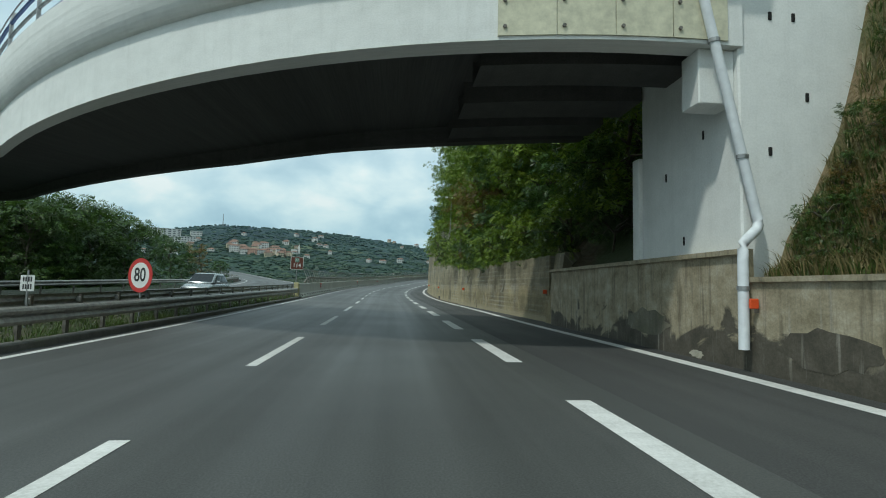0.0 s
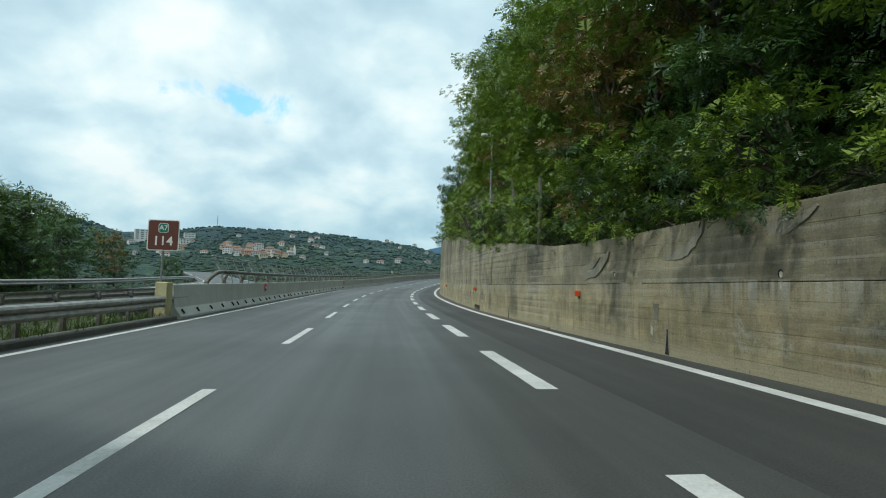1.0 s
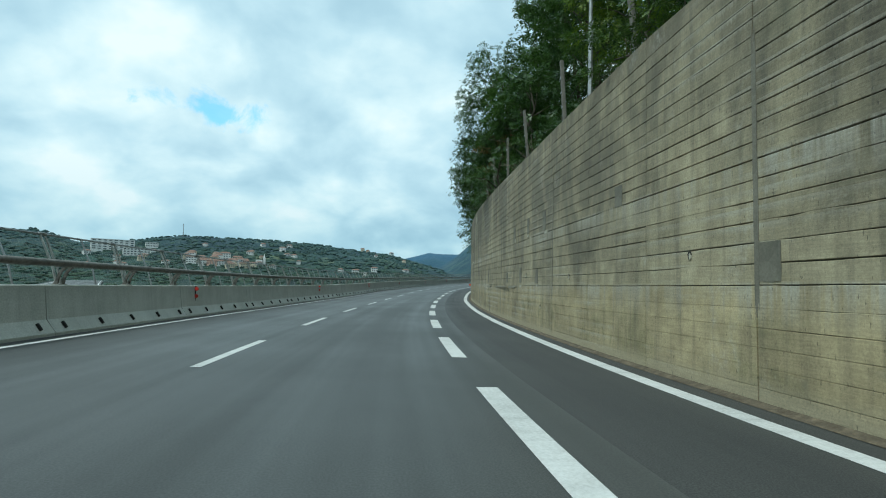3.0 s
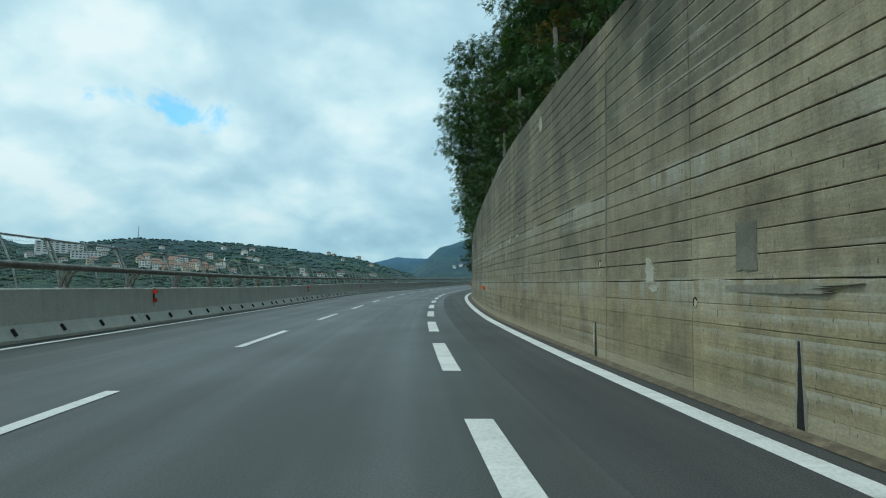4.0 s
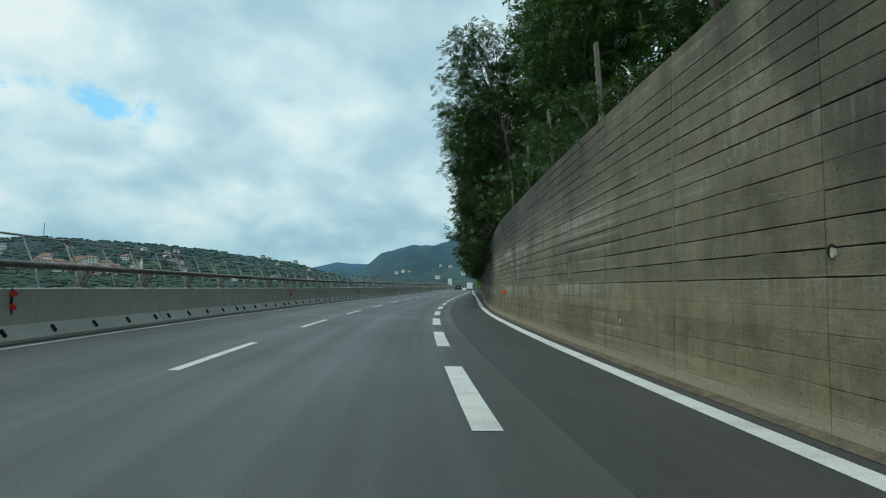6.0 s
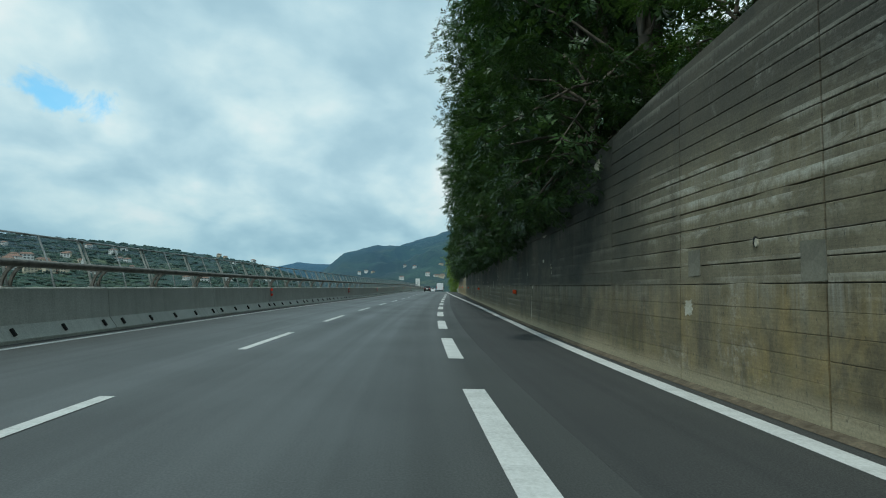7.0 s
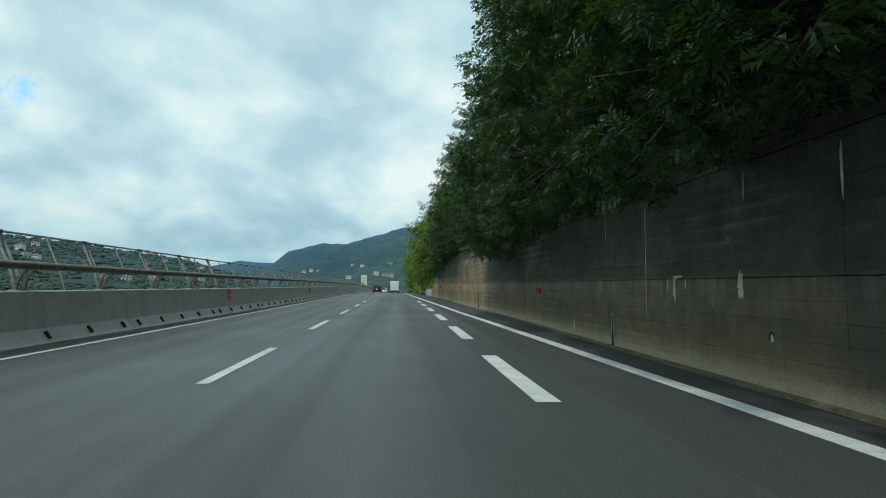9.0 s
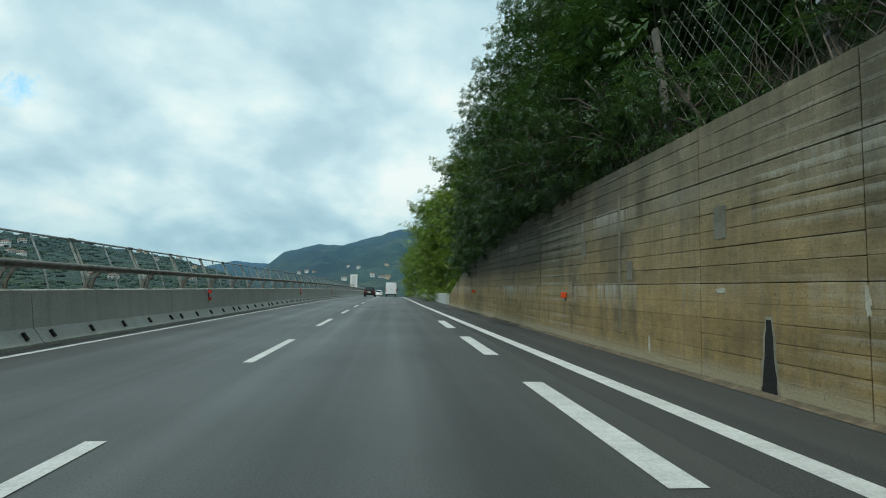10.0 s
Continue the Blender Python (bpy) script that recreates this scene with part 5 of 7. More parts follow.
_g = random.Random(4)
spots = []
for _ in range(9000):
    s, f = _g.uniform(-4, 7.8), _g.random()
    q = 7.45 + f * 2.6
    spots.append((at(s, q, bank_rise(q)), _g.uniform(0.6, 1.3)))
grass_patch("bank_grass", spots[:4000], 0.27, _g, MAT["straw"], "dry straw-coloured grass on the bank")
grass_patch("bank_weeds", spots[4000:], 0.17, _g, MAT["grass"], "green weeds on the bank")
for s, q in ((7.2, 8.2), (6.4, 8.0), (5.4, 8.3), (4.4, 8.1), (6.9, 8.8), (5.9, 9.0), (4.8, 9.2), (3.4, 8.4), (7.0, 9.4), (2.4, 8.9)):
    plant(tree_dry, s, q, bank_rise(q) - 0.1, _g.uniform(0.1, 0.17), _g.uniform(0, 360))
small = [(7.3, 8.0), (6.9, 7.9), (6.0, 7.9), (5.2, 7.75), (4.3, 7.9), (7.3, 8.5), (7.0, 8.9), (7.1, 9.3), (6.6, 8.2), (3.0, 8.6), (5.0, 8.4), (6.6, 8.9), (7.2, 8.2), (1.0, 8.8), (4.2, 9.3), (6.0, 9.6)]
for s, q in small:
    plant(shrub, s, q, bank_rise(q) - 0.15, _g.uniform(0.22, 0.42), _g.uniform(0, 360))

# ---- median, guard rails and the other carriageway ----
kerb = sweep("kerb", [(-3.95, -0.2), (-3.97, 0.1), (-4.0, 0.12), (-4.25, 0.12), (-4.27, -0.2)], -58, 36.7, MAT["kerb"])
tagged(kerb, "low dark weathered concrete kerb", "kerb", kind="structure")


def dirt_mat():
    mt = Nodes("roadside_dirt", 0.95)
    o = mt.coords((1, 1, 1), "World")
    mt.color(mt.ramp(mt.noise(o, 6.0, 6, 0.7), (0.3, (0.06, 0.045, 0.028)), (0.55, (0.13, 0.105, 0.07)), (0.75, (0.24, 0.19, 0.12))))
    mt.bump(mt.noise(o, 30.0, 5), 0.8, 0.03)
    return mt.mat


def soil_mat():
    mt = Nodes("median_soil", 0.95)
    o = mt.coords((1, 1, 1), "World")
    mt.color(mt.mixc(mt.ramp(mt.noise(o, 1.5, 5), (0.4, 0.0), (0.6, 1.0)), (0.07, 0.06, 0.04), (0.05, 0.07, 0.02)))
    mt.bump(mt.noise(o, 12.0, 5), 0.7, 0.05)
    return mt.mat


median = sweep("median", [(-4.27, 0.04), (-4.27, -0.4), (-6.9, -0.4), (-6.9, 0.02)], -58, 37.2, soil_mat())
tagged(median, "narrow grassy median strip between the carriageways", "verge", kind="structure")
spots = []
for _ in range(2600):
    s = _g.uniform(2, 37)
    spots.append((at(s, _g.choice([_g.gauss(-4.5, 0.15), _g.uniform(-6.8, -4.3)]), 0.03), _g.uniform(0.35, 1.1)))
grass_patch("median_grass", spots, 0.24, _g, MAT["grass"], "green and yellowing grass on the median")


def swing(s):
    """The far carriageway swings away down the valley."""
    return -((max(0.0, s - 48) / 26.0) ** 2) * 4.0


far_road = sweep("road_far", [(-6.9, 0.01), (-6.9, -0.5), (-16.2, -0.5), (-16.2, 0.01)], -58, 150, MAT["asphalt"], step=3.0, shift=swing)
tagged(far_road, "grey asphalt of the opposite carriageway", "road", kind="structure")
for q in (-7.3, -15.2):
    sweep("edge_line", [(q - 0.08, 0.016), (q + 0.08, 0.016)], -58, 148, MAT["paint"], far_road, 3.0, False, "solid white edge line", shift=swing)

for s in (98.0, 112.0, 126.0, 140.0):
    pier = empty("bridge_pier", stand(s, -11.5 + swing(s)), "round concrete pier under the opposite carriageway", "pier", "piers under the opposite carriageway", "structure")
    bm = bmesh.new()
    tube(bm, [(0, 0, -0.45), (0, 0, -1.3), (0, 0, -1.5), (0, 0, -40)], [2.6, 2.4, 1.1, 1.1], 16)
    part("shaft", bm, MAT["barrier"], pier)
W_BEAM = [(0.0, 0.0), (0.05, 0.03), (0.075, 0.07), (0.05, 0.12), (0.0, 0.155), (0.05, 0.19), (0.075, 0.24), (0.05, 0.28), (0.0, 0.31), (-0.012, 0.31), (0.038, 0.275), (0.06, 0.24), (0.038, 0.2), (-0.012, 0.155), (0.038, 0.11), (0.06, 0.07), (0.038, 0.035), (-0.012, 0.0)]


def guard_rail(s0, s1, q, z, flip, label, gap, shift=None):
    thing = empty("guard_rail", stand(s0, q), label, "guard rail", "steel guard rails on the median")
    sg = -1 if flip else 1
    ob = sweep("beam", [(q + sg * x, z + y) for x, y in (W_BEAM if not flip else W_BEAM[::-1])], s0, s1, MAT["guard_steel"], shift=shift)
    local_child(ob, thing)
    s = s0 + 0.6
    while s < s1 - 0.3:
        bm = bmesh.new()
        box(bm, -0.03, 0.03, -0.05, 0.05, -0.3, z + 0.28)
        ob = part("post", bm, MAT["rail_steel"], thing)
        ob.matrix_basis = thing.matrix_world.inverted() @ stand(s, q - sg * 0.1 + (shift(s) if shift else 0), 0)
        bm = bmesh.new()
        box(bm, -0.06, 0.06, -0.06, 0.06, z + 0.08, z + 0.22, 0.01)
        ob = part("spacer", bm, MAT["steel"], thing)
        ob.matrix_basis = thing.matrix_world.inverted() @ stand(s, q - sg * 0.05 + (shift(s) if shift else 0), 0)
        s += gap
    return thing


guard_rail(-57, 38.0, -4.22, 0.37, False, "weathered steel guard rail on closely set posts", 1.3)
guard_rail(-57, 60.0, -6.6, 0.45, True, "weathered steel guard rail facing the opposite carriageway", 2.0, shift=lambda s: swing(s) if s > 48 else 0)
guard_rail(-57, 110.0, -16.6, 0.45, False, "pale steel guard rail beyond the opposite carriageway", 3.0, shift=swing)

stub = empty("barrier_end", stand(36.55, -4.3), "yellowed concrete end post of the barrier", "post")
bm = bmesh.new()
box(bm, -0.16, 0.16, -0.2, 0.2, -0.1, 1.06, 0.02)
part("post_body", bm, MAT["yellow_block"], stub)


# ---- signs ----
def letters(text, size, material, parent, x, z, y, squeeze=1.0):
    cu = bpy.data.curves.new("lettering", "FONT")
    cu.body, cu.size, cu.extrude, cu.align_x, cu.align_y, cu.offset = text, size, 0.002, "CENTER", "CENTER", size * 0.012
    tmp = new("lettering", cu)
    dg = bpy.context.evaluated_depsgraph_get()
    me = bpy.data.meshes.new_from_object(tmp.evaluated_get(dg))
    bpy.data.objects.remove(tmp)
    me.transform(Matrix.Translation((x, y, z)) @ Matrix.Rotation(radians(90), 4, "X") @ Matrix.Diagonal((squeeze, 1, 1, 1)))
    me.materials.clear()
    me.materials.append(material)
    ob = new("lettering", me)
    ob.parent = parent
    return ob


def disc(bm, r, y, x=0.0, z=0.0, thick=0.004, n=40):
    ring0 = [bm.verts.new((x + r * math.cos(a), y, z + r * math.sin(a))) for a in np.linspace(0, 2 * math.pi, n, endpoint=False)]
    ring1 = [bm.verts.new((v.co.x, y + thick, v.co.z)) for v in ring0]
    bm.faces.new(ring0)
    bm.faces.new(ring1[::-1])
    for i in range(n):
        bm.faces.new((ring0[i], ring1[i], ring1[(i + 1) % n], ring0[(i + 1) % n]))


def rounded(bm, w, h, r, y, x=0.0, z=0.0, thick=0.004):
    pts = []
    for cx, cz, a0 in ((w / 2 - r, h / 2 - r, 0), (-w / 2 + r, h / 2 - r, 90), (-w / 2 + r, -h / 2 + r, 180), (w / 2 - r, -h / 2 + r, 270)):
        for k in range(6):
            a = radians(a0 + 18 * k)
            pts.append((x + cx + r * math.cos(a), z + cz + r * math.sin(a)))
    r0 = [bm.verts.new((px, y, pz)) for px, pz in pts]
    r1 = [bm.verts.new((px, y + thick, pz)) for px, pz in pts]
    bm.faces.new(r0)
    bm.faces.new(r1[::-1])
    for i in range(len(pts)):
        bm.faces.new((r0[i], r1[i], r1[(i + 1) % len(pts)], r0[(i + 1) % len(pts)]))


def speed_sign():
    ob = empty("speed_sign", stand(14.8, -4.65, 0, -28), "round red-rimmed speed limit sign reading 80", "traffic sign")
    bm = bmesh.new()
    tube(bm, [(0, 0.04, -0.1), (0, 0.04, 1.6)], 0.03, 8)
    part("pole", bm, MAT["steel"], ob)
    for nm, r, y, mat in (("plate", 0.45, 0.0, "sign_red"), ("disc", 0.335, -0.005, "sign_white")):
        bm = bmesh.new()
        disc(bm, r, y, 0, 1.27)
        part(nm, bm, MAT[mat], ob)
    letters("80", 0.5, MAT["sign_black"], ob, 0, 1.27, -0.008, 0.86)


def km_sign():
    ob = empty("motorway_sign", stand(36.35, -4.33), "brown motorway distance sign reading A7 114 on a pole", "traffic sign")
    bm = bmesh.new()
    tube(bm, [(0, 0.04, 1.0), (0, 0.04, 2.75)], 0.03, 8)
    part("pole", bm, MAT["steel"], ob)
    z = 2.36
    for nm, w, h, y, mat in (("plate", 0.84, 0.86, 0.0, "sign_white"), ("field", 0.79, 0.81, -0.005, "sign_brown")):
        bm = bmesh.new()
        rounded(bm, w, h, 0.05, y, 0, z)
        part(nm, bm, MAT[mat], ob)
    bm = bmesh.new()
    rounded(bm, 0.27, 0.27, 0.07, -0.009, 0, z + 0.2)
    rim = part("badge_rim", bm, MAT["sign_white"], ob)
    bm = bmesh.new()
    rounded(bm, 0.24, 0.24, 0.06, -0.0135, 0, z + 0.2)
    part("badge", bm, MAT["sign_green"], ob)
    letters("A7", 0.19, MAT["sign_white"], ob, 0, z + 0.2, -0.017)
    letters("114", 0.36, MAT["sign_white"], ob, 0, z - 0.17, -0.008)


def hecto_plate(s, q, z, pole):
    ob = empty("distance_plate", stand(s, q), "small white distance plate with dark marks on a pole", "traffic sign", "distance plates beside the road")
    bm = bmesh.new()
    tube(bm, [(0, 0.02, pole), (0, 0.02, z + 0.3)], 0.025, 8)
    part("pole", bm, MAT["steel"], ob)
    bm = bmesh.new()
    rounded(bm, 0.3, 0.36, 0.02, 0.0, 0, z)
    part("plate", bm, MAT["sign_white"], ob)
    for dz in (0.09, -0.08):
        for dx in (-0.08, -0.03, 0.03, 0.08):
            bm = bmesh.new()
            box(bm, dx - 0.014, dx + 0.014, -0.006, -0.003, z + dz - 0.055, z + dz + 0.055)
            part("mark_bar", bm, MAT["sign_black"], ob)


speed_sign()
km_sign()
hecto_plate(13.2, -6.35, 1.03, -0.1)
hecto_plate(114.5, -4.6, 1.86, 1.0)


def tall_sign(s, q, z):
    ob = empty("road_sign", stand(s, q), "tall narrow white sign panel on two posts", "traffic sign", "tall white signs by the road")
    for x in (-0.4, 0.4):
        bm = bmesh.new()
        tube(bm, [(x, 0.06, 0), (x, 0.06, z + 1.2)], 0.05, 8)
        part("post", bm, MAT["steel"], ob)
    bm = bmesh.new()
    rounded(bm, 1.25, 2.3, 0.05, 0.0, 0, z)
    part("panel", bm, MAT["sign_white"], ob)
    for dz in (0.7, 0.35, 0.0, -0.35, -0.7):
        bm = bmesh.new()
        box(bm, -0.32, 0.32, -0.006, -0.003, z + dz - 0.06, z + dz + 0.06)
        part("mark_bar", bm, MAT["steel"], ob)


tall_sign(297, -4.9, 2.7)
tall_sign(306, 6.6, 3.3)

# ---- reflectors ----
def wall_reflector(s, q, z=1.03):
    ob = empty("reflector", stand(s, q, z), "orange box reflector fixed to the wall", "reflector", "orange reflectors on the wall")
    bm = bmesh.new()
    box(bm, -0.16, -0.02, -0.018, 0.018, -0.072, 0.072, 0.012)
    part("lens", bm, MAT["orange"], ob)
    bm = bmesh.new()
    box(bm, -0.06, 0.03, 0.02, 0.05, -0.13, 0.05, 0.005)
    part("bracket", bm, MAT["rail_steel"], ob)
    return ob


first = wall_reflector(7.4, 7.1, 0.98)
for s in (18.25, 33.8, 47.3, 64.0, 106.0, 123.9, 143.75, 161.6, 180.7, 197.4, 215.5, 228.9):
    copy_thing(first, stand(s, wall_face(s), 1.06))


def post_reflector(s):
    ob = empty("barrier_reflector", stand(s, -4.17, 0.0), "dark strip with two round red reflectors on the barrier", "reflector", "red reflectors on the barrier")
    bm = bmesh.new()
    box(bm, -0.0, 0.03, -0.015, 0.015, 0.32, 0.99)
    part("strip", bm, MAT["rubber"], ob)
    for z in (0.9, 0.66):
        bm = bmesh.new()
        disc(bm, 0.062, -0.03, 0.055, z, 0.03, 16)
        part("lens", bm, MAT["red"], ob)
    return ob


first = post_reflector(48.5)
for s in (79.0, 96.5, 114.3, 131.5, 149.4, 166.3, 185.6, 203.0, 221.9, 240.0, 258.0):
    copy_thing(first, stand(s, -4.17, 0.0))

# ---- wall details: patches, weep holes, crusts ----
def wall_piece(name, s, z, w, h, material, thick=0.008, ragged=0.0, seed=0):
    r = random.Random(seed)
    thick += 0.007
    ring, wob, count = [], 0.4, 64
    for k in range(count):
        a = 2 * math.pi * k / count
        x, y = math.cos(a), math.sin(a)
        n = max(abs(x), abs(y)) ** {"weep_hole": 0.0, "pipe_mouth": 0.0, "lime_crust": 0.45}.get(name, 1.0)
        wob = 0.6 * wob + 0.4 * r.random() * 1.4
        ring.append((x / n * w / 2 * (1 - ragged * wob), y / n * h / 2 * (1 - ragged * wob)))
    bm = bmesh.new()
    f = bm.faces.new([bm.verts.new((-thick, a, b)) for a, b in ring])
    g = bmesh.ops.extrude_face_region(bm, geom=[f])
    bmesh.ops.translate(bm, vec=(thick + 0.02, 0, 0), verts=[v for v in g["geom"] if isinstance(v, bmesh.types.BMVert)])
    ob = part(name, bm, material, wall_right)
    ob.matrix_world = stand(s, wall_face(s), z)
    return ob


PATCHES = [(47.4, 1.35, 0.45, 0.36), (51.2, 1.35, 0.45, 0.4), (53.6, 0.9, 0.4, 0.34), (49.3, 0.75, 0.42, 0.42), (45.6, 0.8, 0.32, 0.42), (75.95, 1.56, 0.34, 0.44), (78.15, 1.62, 0.36, 0.5),
           (80.6, 1.57, 0.36, 0.38), (77.1, 3.1, 0.34, 0.5), (75.2, 3.05, 0.34, 0.55), (79.25, 3.05, 0.3, 0.45), (106.1, 1.45, 0.4, 0.52), (106.05, 2.98, 0.34, 0.36), (146.2, 1.5, 0.36, 0.4),
           (148.25, 1.57, 0.34, 0.36), (209.6, 2.1, 0.3, 0.45), (214.4, 2.1, 0.3, 0.4), (30.4, 0.76, 0.3, 0.34), (212.2, 1.55, 0.25, 0.35), (86.2, 1.62, 0.36, 0.5), (96.0, 2.9, 0.5, 0.4), (119.3, 1.95, 0.3, 0.24), (133.0, 1.6, 0.34, 0.4), (139.5, 2.3, 0.34, 0.4), (66.5, 1.55, 0.4, 0.45), (70.3, 2.9, 0.36, 0.4), (61.0, 1.5, 0.4, 0.36)]

for i, (s, z, w, h) in enumerate(PATCHES):
    wall_piece("mortar_patch", s, z, w * 0.9, h, MAT["patch"], 0.001, 0.05 + 0.04 * (i % 3), i)
CRUSTS = [(78.1, 1.27, 0.5, 0.14), (75.9, 1.3, 0.5, 0.1), (98.1, 2.73, 0.3, 0.2), (98.8, 2.7, 0.25, 0.15), (77.1, 2.8, 0.3, 0.12), (75.0, 2.72, 0.5, 0.14), (79.1, 2.8, 0.2, 0.16), (105.9, 2.7, 0.25, 0.14),
          (106.05, 0.95, 0.2, 0.4), (148.4, 1.0, 0.28, 0.34), (88.1, 1.2, 0.4, 0.14), (207.5, 1.12, 0.09, 0.4), (207.25, 1.15, 0.06, 0.3), (30.5, 0.42, 0.14, 0.3), (186.0, 1.25, 0.9, 0.08), (188.5, 1.2, 0.16, 0.5), (173.0, 2.2, 0.5, 0.12),
          (45.4, 0.5, 0.5, 0.1), (64.0, 1.28, 1.2, 0.06), (120.4, 3.9, 0.5, 0.3), (119.4, 3.7, 0.3, 0.5), (94.0, 5.2, 0.4, 0.5), (152.0, 3.7, 0.5, 0.3), (88.2, 1.43, 0.34, 0.5), (90.3, 0.4, 0.07, 0.5), (98.8, 2.3, 0.12, 0.85), (98.9, 1.6, 0.08, 0.5), (100.0, 2.6, 0.4, 0.22),
          (156.8, 2.0, 0.26, 0.14), (156.7, 2.7, 0.5, 0.1), (158.4, 1.25, 0.2, 0.14), (158.5, 0.6, 0.06, 0.9), (159.25, 1.68, 0.06, 0.16),
          (177.6, 0.95, 0.03, 0.8), (181.8, 1.8, 0.14, 0.4), (190.9, 1.35, 0.03, 2.0), (189.9, 1.33, 0.4, 0.05), (190.2, 1.2, 0.05, 0.25), (189.7, 1.22, 0.05, 0.2), (188.4, 2.4, 0.03, 0.5), (119.3, 0.13, 0.4, 0.2), (119.4, 1.2, 0.3, 0.1), (119.5, 0.7, 0.06, 0.8), (155.85, 1.82, 0.1, 0.16), (209.6, 1.2, 0.3, 0.12), (211.5, 0.3, 0.1, 0.4), (96.9, 2.68, 0.7, 0.12), (98.2, 2.62, 0.5, 0.2), (102.3, 2.68, 0.8, 0.1), (103.4, 2.4, 0.07, 0.6), (190.9, 2.2, 0.04, 0.9), (190.0, 1.15, 0.1, 0.5), (192.6, 2.4, 0.04, 1.1), (187.0, 2.3, 0.05, 0.7), (170.4, 1.2, 0.5, 0.07), (170.2, 1.35, 0.16, 0.5), (173.5, 1.22, 0.7, 0.06), (174.4, 0.75, 0.04, 0.9), (172.2, 1.0, 0.1, 0.7), (167.8, 1.75, 0.05, 0.2), (168.3, 2.0, 0.05, 0.6), (165.5, 1.22, 0.5, 0.05), (194.5, 0.25, 0.12, 0.3), (183.5, 0.6, 0.05, 0.7)]
for i, (s, z, w, h) in enumerate(CRUSTS):
    wall_piece("lime_crust", s, z, w, h, MAT["lime"], 0.004, 0.55, i + 50)
def swirl(s, z, rx, rz, a0, a1, w, seed):
    """A pale scraped arc on the concrete."""
    r = random.Random(seed)
    bm = bmesh.new()
    prev = None
    for k in range(19):
        f = k / 18
        a = radians(a0 + (a1 - a0) * f)
        ww = w * math.sin(math.pi * (0.08 + 0.84 * f)) * r.uniform(0.7, 1.2)
        cur = [bm.verts.new((-0.0085, math.cos(a) * (rx + e), math.sin(a) * (rz + e))) for e in (-ww / 2, ww / 2)]
        if prev:
            bm.faces.new((prev[0], prev[1], cur[1], cur[0]))
        prev = cur
    g = bmesh.ops.extrude_face_region(bm, geom=bm.faces[:])
    bmesh.ops.translate(bm, vec=(0.03, 0, 0), verts=[v for v in g["geom"] if isinstance(v, bmesh.types.BMVert)])
    ob = part("lime_swirl", bm, MAT["scrape"], wall_right)
    ob.matrix_world = stand(s, wall_face(s), z)


swirl(33.6, 2.3, 1.5, 0.8, 200, 320, 0.22, 1)
swirl(33.4, 2.15, 0.8, 0.45, 210, 330, 0.12, 2)
swirl(30.0, 2.45, 1.1, 0.7, 190, 275, 0.2, 3)
swirl(27.5, 2.75, 1.0, 0.75, 225, 320, 0.2, 4)
swirl(118.7, 4.45, 0.9, 0.6, 190, 330, 0.13, 6)
swirl(118.4, 4.15, 0.5, 0.35, 120, 320, 0.09, 7)
swirl(121.6, 4.25, 0.8, 0.35, 185, 345, 0.11, 8)
swirl(123.6, 4.2, 0.6, 0.3, 200, 330, 0.1, 9)
swirl(24.6, 1.6, 0.7, 0.6, 190, 300, 0.12, 5)
HOLES = [(48.2, 0.81), (76.0, 3.44), (77.3, 1.61), (75.5, 0.72), (80.7, 3.8), (83.0, 2.0), (106.7, 1.49), (105.5, 3.21), (108.3, 3.1), (106.4, 0.68), (116.3, 1.48), (116.3, 0.6), (115.8, 2.5), (96.8, 3.3), (96.3, 0.7),
         (147.0, 1.74), (27.4, 1.4), (32.0, 1.5), (40.2, 1.5), (182.0, 1.75), (177.0, 0.6), (188.0, 0.62), (90.0, 1.6), (68.0, 1.7), (135.0, 1.7), (168.0, 1.75), (96.8, 3.31), (96.28, 0.7), (178.46, 0.74), (177.15, 1.52), (174.0, 1.5), (155.8, 1.8), (130.0, 0.7), (125.5, 1.5), (112.0, 1.5), (73.0, 1.5), (87.1, 1.05), (62.0, 0.7), (58.0, 1.45)]
for i, (s, z) in enumerate(HOLES):
    ob = wall_piece("weep_hole", s, z, 0.085, 0.13, MAT["dark"], 0.01, 0.2, i + 90)
    wall_piece("pipe_mouth", s - 0.018, z - 0.012, 0.05, 0.1, MAT["lime"], 0.014, 0.15, i + 60)
    if i % 3 == 1:
        wall_piece("lime_run", s, z - 0.15, 0.05, 0.16, MAT["lime"], 0.002, 0.6, i + 130)
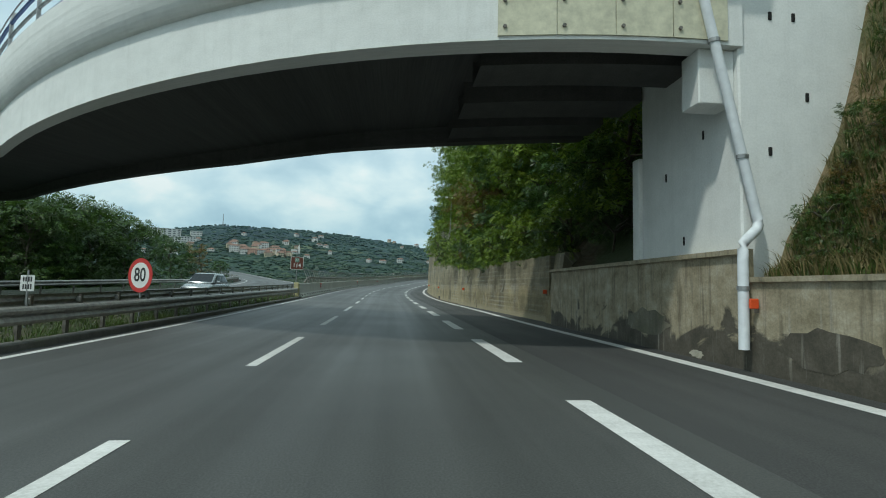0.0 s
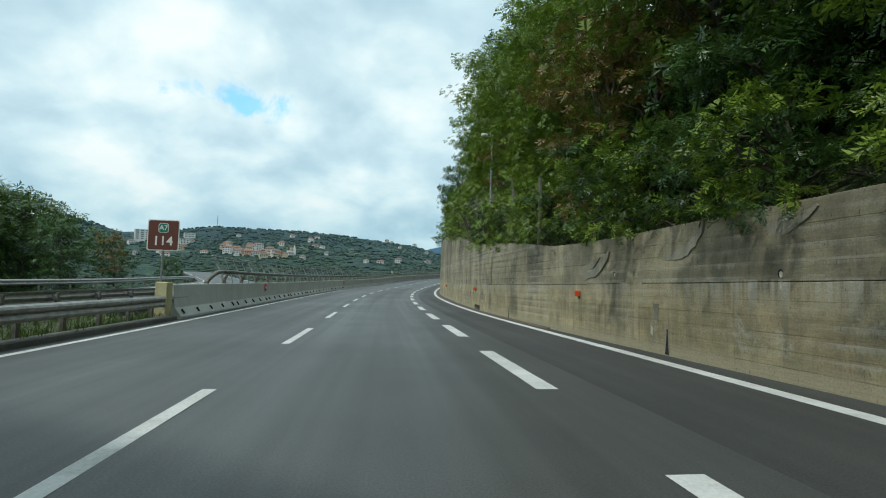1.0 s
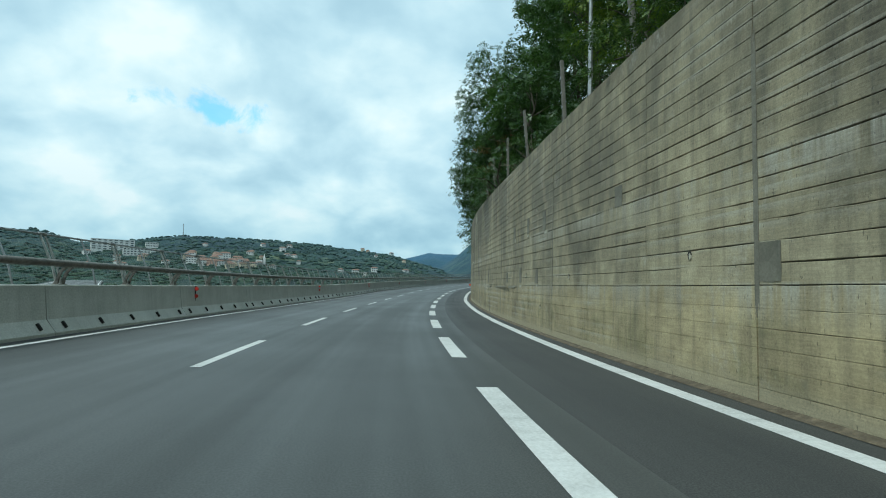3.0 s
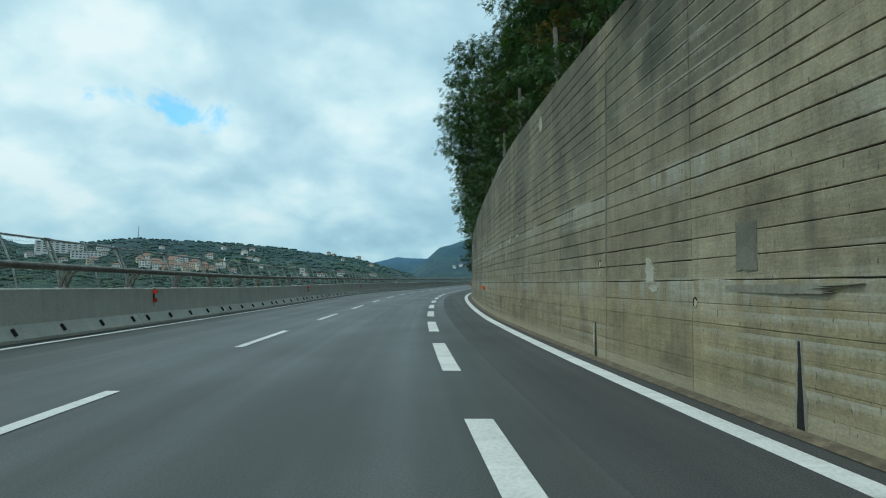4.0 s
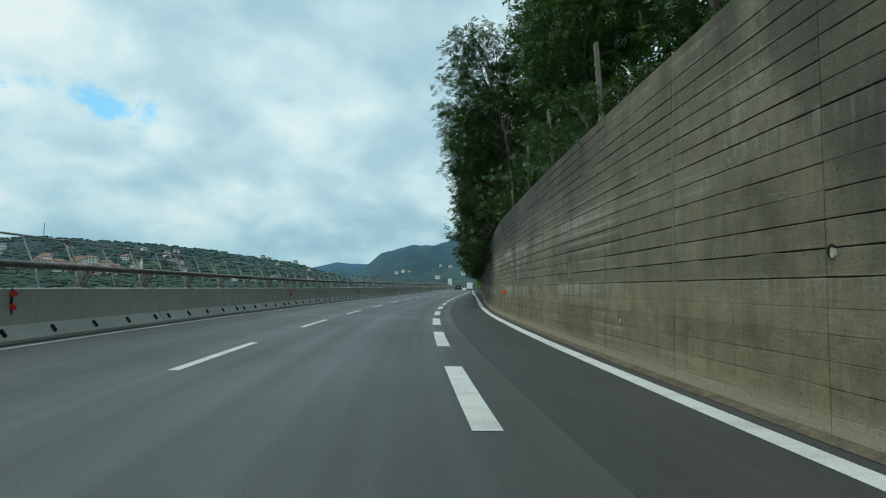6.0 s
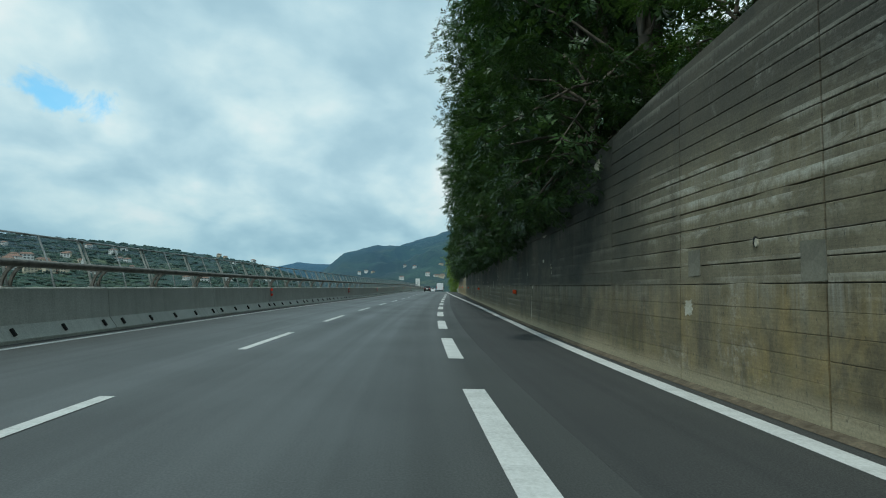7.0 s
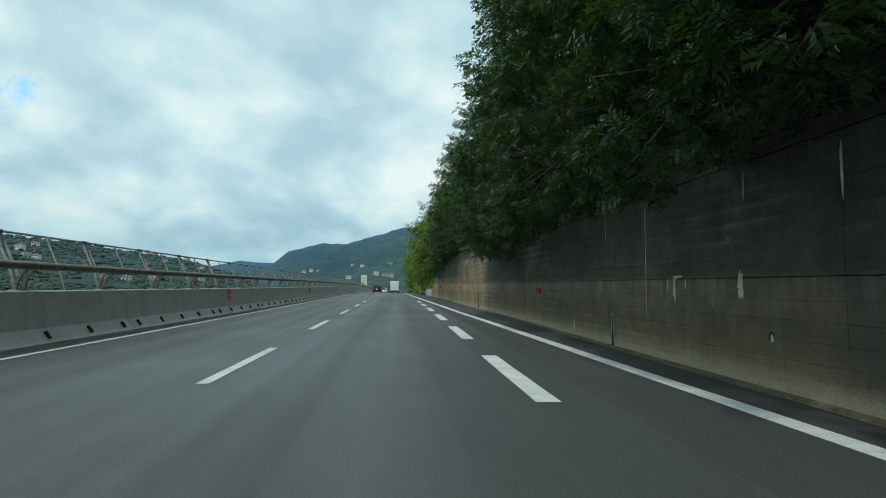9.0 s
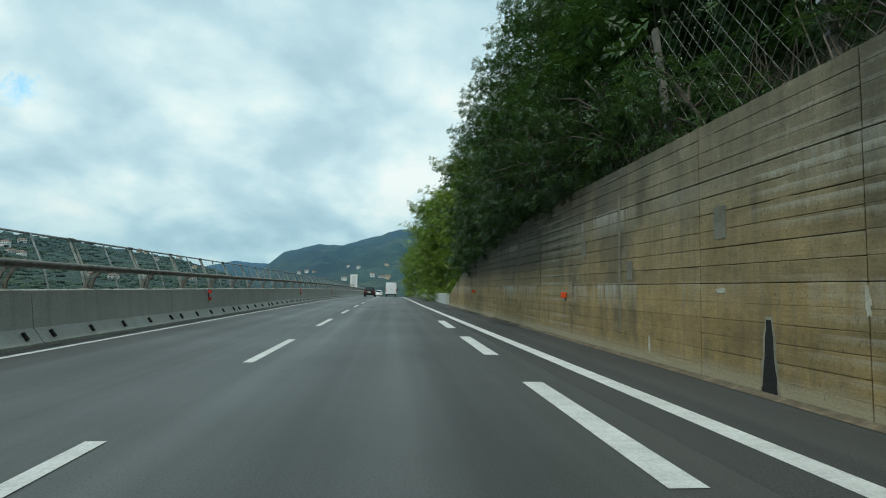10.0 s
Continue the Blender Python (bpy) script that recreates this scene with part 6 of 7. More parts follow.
# culvert mouth at the wall's foot, a flat shade-dark sheet; tall slot further on
wall_piece("culvert_mouth", 46.9, 0.14, 1.5, 0.3, MAT["dark"], 0.012, 0.12, 7)
for s_, w_, h_, z_ in ((46.9, 1.3, 0.12, 0.05), (47.1, 0.8, 0.1, 0.12)):
    wall_piece("earth_fill", s_, z_, w_, h_, dirt_mat(), 0.03, 0.25, 77)
def drain_slot(s, w, h, seed):
    """A broken slot at the wall's foot, narrow at its head, with a lime rim."""
    r = random.Random(seed)
    for nm, mat, grow, out in (("lime_edge", MAT["scrape"], 0.035, 0.008), ("drain_opening", MAT["dark"], 0.0, 0.0105)):
        side = []
        for k in range(9):
            f = k / 8
            side.append((w * (0.5 - 0.36 * f ** 0.8) + grow * (0.4 + 0.8 * r.random()), 0.02 + (h + grow) * f))
        ring = [(a + r.uniform(-0.008, 0.008), b) for a, b in side] + [(-a * r.uniform(0.75, 1.0), b) for a, b in side[::-1]]
        bm = bmesh.new()
        f0 = bm.faces.new([bm.verts.new((-out, a, b)) for a, b in ring])
        g = bmesh.ops.extrude_face_region(bm, geom=[f0])
        bmesh.ops.translate(bm, vec=(out + 0.02, 0, 0), verts=[v for v in g["geom"] if isinstance(v, bmesh.types.BMVert)])
        part(nm, bm, mat, wall_right).matrix_world = stand(s, wall_face(s), 0)


for k, (s, w, h) in enumerate(((208.75, 0.3, 0.85), (192.3, 0.12, 0.6), (30.0, 0.12, 0.45), (90.2, 0.12, 0.6), (85.55, 0.09, 0.75), (40.6, 0.12, 0.55), (53.6, 0.1, 0.6))):
    drain_slot(s, w, h, k + 9)
# mortar strips over some casting joints
_j = random.Random(12)
s, k = WALL0, 0
while s < WALL1 - 4:
    if k % 3 == 1 and (38 < s < 140 or s > 206):
        h = wall_top(s) * _j.uniform(0.55, 0.95)
        wall_piece("joint_strip", s, h / 2 + _j.uniform(0, wall_top(s) - h) * 0.8, _j.uniform(0.05, 0.11), h, MAT["strip"], 0.0005, 0.3, k + 300)
    s += 2.56
    k += 1
# pale strip where the shuttering leaked
for s, z, w, h in ((83.6, 1.22, 9.6, 0.1), (80.2, 1.23, 3.2, 0.13), (86.5, 1.2, 4.0, 0.12)):
    wall_piece("lime_strip", s, z, w, h, MAT["scrape"], 0.001, 0.5, int(s))
toe = sweep("dirt_strip", [(-3.935, 0.02), (-3.86, 0.005), (-3.935, 0.003)], BAR0, 330, MAT["asphalt_dark"])
tagged(toe, "narrow strip of dirt along the barrier's toe", "dirt", kind="stuff")
lip = sweep("dirt_strip", [(-0.015, 0.045), (-0.14, 0.006), (-0.015, 0.004)], 36, WALL1, dirt_mat(), shift=wall_face)
tagged(lip, "thin strip of dirt and leaves along the wall's foot", "dirt", kind="stuff")

# ---- posts, nets and lamps above the wall ----
def crest_post():
    ob = empty("crest_post", stand(38.2, 7.0, 2.2), "leaning steel-and-concrete post of a rockfall fence", "post", "rockfall fence posts on the wall")
    bm = bmesh.new()
    box(bm, -0.05, 0.05, -0.06, 0.06, -0.4, 2.75, 0.01)
    part("shaft", bm, MAT["post"], ob)
    for z in np.arange(0.2, 2.6, 0.48):
        bm = bmesh.new()
        box(bm, -0.075, -0.052, -0.04, 0.04, z, z + 0.05)
        part("clip", bm, MAT["steel"], ob)
    return ob


post0 = crest_post()
stops = [42.5 + 4.76 * k for k in range(23)] + [208.4, 212.0, 216.0, 220.4, 224.6, 228.7]
for k, s in enumerate(stops):
    d = 0.75
    copy_thing(post0, stand(s, wall_face(s) + d, bank_height(s, wall_face(s) + d)) @ pose(0, 0, 0, -9 - 2 * (k % 3), -2 + 2 * (k % 2), 0))


def rock_net(s0, s1):
    """Diagonal strands of a wire net between the posts."""
    verts, faces = [], []

    def strand(p, q_, w=0.0035 if s0 < 100 else 0.005):
        d = (q_ - p).normalized()
        n = d.cross(Vector((0, 0, 1))).normalized() * w
        v = Vector((0, 0, w))
        k = len(verts)
        verts.extend((p + v, p - v, q_ - v, q_ + v, p + n, p - n, q_ - n, q_ + n))
        faces.extend(((k, k + 1, k + 2, k + 3), (k + 4, k + 5, k + 6, k + 7)))

    for s in np.arange(s0, s1, 0.3):
        for sl in (-1, 1):
            pts = [at(s + sl * h * 0.75, wall_face(s) + 0.72, bank_height(s, wall_face(s) + 0.75) + h) for h in (0.05, 1.4, 2.8)]
            strand(pts[0], pts[1])
            strand(pts[1], pts[2])
    return tagged(mesh_part("rock_net", verts, faces, MAT["fence_steel"]), "thin diagonal wire netting between the rockfall posts", "wire net", kind="stuff")


rock_net(206.5, 222)
rock_net(45, 58)


def dry_brush(seed):
    r = random.Random(seed)
    bm = bmesh.new()
    for _ in range(34):
        a, el = r.uniform(0, 6.28), r.uniform(0.25, 1.45)
        L = r.uniform(0.6, 1.7)
        d = Vector((math.cos(a) * math.cos(el), math.sin(a) * math.cos(el), math.sin(el)))
        b = Vector((r.uniform(-0.5, 0.5), r.uniform(-0.5, 0.5), -0.1))
        m = b + d * L * 0.55 + Vector((r.uniform(-0.1, 0.1), r.uniform(-0.1, 0.1), 0.1))
        e = b + d * L + Vector((r.uniform(-0.25, 0.25), r.uniform(-0.25, 0.25), -0.15 * r.random()))
        tube(bm, [b, m, e], [0.012, 0.008, 0.003], 3, False)
    ob = part("dry_brush", bm, MAT["twig"])
    return tagged(ob, "tangle of bare dry twigs on the wall's crest", "dry brush", "dry brush on the wall's crest", "stuff")


brushes = [dry_brush(1), dry_brush(2)]
_b = random.Random(6)
for k, s in enumerate([36.5, 38.0, 39.6, 41.0, 42.8, 44.2, 46.0, 48.5, 51, 53.5, 56, 60, 66, 72, 80, 90, 100, 206, 208.5, 210.5, 212.5, 214, 217, 220, 116, 122]):
    d = _b.uniform(0.7, 1.6)
    m = stand(s, wall_face(s) + d, bank_height(s, wall_face(s) + d), _b.uniform(0, 360))
    if k < 2:
        brushes[k].matrix_world = m
    else:
        copy_thing(brushes[k % 2], m)


def street_lamp(s, q, top):
    ob = empty("street_lamp", stand(s, q, 0), "slim grey street lamp with a flat white head", "street lamp", "street lamps above the wall")
    base = bank_height(s, q) - 0.3
    bm = bmesh.new()
    tube(bm, [(0, 0, base), (0, 0, top - 0.1)], [0.075, 0.045], 8)
    part("pole", bm, MAT["steel"], ob)
    bm = bmesh.new()
    box(bm, -0.62, 0.1, -0.13, 0.13, top - 0.08, top + 0.06, 0.03)
    part("head", bm, MAT["sign_white"], ob)
    return ob


street_lamp(49.2, 7.5, 9.6)
street_lamp(74.5, 7.5, 9.3)
# low white parapet past the end of the wall
tail = sweep("parapet_right", [(6.3, -0.3), (6.3, 0.78), (6.34, 0.82), (6.56, 0.82), (6.6, 0.78), (6.6, -0.3)], 243, 330, MAT["barrier"])
tagged(tail, "low pale concrete parapet past the wall", "barrier", kind="structure")


# ---- vehicles ----
def loft(bm, stations):
    """Rings of (y, half width at foot, at waist, at top, z foot, z waist, z top), bridged into a closed hull with rounded corners."""
    rings = []
    for y, w0, w1, w2, z0, z1, z2 in stations:
        half = [(w0 * 0.82, z0), (w0, z0 + 0.08), (w1, (z0 + z1) / 2), (w1, z1), (w2, z2 - 0.06), (w2 * 0.9, z2)]
        ring = [(x, z) for x, z in half] + [(-x, z) for x, z in half[::-1]]
        rings.append([bm.verts.new((x, y, z)) for x, z in ring])
    n = len(rings[0])
    for r0, r1 in zip(rings, rings[1:]):
        for k in range(n):
            bm.faces.new((r0[k], r0[(k + 1) % n], r1[(k + 1) % n], r1[k]))
    bm.faces.new(rings[0])
    bm.faces.new(rings[-1][::-1])


def quad(bm, pts, thick=0.012, away=(0, 0, 0)):
    c = sum((Vector(p) for p in pts), Vector()) / len(pts)
    v0 = [bm.verts.new(p) for p in pts]
    v1 = [bm.verts.new(Vector(p) + Vector(away) * thick) for p in pts]
    bm.faces.new(v0)
    bm.faces.new(v1[::-1])
    for i in range(len(pts)):
        bm.faces.new((v0[i], v1[i], v1[(i + 1) % len(pts)], v0[(i + 1) % len(pts)]))


def wheel(parent, x, y, r):
    sg = 1 if x > 0 else -1
    bm = bmesh.new()
    tube(bm, [(x - sg * 0.2, y, r), (x - sg * 0.17, y, r), (x - sg * 0.03, y, r), (x, y, r)], [r - 0.04, r, r, r - 0.04], 20)
    w = part("wheel", bm, MAT["rubber"], parent, "black tyre", smooth=False)
    bm = bmesh.new()
    tube(bm, [(x - sg * 0.02, y, r), (x + sg * 0.012, y, r)], [r * 0.66, r * 0.6], 16)
    part("rim", bm, MAT["chrome"], w, "alloy rim")


def car(m, label, paint, length, width, height, wheel_r, boxy):
    """A passenger car or sport utility, nose towards +y."""
    ob = empty("car", m, label, "car", "vehicles on the motorway")
    L, w = length / 2, width / 2
    belt = height * 0.58
    bm = bmesh.new()
    loft(bm, [(-L, w * 0.86, w * 0.9, w * 0.84, 0.42, belt * 0.75, belt * 0.94), (-L + 0.12, w * 0.95, w * 0.98, w * 0.92, 0.28, belt * 0.8, belt), (-L * 0.5, w, w, w * 0.95, 0.22, belt * 0.8, belt + 0.01),
              (L * 0.3, w, w, w * 0.95, 0.22, belt * 0.8, belt), (L * 0.72, w * 0.97, w * 0.97, w * 0.86, 0.24, belt * 0.72, belt * 0.9), (L - 0.12, w * 0.9, w * 0.9, w * 0.76, 0.28, belt * 0.62, belt * 0.78), (L, w * 0.78, w * 0.78, w * 0.68, 0.36, belt * 0.55, belt * 0.66)])
    body = part("body", bm, paint, ob, smooth=True)
    mod_r = -L + (0.12 if boxy else 0.3)
    bm = bmesh.new()
    loft(bm, [(-L + 0.1, w * 0.86, w * 0.88, w * 0.8, belt - 0.05, belt + 0.02, belt + 0.06), (-L + 0.42, w * 0.88, w * 0.87, w * 0.76, belt - 0.05, belt + 0.15, height - (0.12 if boxy else 0.24)), (mod_r + 0.5, w * 0.9, w * 0.86, w * 0.74, belt - 0.05, belt + 0.2, height - 0.04), (-L * 0.2, w * 0.92, w * 0.88, w * 0.76, belt - 0.05, belt + 0.2, height),
              (L * 0.12, w * 0.92, w * 0.88, w * 0.74, belt - 0.05, belt + 0.2, height - 0.045), (L * 0.32, w * 0.91, w * 0.87, w * 0.77, belt - 0.06, belt + 0.1, height - 0.27), (L * 0.54, w * 0.9, w * 0.86, w * 0.8, belt - 0.06, belt - 0.01, belt + 0.03)])
    part("cabin", bm, paint, ob, smooth=True)
    # glass, set on the cabin
    bm = bmesh.new()
    quad(bm, [(-w * 0.74, -L + 0.13, belt + 0.1), (w * 0.74, -L + 0.13, belt + 0.1), (w * 0.64, mod_r + 0.27, height - 0.12), (-w * 0.64, mod_r + 0.27, height - 0.12)], 0.02, (0, -1, 0.3))
    part("rear_window", bm, MAT["car_glass"], ob)
    bm = bmesh.new()
    quad(bm, [(-w * 0.74, L * 0.5, belt + 0.05), (w * 0.74, L * 0.5, belt + 0.05), (w * 0.66, L * 0.16, height - 0.07), (-w * 0.66, L * 0.16, height - 0.07)], 0.03, (0, 1, 0.6))
    part("windscreen", bm, MAT["car_glass"], ob)
    for sg in (-1, 1):
        for y0, y1, t0, t1 in ((-L * 0.68, -L * 0.2, -L * 0.6, -L * 0.2), (-L * 0.15, L * 0.36, -L * 0.15, L * 0.14)):
            bm = bmesh.new()
            quad(bm, [(sg * w * 0.915, y0, belt + 0.05), (sg * w * 0.915, y1, belt + 0.05), (sg * w * 0.78, t1, height - 0.12), (sg * w * 0.78, t0, height - 0.12)], 0.012, (sg, 0, 0.2))
            part("side_window", bm, MAT["car_glass"], ob)
        for y in (-L * 0.62, L * 0.64):
            wheel(ob, sg * w * 0.99, y, wheel_r)
        bm = bmesh.new()
        box(bm, min(sg * w * 0.62, sg * w * 0.9), max(sg * w * 0.62, sg * w * 0.9), -L - 0.012, -L + 0.15, belt * 0.74, belt * 0.92, 0.02)
        part("tail_lamp", bm, MAT["lamp_red"], ob, "red tail lamp")
        bm = bmesh.new()
        box(bm, min(sg * w * 0.5, sg * w * 0.82), max(sg * w * 0.5, sg * w * 0.82), L - 0.28, L - 0.05, belt * 0.6, belt * 0.74, 0.02)
        part("headlight", bm, MAT["lamp_clear"], ob, "clear headlight")
        bm = bmesh.new()
        box(bm, min(sg * w * 0.98, sg * w * 1.16), max(sg * w * 0.98, sg * w * 1.16), L * 0.3, L * 0.4, belt, belt + 0.14, 0.03)
        part("mirror", bm, paint, ob)
    bm = bmesh.new()
    box(bm, -w * 0.9, w * 0.9, -L - 0.05, -L + 0.2, 0.3, 0.55, 0.04)
    part("rear_bumper", bm, MAT["rubber"] if boxy else paint, ob)
    bm = bmesh.new()
    box(bm, -0.26, 0.26, -L - 0.062, -L - 0.05, 0.42 if not boxy else 0.68, 0.53 if not boxy else 0.79)
    part("number_plate", bm, MAT["sign_white"], ob, "plain white plate")
    bm = bmesh.new()
    box(bm, -w * 0.55, w * 0.55, L - 0.06, L + 0.01, 0.34, 0.5, 0.02)
    part("grille", bm, MAT["rubber"], ob)
    return ob


def van(m):
    ob = empty("van", m, "tall white panel van seen from behind", "van", "vehicles on the motorway")
    w, h = 1.0, 2.55
    bm = bmesh.new()
    loft(bm, [(-2.9, w * 0.96, w * 0.98, w * 0.9, 0.42, 1.6, h - 0.05), (-2.8, w, w, w * 0.93, 0.35, 1.6, h), (1.0, w, w, w * 0.93, 0.3, 1.6, h), (1.5, w, w, w * 0.9, 0.3, 1.5, h - 0.12), (2.1, w * 0.98, w * 0.98, w * 0.85, 0.3, 1.15, 1.4), (2.8, w * 0.9, w * 0.9, w * 0.8, 0.32, 0.9, 1.08)])
    part("body", bm, MAT["car_white"], ob)
    for x0, x1 in ((-0.86, -0.012), (0.012, 0.86)):
        bm = bmesh.new()
        box(bm, x0, x1, -2.935, -2.9, 0.55, 2.4, 0.02)
        d = part("rear_door", bm, MAT["car_white"], ob)
        bm = bmesh.new()
        xm = -0.06 if x0 < 0 else 0.06
        box(bm, xm - 0.025, xm + 0.025, -2.97, -2.935, 1.2, 1.35, 0.005)
        part("handle", bm, MAT["rubber"], d, "black handle")
    for sg in (-1, 1):
        bm = bmesh.new()
        box(bm, sg * 0.93 - 0.05, sg * 0.93 + 0.05, -2.94, -2.8, 0.9, 1.5, 0.015)
        part("tail_lamp", bm, MAT["lamp_red"], ob, "red tail lamp")
        for y in (-1.8, 1.9):
            wheel(ob, sg * 0.98, y, 0.35)
        bm = bmesh.new()
        box(bm, min(sg * 1.0, sg * 1.22), max(sg * 1.0, sg * 1.22), 1.6, 1.72, 1.25, 1.6, 0.03)
        part("mirror", bm, MAT["rubber"], ob)
    bm = bmesh.new()
    box(bm, -0.95, 0.95, -3.0, -2.85, 0.34, 0.52, 0.02)
    part("rear_bumper", bm, MAT["rubber"], ob)
    bm = bmesh.new()
    quad(bm, [(-0.84, 2.08, 1.42), (0.84, 2.08, 1.42), (0.82, 1.56, 2.3), (-0.82, 1.56, 2.3)], 0.03, (0, 1, 0.5))
    part("windscreen", bm, MAT["car_glass"], ob)
    return ob


van(stand(300, 1.75, 0.0))
car(stand(292, -1.75, 0.0), "black sport utility car driving ahead", MAT["car_black"], 4.5, 1.85, 1.65, 0.36, True)
car(stand(330, -1.4, 0.0), "white car far ahead on the road", MAT["car_white"], 4.2, 1.78, 1.5, 0.32, False)
car(stand(34.5, -9.5, 0.01, 180), "silver-grey hatchback on the opposite carriageway", MAT["car_silver"], 4.2, 1.78, 1.45, 0.32, False)

# ---- trees across the valley side ----
def plant_at(thing, x, y, z, scale, turn):
    m = pose(x, y, z, 0, 0, turn)
    ob = copy_thing(thing, m)
    ob.scale = (scale, scale, scale)
    return ob


tree_round.matrix_world = pose(-38.0, 84, -3.0, 0, 0, 20) @ Matrix.Diagonal((0.8, 0.8, 0.8, 1))
for k, (x, y, sc) in enumerate(((-47, 78, 0.98), (-53, 74, 1.0), (-59, 79, 1.1), (-47, 69, 0.85), (-55, 64, 0.95), (-63, 68, 1.05), (-70, 76, 1.15), (-61, 57, 1.0), (-50, 90, 0.95), (-43, 75, 0.66), (-73, 65, 1.15), (-67, 88, 1.15), (-52, 57, 0.8))):
    plant_at(tree_round, x + 3.5, y, -3.6, sc * 1.08, k * 67)
for k, (x, y, sc) in enumerate(((-37, 80, 0.7), (-41, 72, 0.8), (-46, 58, 0.8), (-34, 92, 0.6), (-30, 100, 0.5), (-50, 54, 0.8))):
    plant_at(tree_low, x, y, -2.6, sc * 1.15, k * 91)
for k, (x, y, sc) in enumerate(((-23, 70, 0.75), (-25, 66, 0.7), (-26, 74, 0.6))):
    plant_at(tree_dry if k < 1 else tree_low, x, y, -1.0, sc, k * 50)
for s, q, sc in ((75, -44, 0.8), (84, -48, 0.9), (95, -60, 1.0), (110, -75, 1.0)):
    plant(tree_low, s, q, -9, sc * 1.6, s * 31)


# ---- far hillsides: woods, houses, mast ----
def place_on_hill(bearing, el, r0=450.0, r1=2600.0):
    """Where the line of sight at a bearing and height angle meets the land."""
    rr = np.arange(r0, r1, 6.0)
    x, y = rr * math.sin(radians(bearing)), rr * math.cos(radians(bearing))
    z = land_height(x, y)
    hit = np.nonzero(np.degrees(np.arctan2(z - 1.2, rr)) >= el)[0]
    k = hit[0] if len(hit) else np.argmax(z / rr)
    return Vector((x[k], y[k], z[k])), rr[k]


def far_woods():
    r = np.random.RandomState(21)
    n = 12500
    b = np.radians(r.uniform(-40, 26, n))
    d = r.uniform(480, 1560, n)
    x, y = d * np.sin(b), d * np.cos(b)
    z = land_height(x, y)
    patchy = bumps(x, y, 260, 3, 9)
    keep = (patchy < 0.55) & (np.degrees(b) < 8)
    ico = bmesh.new()
    bmesh.ops.create_icosphere(ico, subdivisions=1, radius=1.0)
    base = np.array([v.co[:] for v in ico.verts])
    tri = np.array([[v.index for v in f.verts] for f in ico.faces])
    ico.free()
    verts, faces, k = [], [], 0
    for xi, yi, zi in zip(x[keep], y[keep], z[keep]):
        sz = r.uniform(2.4, 5.6)
        v = base * (1 + r.uniform(-0.28, 0.28, (len(base), 1))) * np.array([sz, sz, sz * r.uniform(0.34, 0.62)]) + np.array([xi, yi, zi + sz * 0.1])
        verts.append(v)
        faces.append(tri + k)
        k += len(base)
    mt = Nodes("far_tree_crowns", 0.95)
    o = mt.coords((1, 1, 1), "World")
    g = mt.ramp(mt.island(), (0.1, (0.02, 0.038, 0.016)), (0.6, (0.03, 0.056, 0.02)), (0.97, (0.055, 0.078, 0.027)))
    # the same distance haze mixed into the crowns' own colour
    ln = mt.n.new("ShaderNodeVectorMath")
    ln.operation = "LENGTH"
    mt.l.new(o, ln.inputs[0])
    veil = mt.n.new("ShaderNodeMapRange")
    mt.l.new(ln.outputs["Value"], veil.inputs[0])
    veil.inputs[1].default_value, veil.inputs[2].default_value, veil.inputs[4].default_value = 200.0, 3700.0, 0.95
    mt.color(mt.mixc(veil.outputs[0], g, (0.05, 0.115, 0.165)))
    mt.bump(mt.noise(o, 0.9, 4, 0.7), 0.9, 1.0)
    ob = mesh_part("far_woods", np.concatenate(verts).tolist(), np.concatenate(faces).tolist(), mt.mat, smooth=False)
    tagged(ob, "distant mixed woodland covering the hills", "woods", kind="stuff")


far_woods()
WALLS = [plain("house_wall_" + n, c, 0.9, 0.0, 0.06, 0.6) for n, c in (("white", (0.62, 0.62, 0.6)), ("cream", (0.55, 0.48, 0.36)), ("rose", (0.5, 0.32, 0.25)), ("ochre", (0.52, 0.38, 0.2)))]
ROOF = plain("roof_tiles", (0.24, 0.15, 0.115), 0.9, 0.0, 0.2, 0.8)
PANE = plain("far_window", (0.05, 0.06, 0.07), 0.3, 0.0, 0.1)


def house(p, turn, w, d, h, wall, floors, bays, flat=False, label="small distant house with a tiled roof"):
    ob = empty("house", Matrix.Translation(p - Vector((0, 0, 2))) @ pose(0, 0, 0, 0, 0, turn), label, "house", "houses on the far hill")
    bm = bmesh.new()
    box(bm, -w / 2, w / 2, -d / 2, d / 2, -4, h + 2, 0.0)
    part("wall", bm, wall, ob)
    bm = bmesh.new()
    if flat:
        box(bm, -w / 2 - 0.4, w / 2 + 0.4, -d / 2 - 0.4, d / 2 + 0.4, h + 2, h + 2.6)
    else:
        vs = [bm.verts.new(c) for c in ((-w / 2 - 0.5, -d / 2 - 0.5, h + 2), (w / 2 + 0.5, -d / 2 - 0.5, h + 2), (w / 2 + 0.5, d / 2 + 0.5, h + 2), (-w / 2 - 0.5, d / 2 + 0.5, h + 2), (-w / 2 + d * 0.25, 0, h + 2 + d * 0.26), (w / 2 - d * 0.25, 0, h + 2 + d * 0.26))]
        for f in ((0, 1, 5, 4), (2, 3, 4, 5), (1, 2, 5), (3, 0, 4), (3, 2, 1, 0)):
            bm.faces.new([vs[i] for i in f])
    part("roof", bm, ROOF if not flat else WALLS[0], ob)
    for i in range(floors):
        for j in range(bays):
            bm = bmesh.new()
            x, z = -w / 2 + w * (j + 0.5) / bays, 2 + h * (i + 0.35) / floors
            box(bm, x - w / bays * 0.28, x + w / bays * 0.28, -d / 2 - 0.05, -d / 2 + 0.05, z, z + h / floors * 0.45)
            part("window", bm, PANE, ob)
    return ob


_h = random.Random(3)
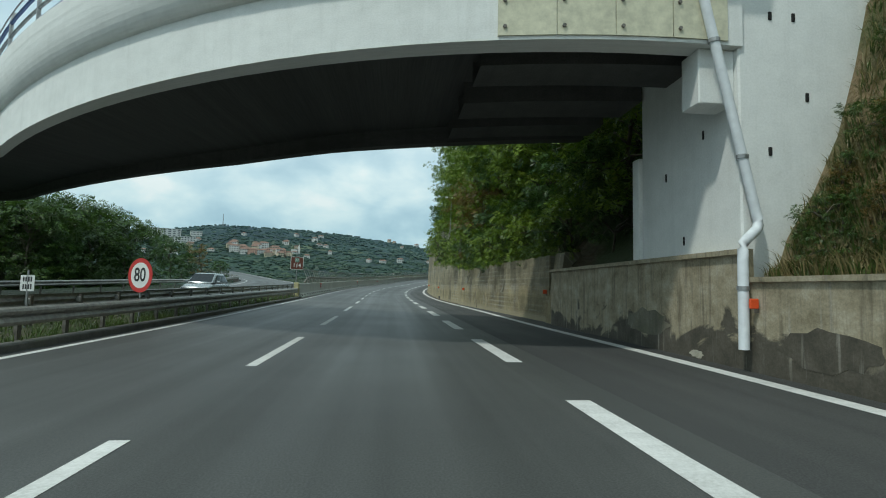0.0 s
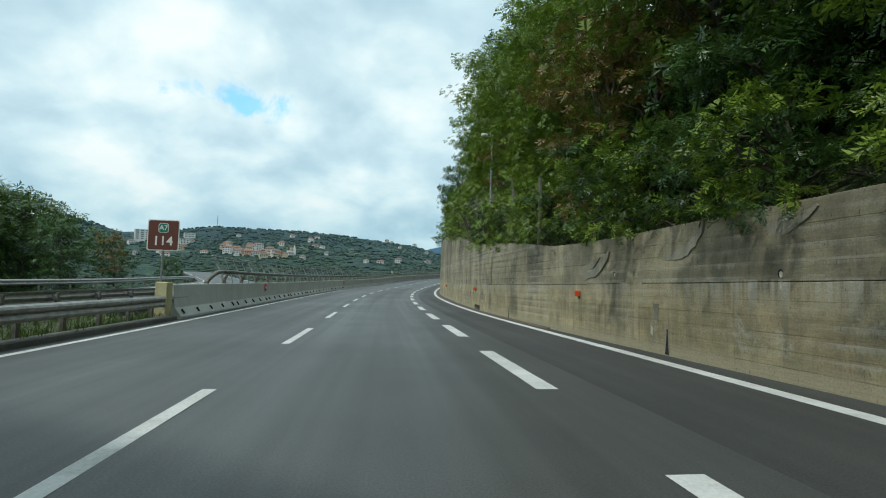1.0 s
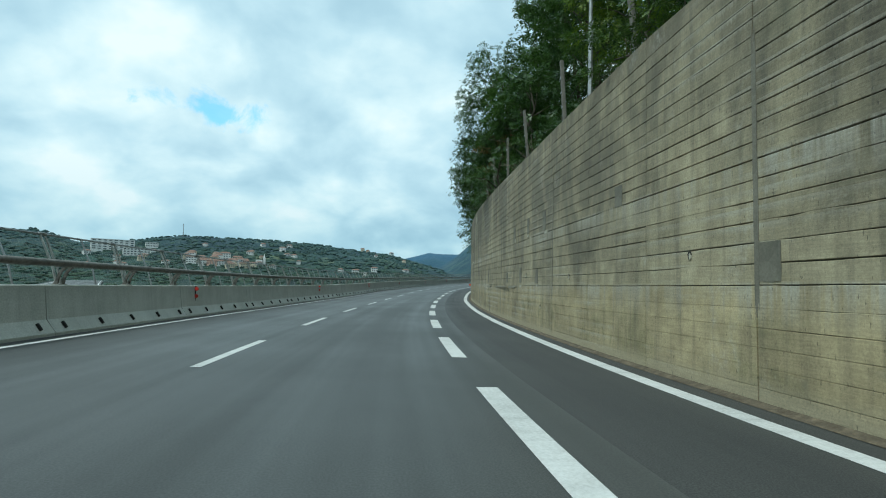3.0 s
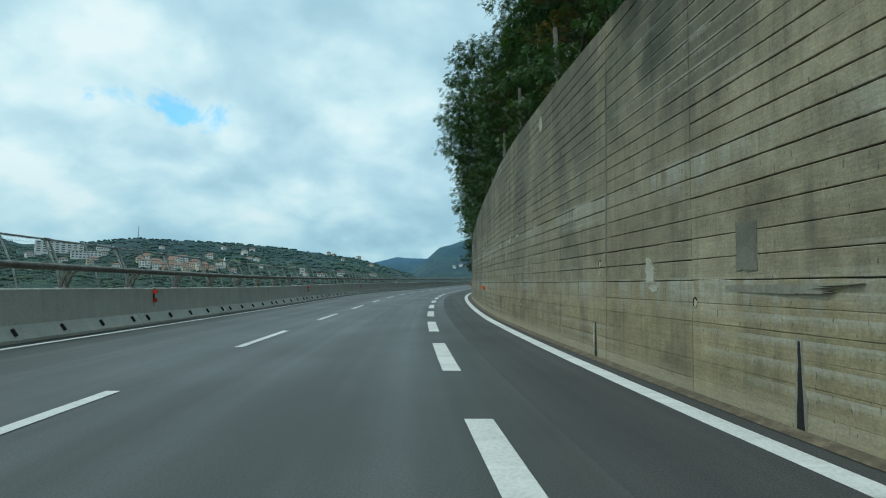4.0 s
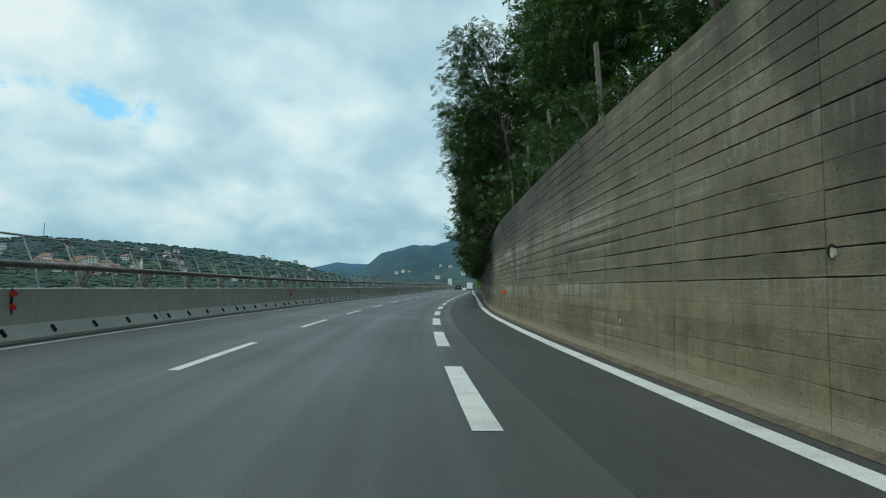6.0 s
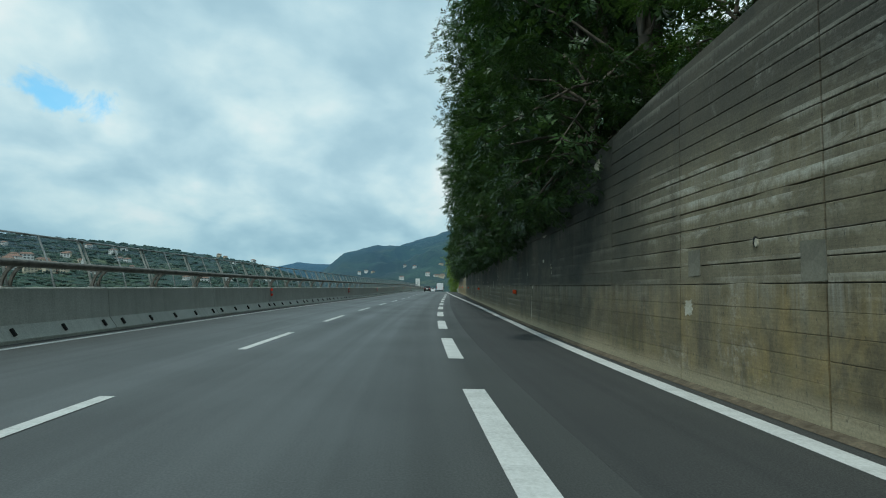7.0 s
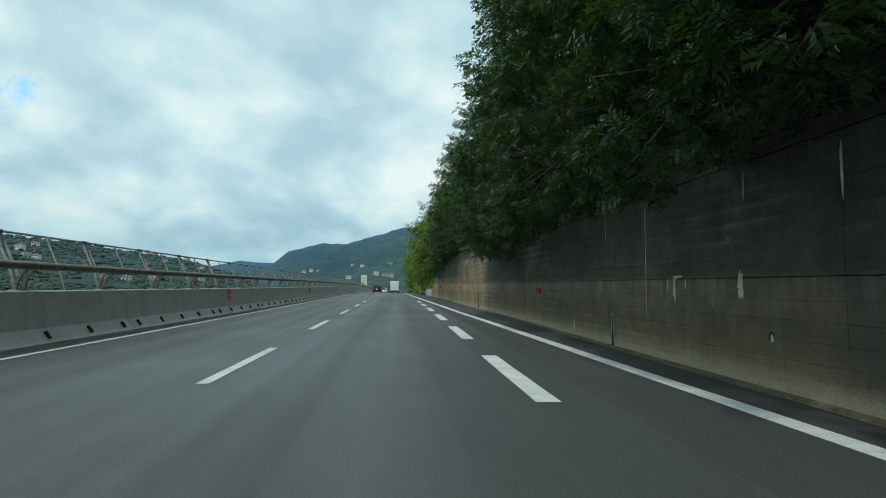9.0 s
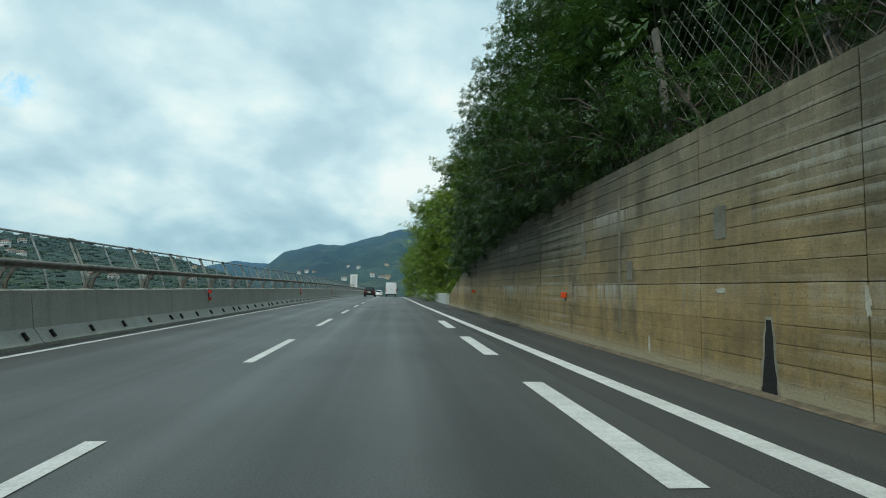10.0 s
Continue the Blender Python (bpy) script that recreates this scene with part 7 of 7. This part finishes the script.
# the long white institution on the hill, in stepped wings
for bearing, el, w, h, fl in ((-23.2, 2.5, 46, 13, 5), (-21.3, 2.1, 30, 9, 3), (-20.2, 2.9, 14, 6, 2)):
    p, r = place_on_hill(bearing, el)
    house(p, -bearing + 8, w * r / 800, 12, h * r / 800, WALLS[0], fl, 8, True, "long white institutional building with rows of windows")
# the village
for k in range(26):
    b = _h.uniform(-17.2, -11.3)
    el = 1.25 + (b + 17.2) * -0.02 + _h.uniform(0.0, 1.15) * (1 - abs(b + 15.2) / 6)
    p, r = place_on_hill(b, el)
    house(p, -b + _h.uniform(-25, 25), _h.uniform(9, 17), _h.uniform(8, 11), _h.uniform(6, 11), WALLS[_h.choice([0, 0, 1, 1, 2])], 3, 4, False, "pastel village house with a tiled roof")
for k in range(46):
    b = _h.uniform(-26, 4) if k < 34 else _h.uniform(12, 21)
    el = _h.uniform(0.9, 3.6) if b < 6 else _h.uniform(1.2, 3.6)
    p, r = place_on_hill(b, el, 450.0 if b < 6 else 1500.0)
    if r < 2590:
        house(p, -b + _h.uniform(-40, 40), _h.uniform(7, 13), _h.uniform(7, 9), _h.uniform(4, 7), WALLS[_h.choice([0, 0, 1])], 2, 3)
p, r = place_on_hill(-10.2, 1.6)
church = empty("church", Matrix.Translation(p) @ pose(0, 0, 0, 0, 0, 10), "white church with a slender pointed bell tower", "church")
bm = bmesh.new()
box(bm, -14, -3, -6, 6, -4, 8)
part("nave", bm, WALLS[0], church)
bm = bmesh.new()
box(bm, -2.2, 2.2, -2.2, 2.2, -4, 12)
part("tower", bm, WALLS[0], church)
bm = bmesh.new()
tube(bm, [(0, 0, 12), (0, 0, 19)], [2.6, 0.1], 4)
part("spire", bm, WALLS[0], church)
p, r = place_on_hill(-17.8, 4.15)
mast = empty("radio_mast", Matrix.Translation(p), "thin lattice radio mast on the hilltop", "mast")
for x, y in ((-1, -1), (1, -1), (0, 1)):
    bm = bmesh.new()
    tube(bm, [(x, y, -3), (x * 0.3, y * 0.3, r * 0.021)], 0.35, 4)
    part("leg", bm, MAT["steel"], mast)
for k in range(7):
    bm = bmesh.new()
    z = r * 0.003 * k
    f = 1 - 0.7 * k / 7
    tube(bm, [(-f, -f, z), (f, -f, z + 2), (0, f, z + 3), (-f, -f, z + 4)], 0.2, 4)
    part("brace", bm, MAT["steel"], mast)


# ---- wall bays, last ----
_rng = random.Random(8)
s = WALL0
while s < WALL1 - 1:
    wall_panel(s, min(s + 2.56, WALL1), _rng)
    s += 2.56
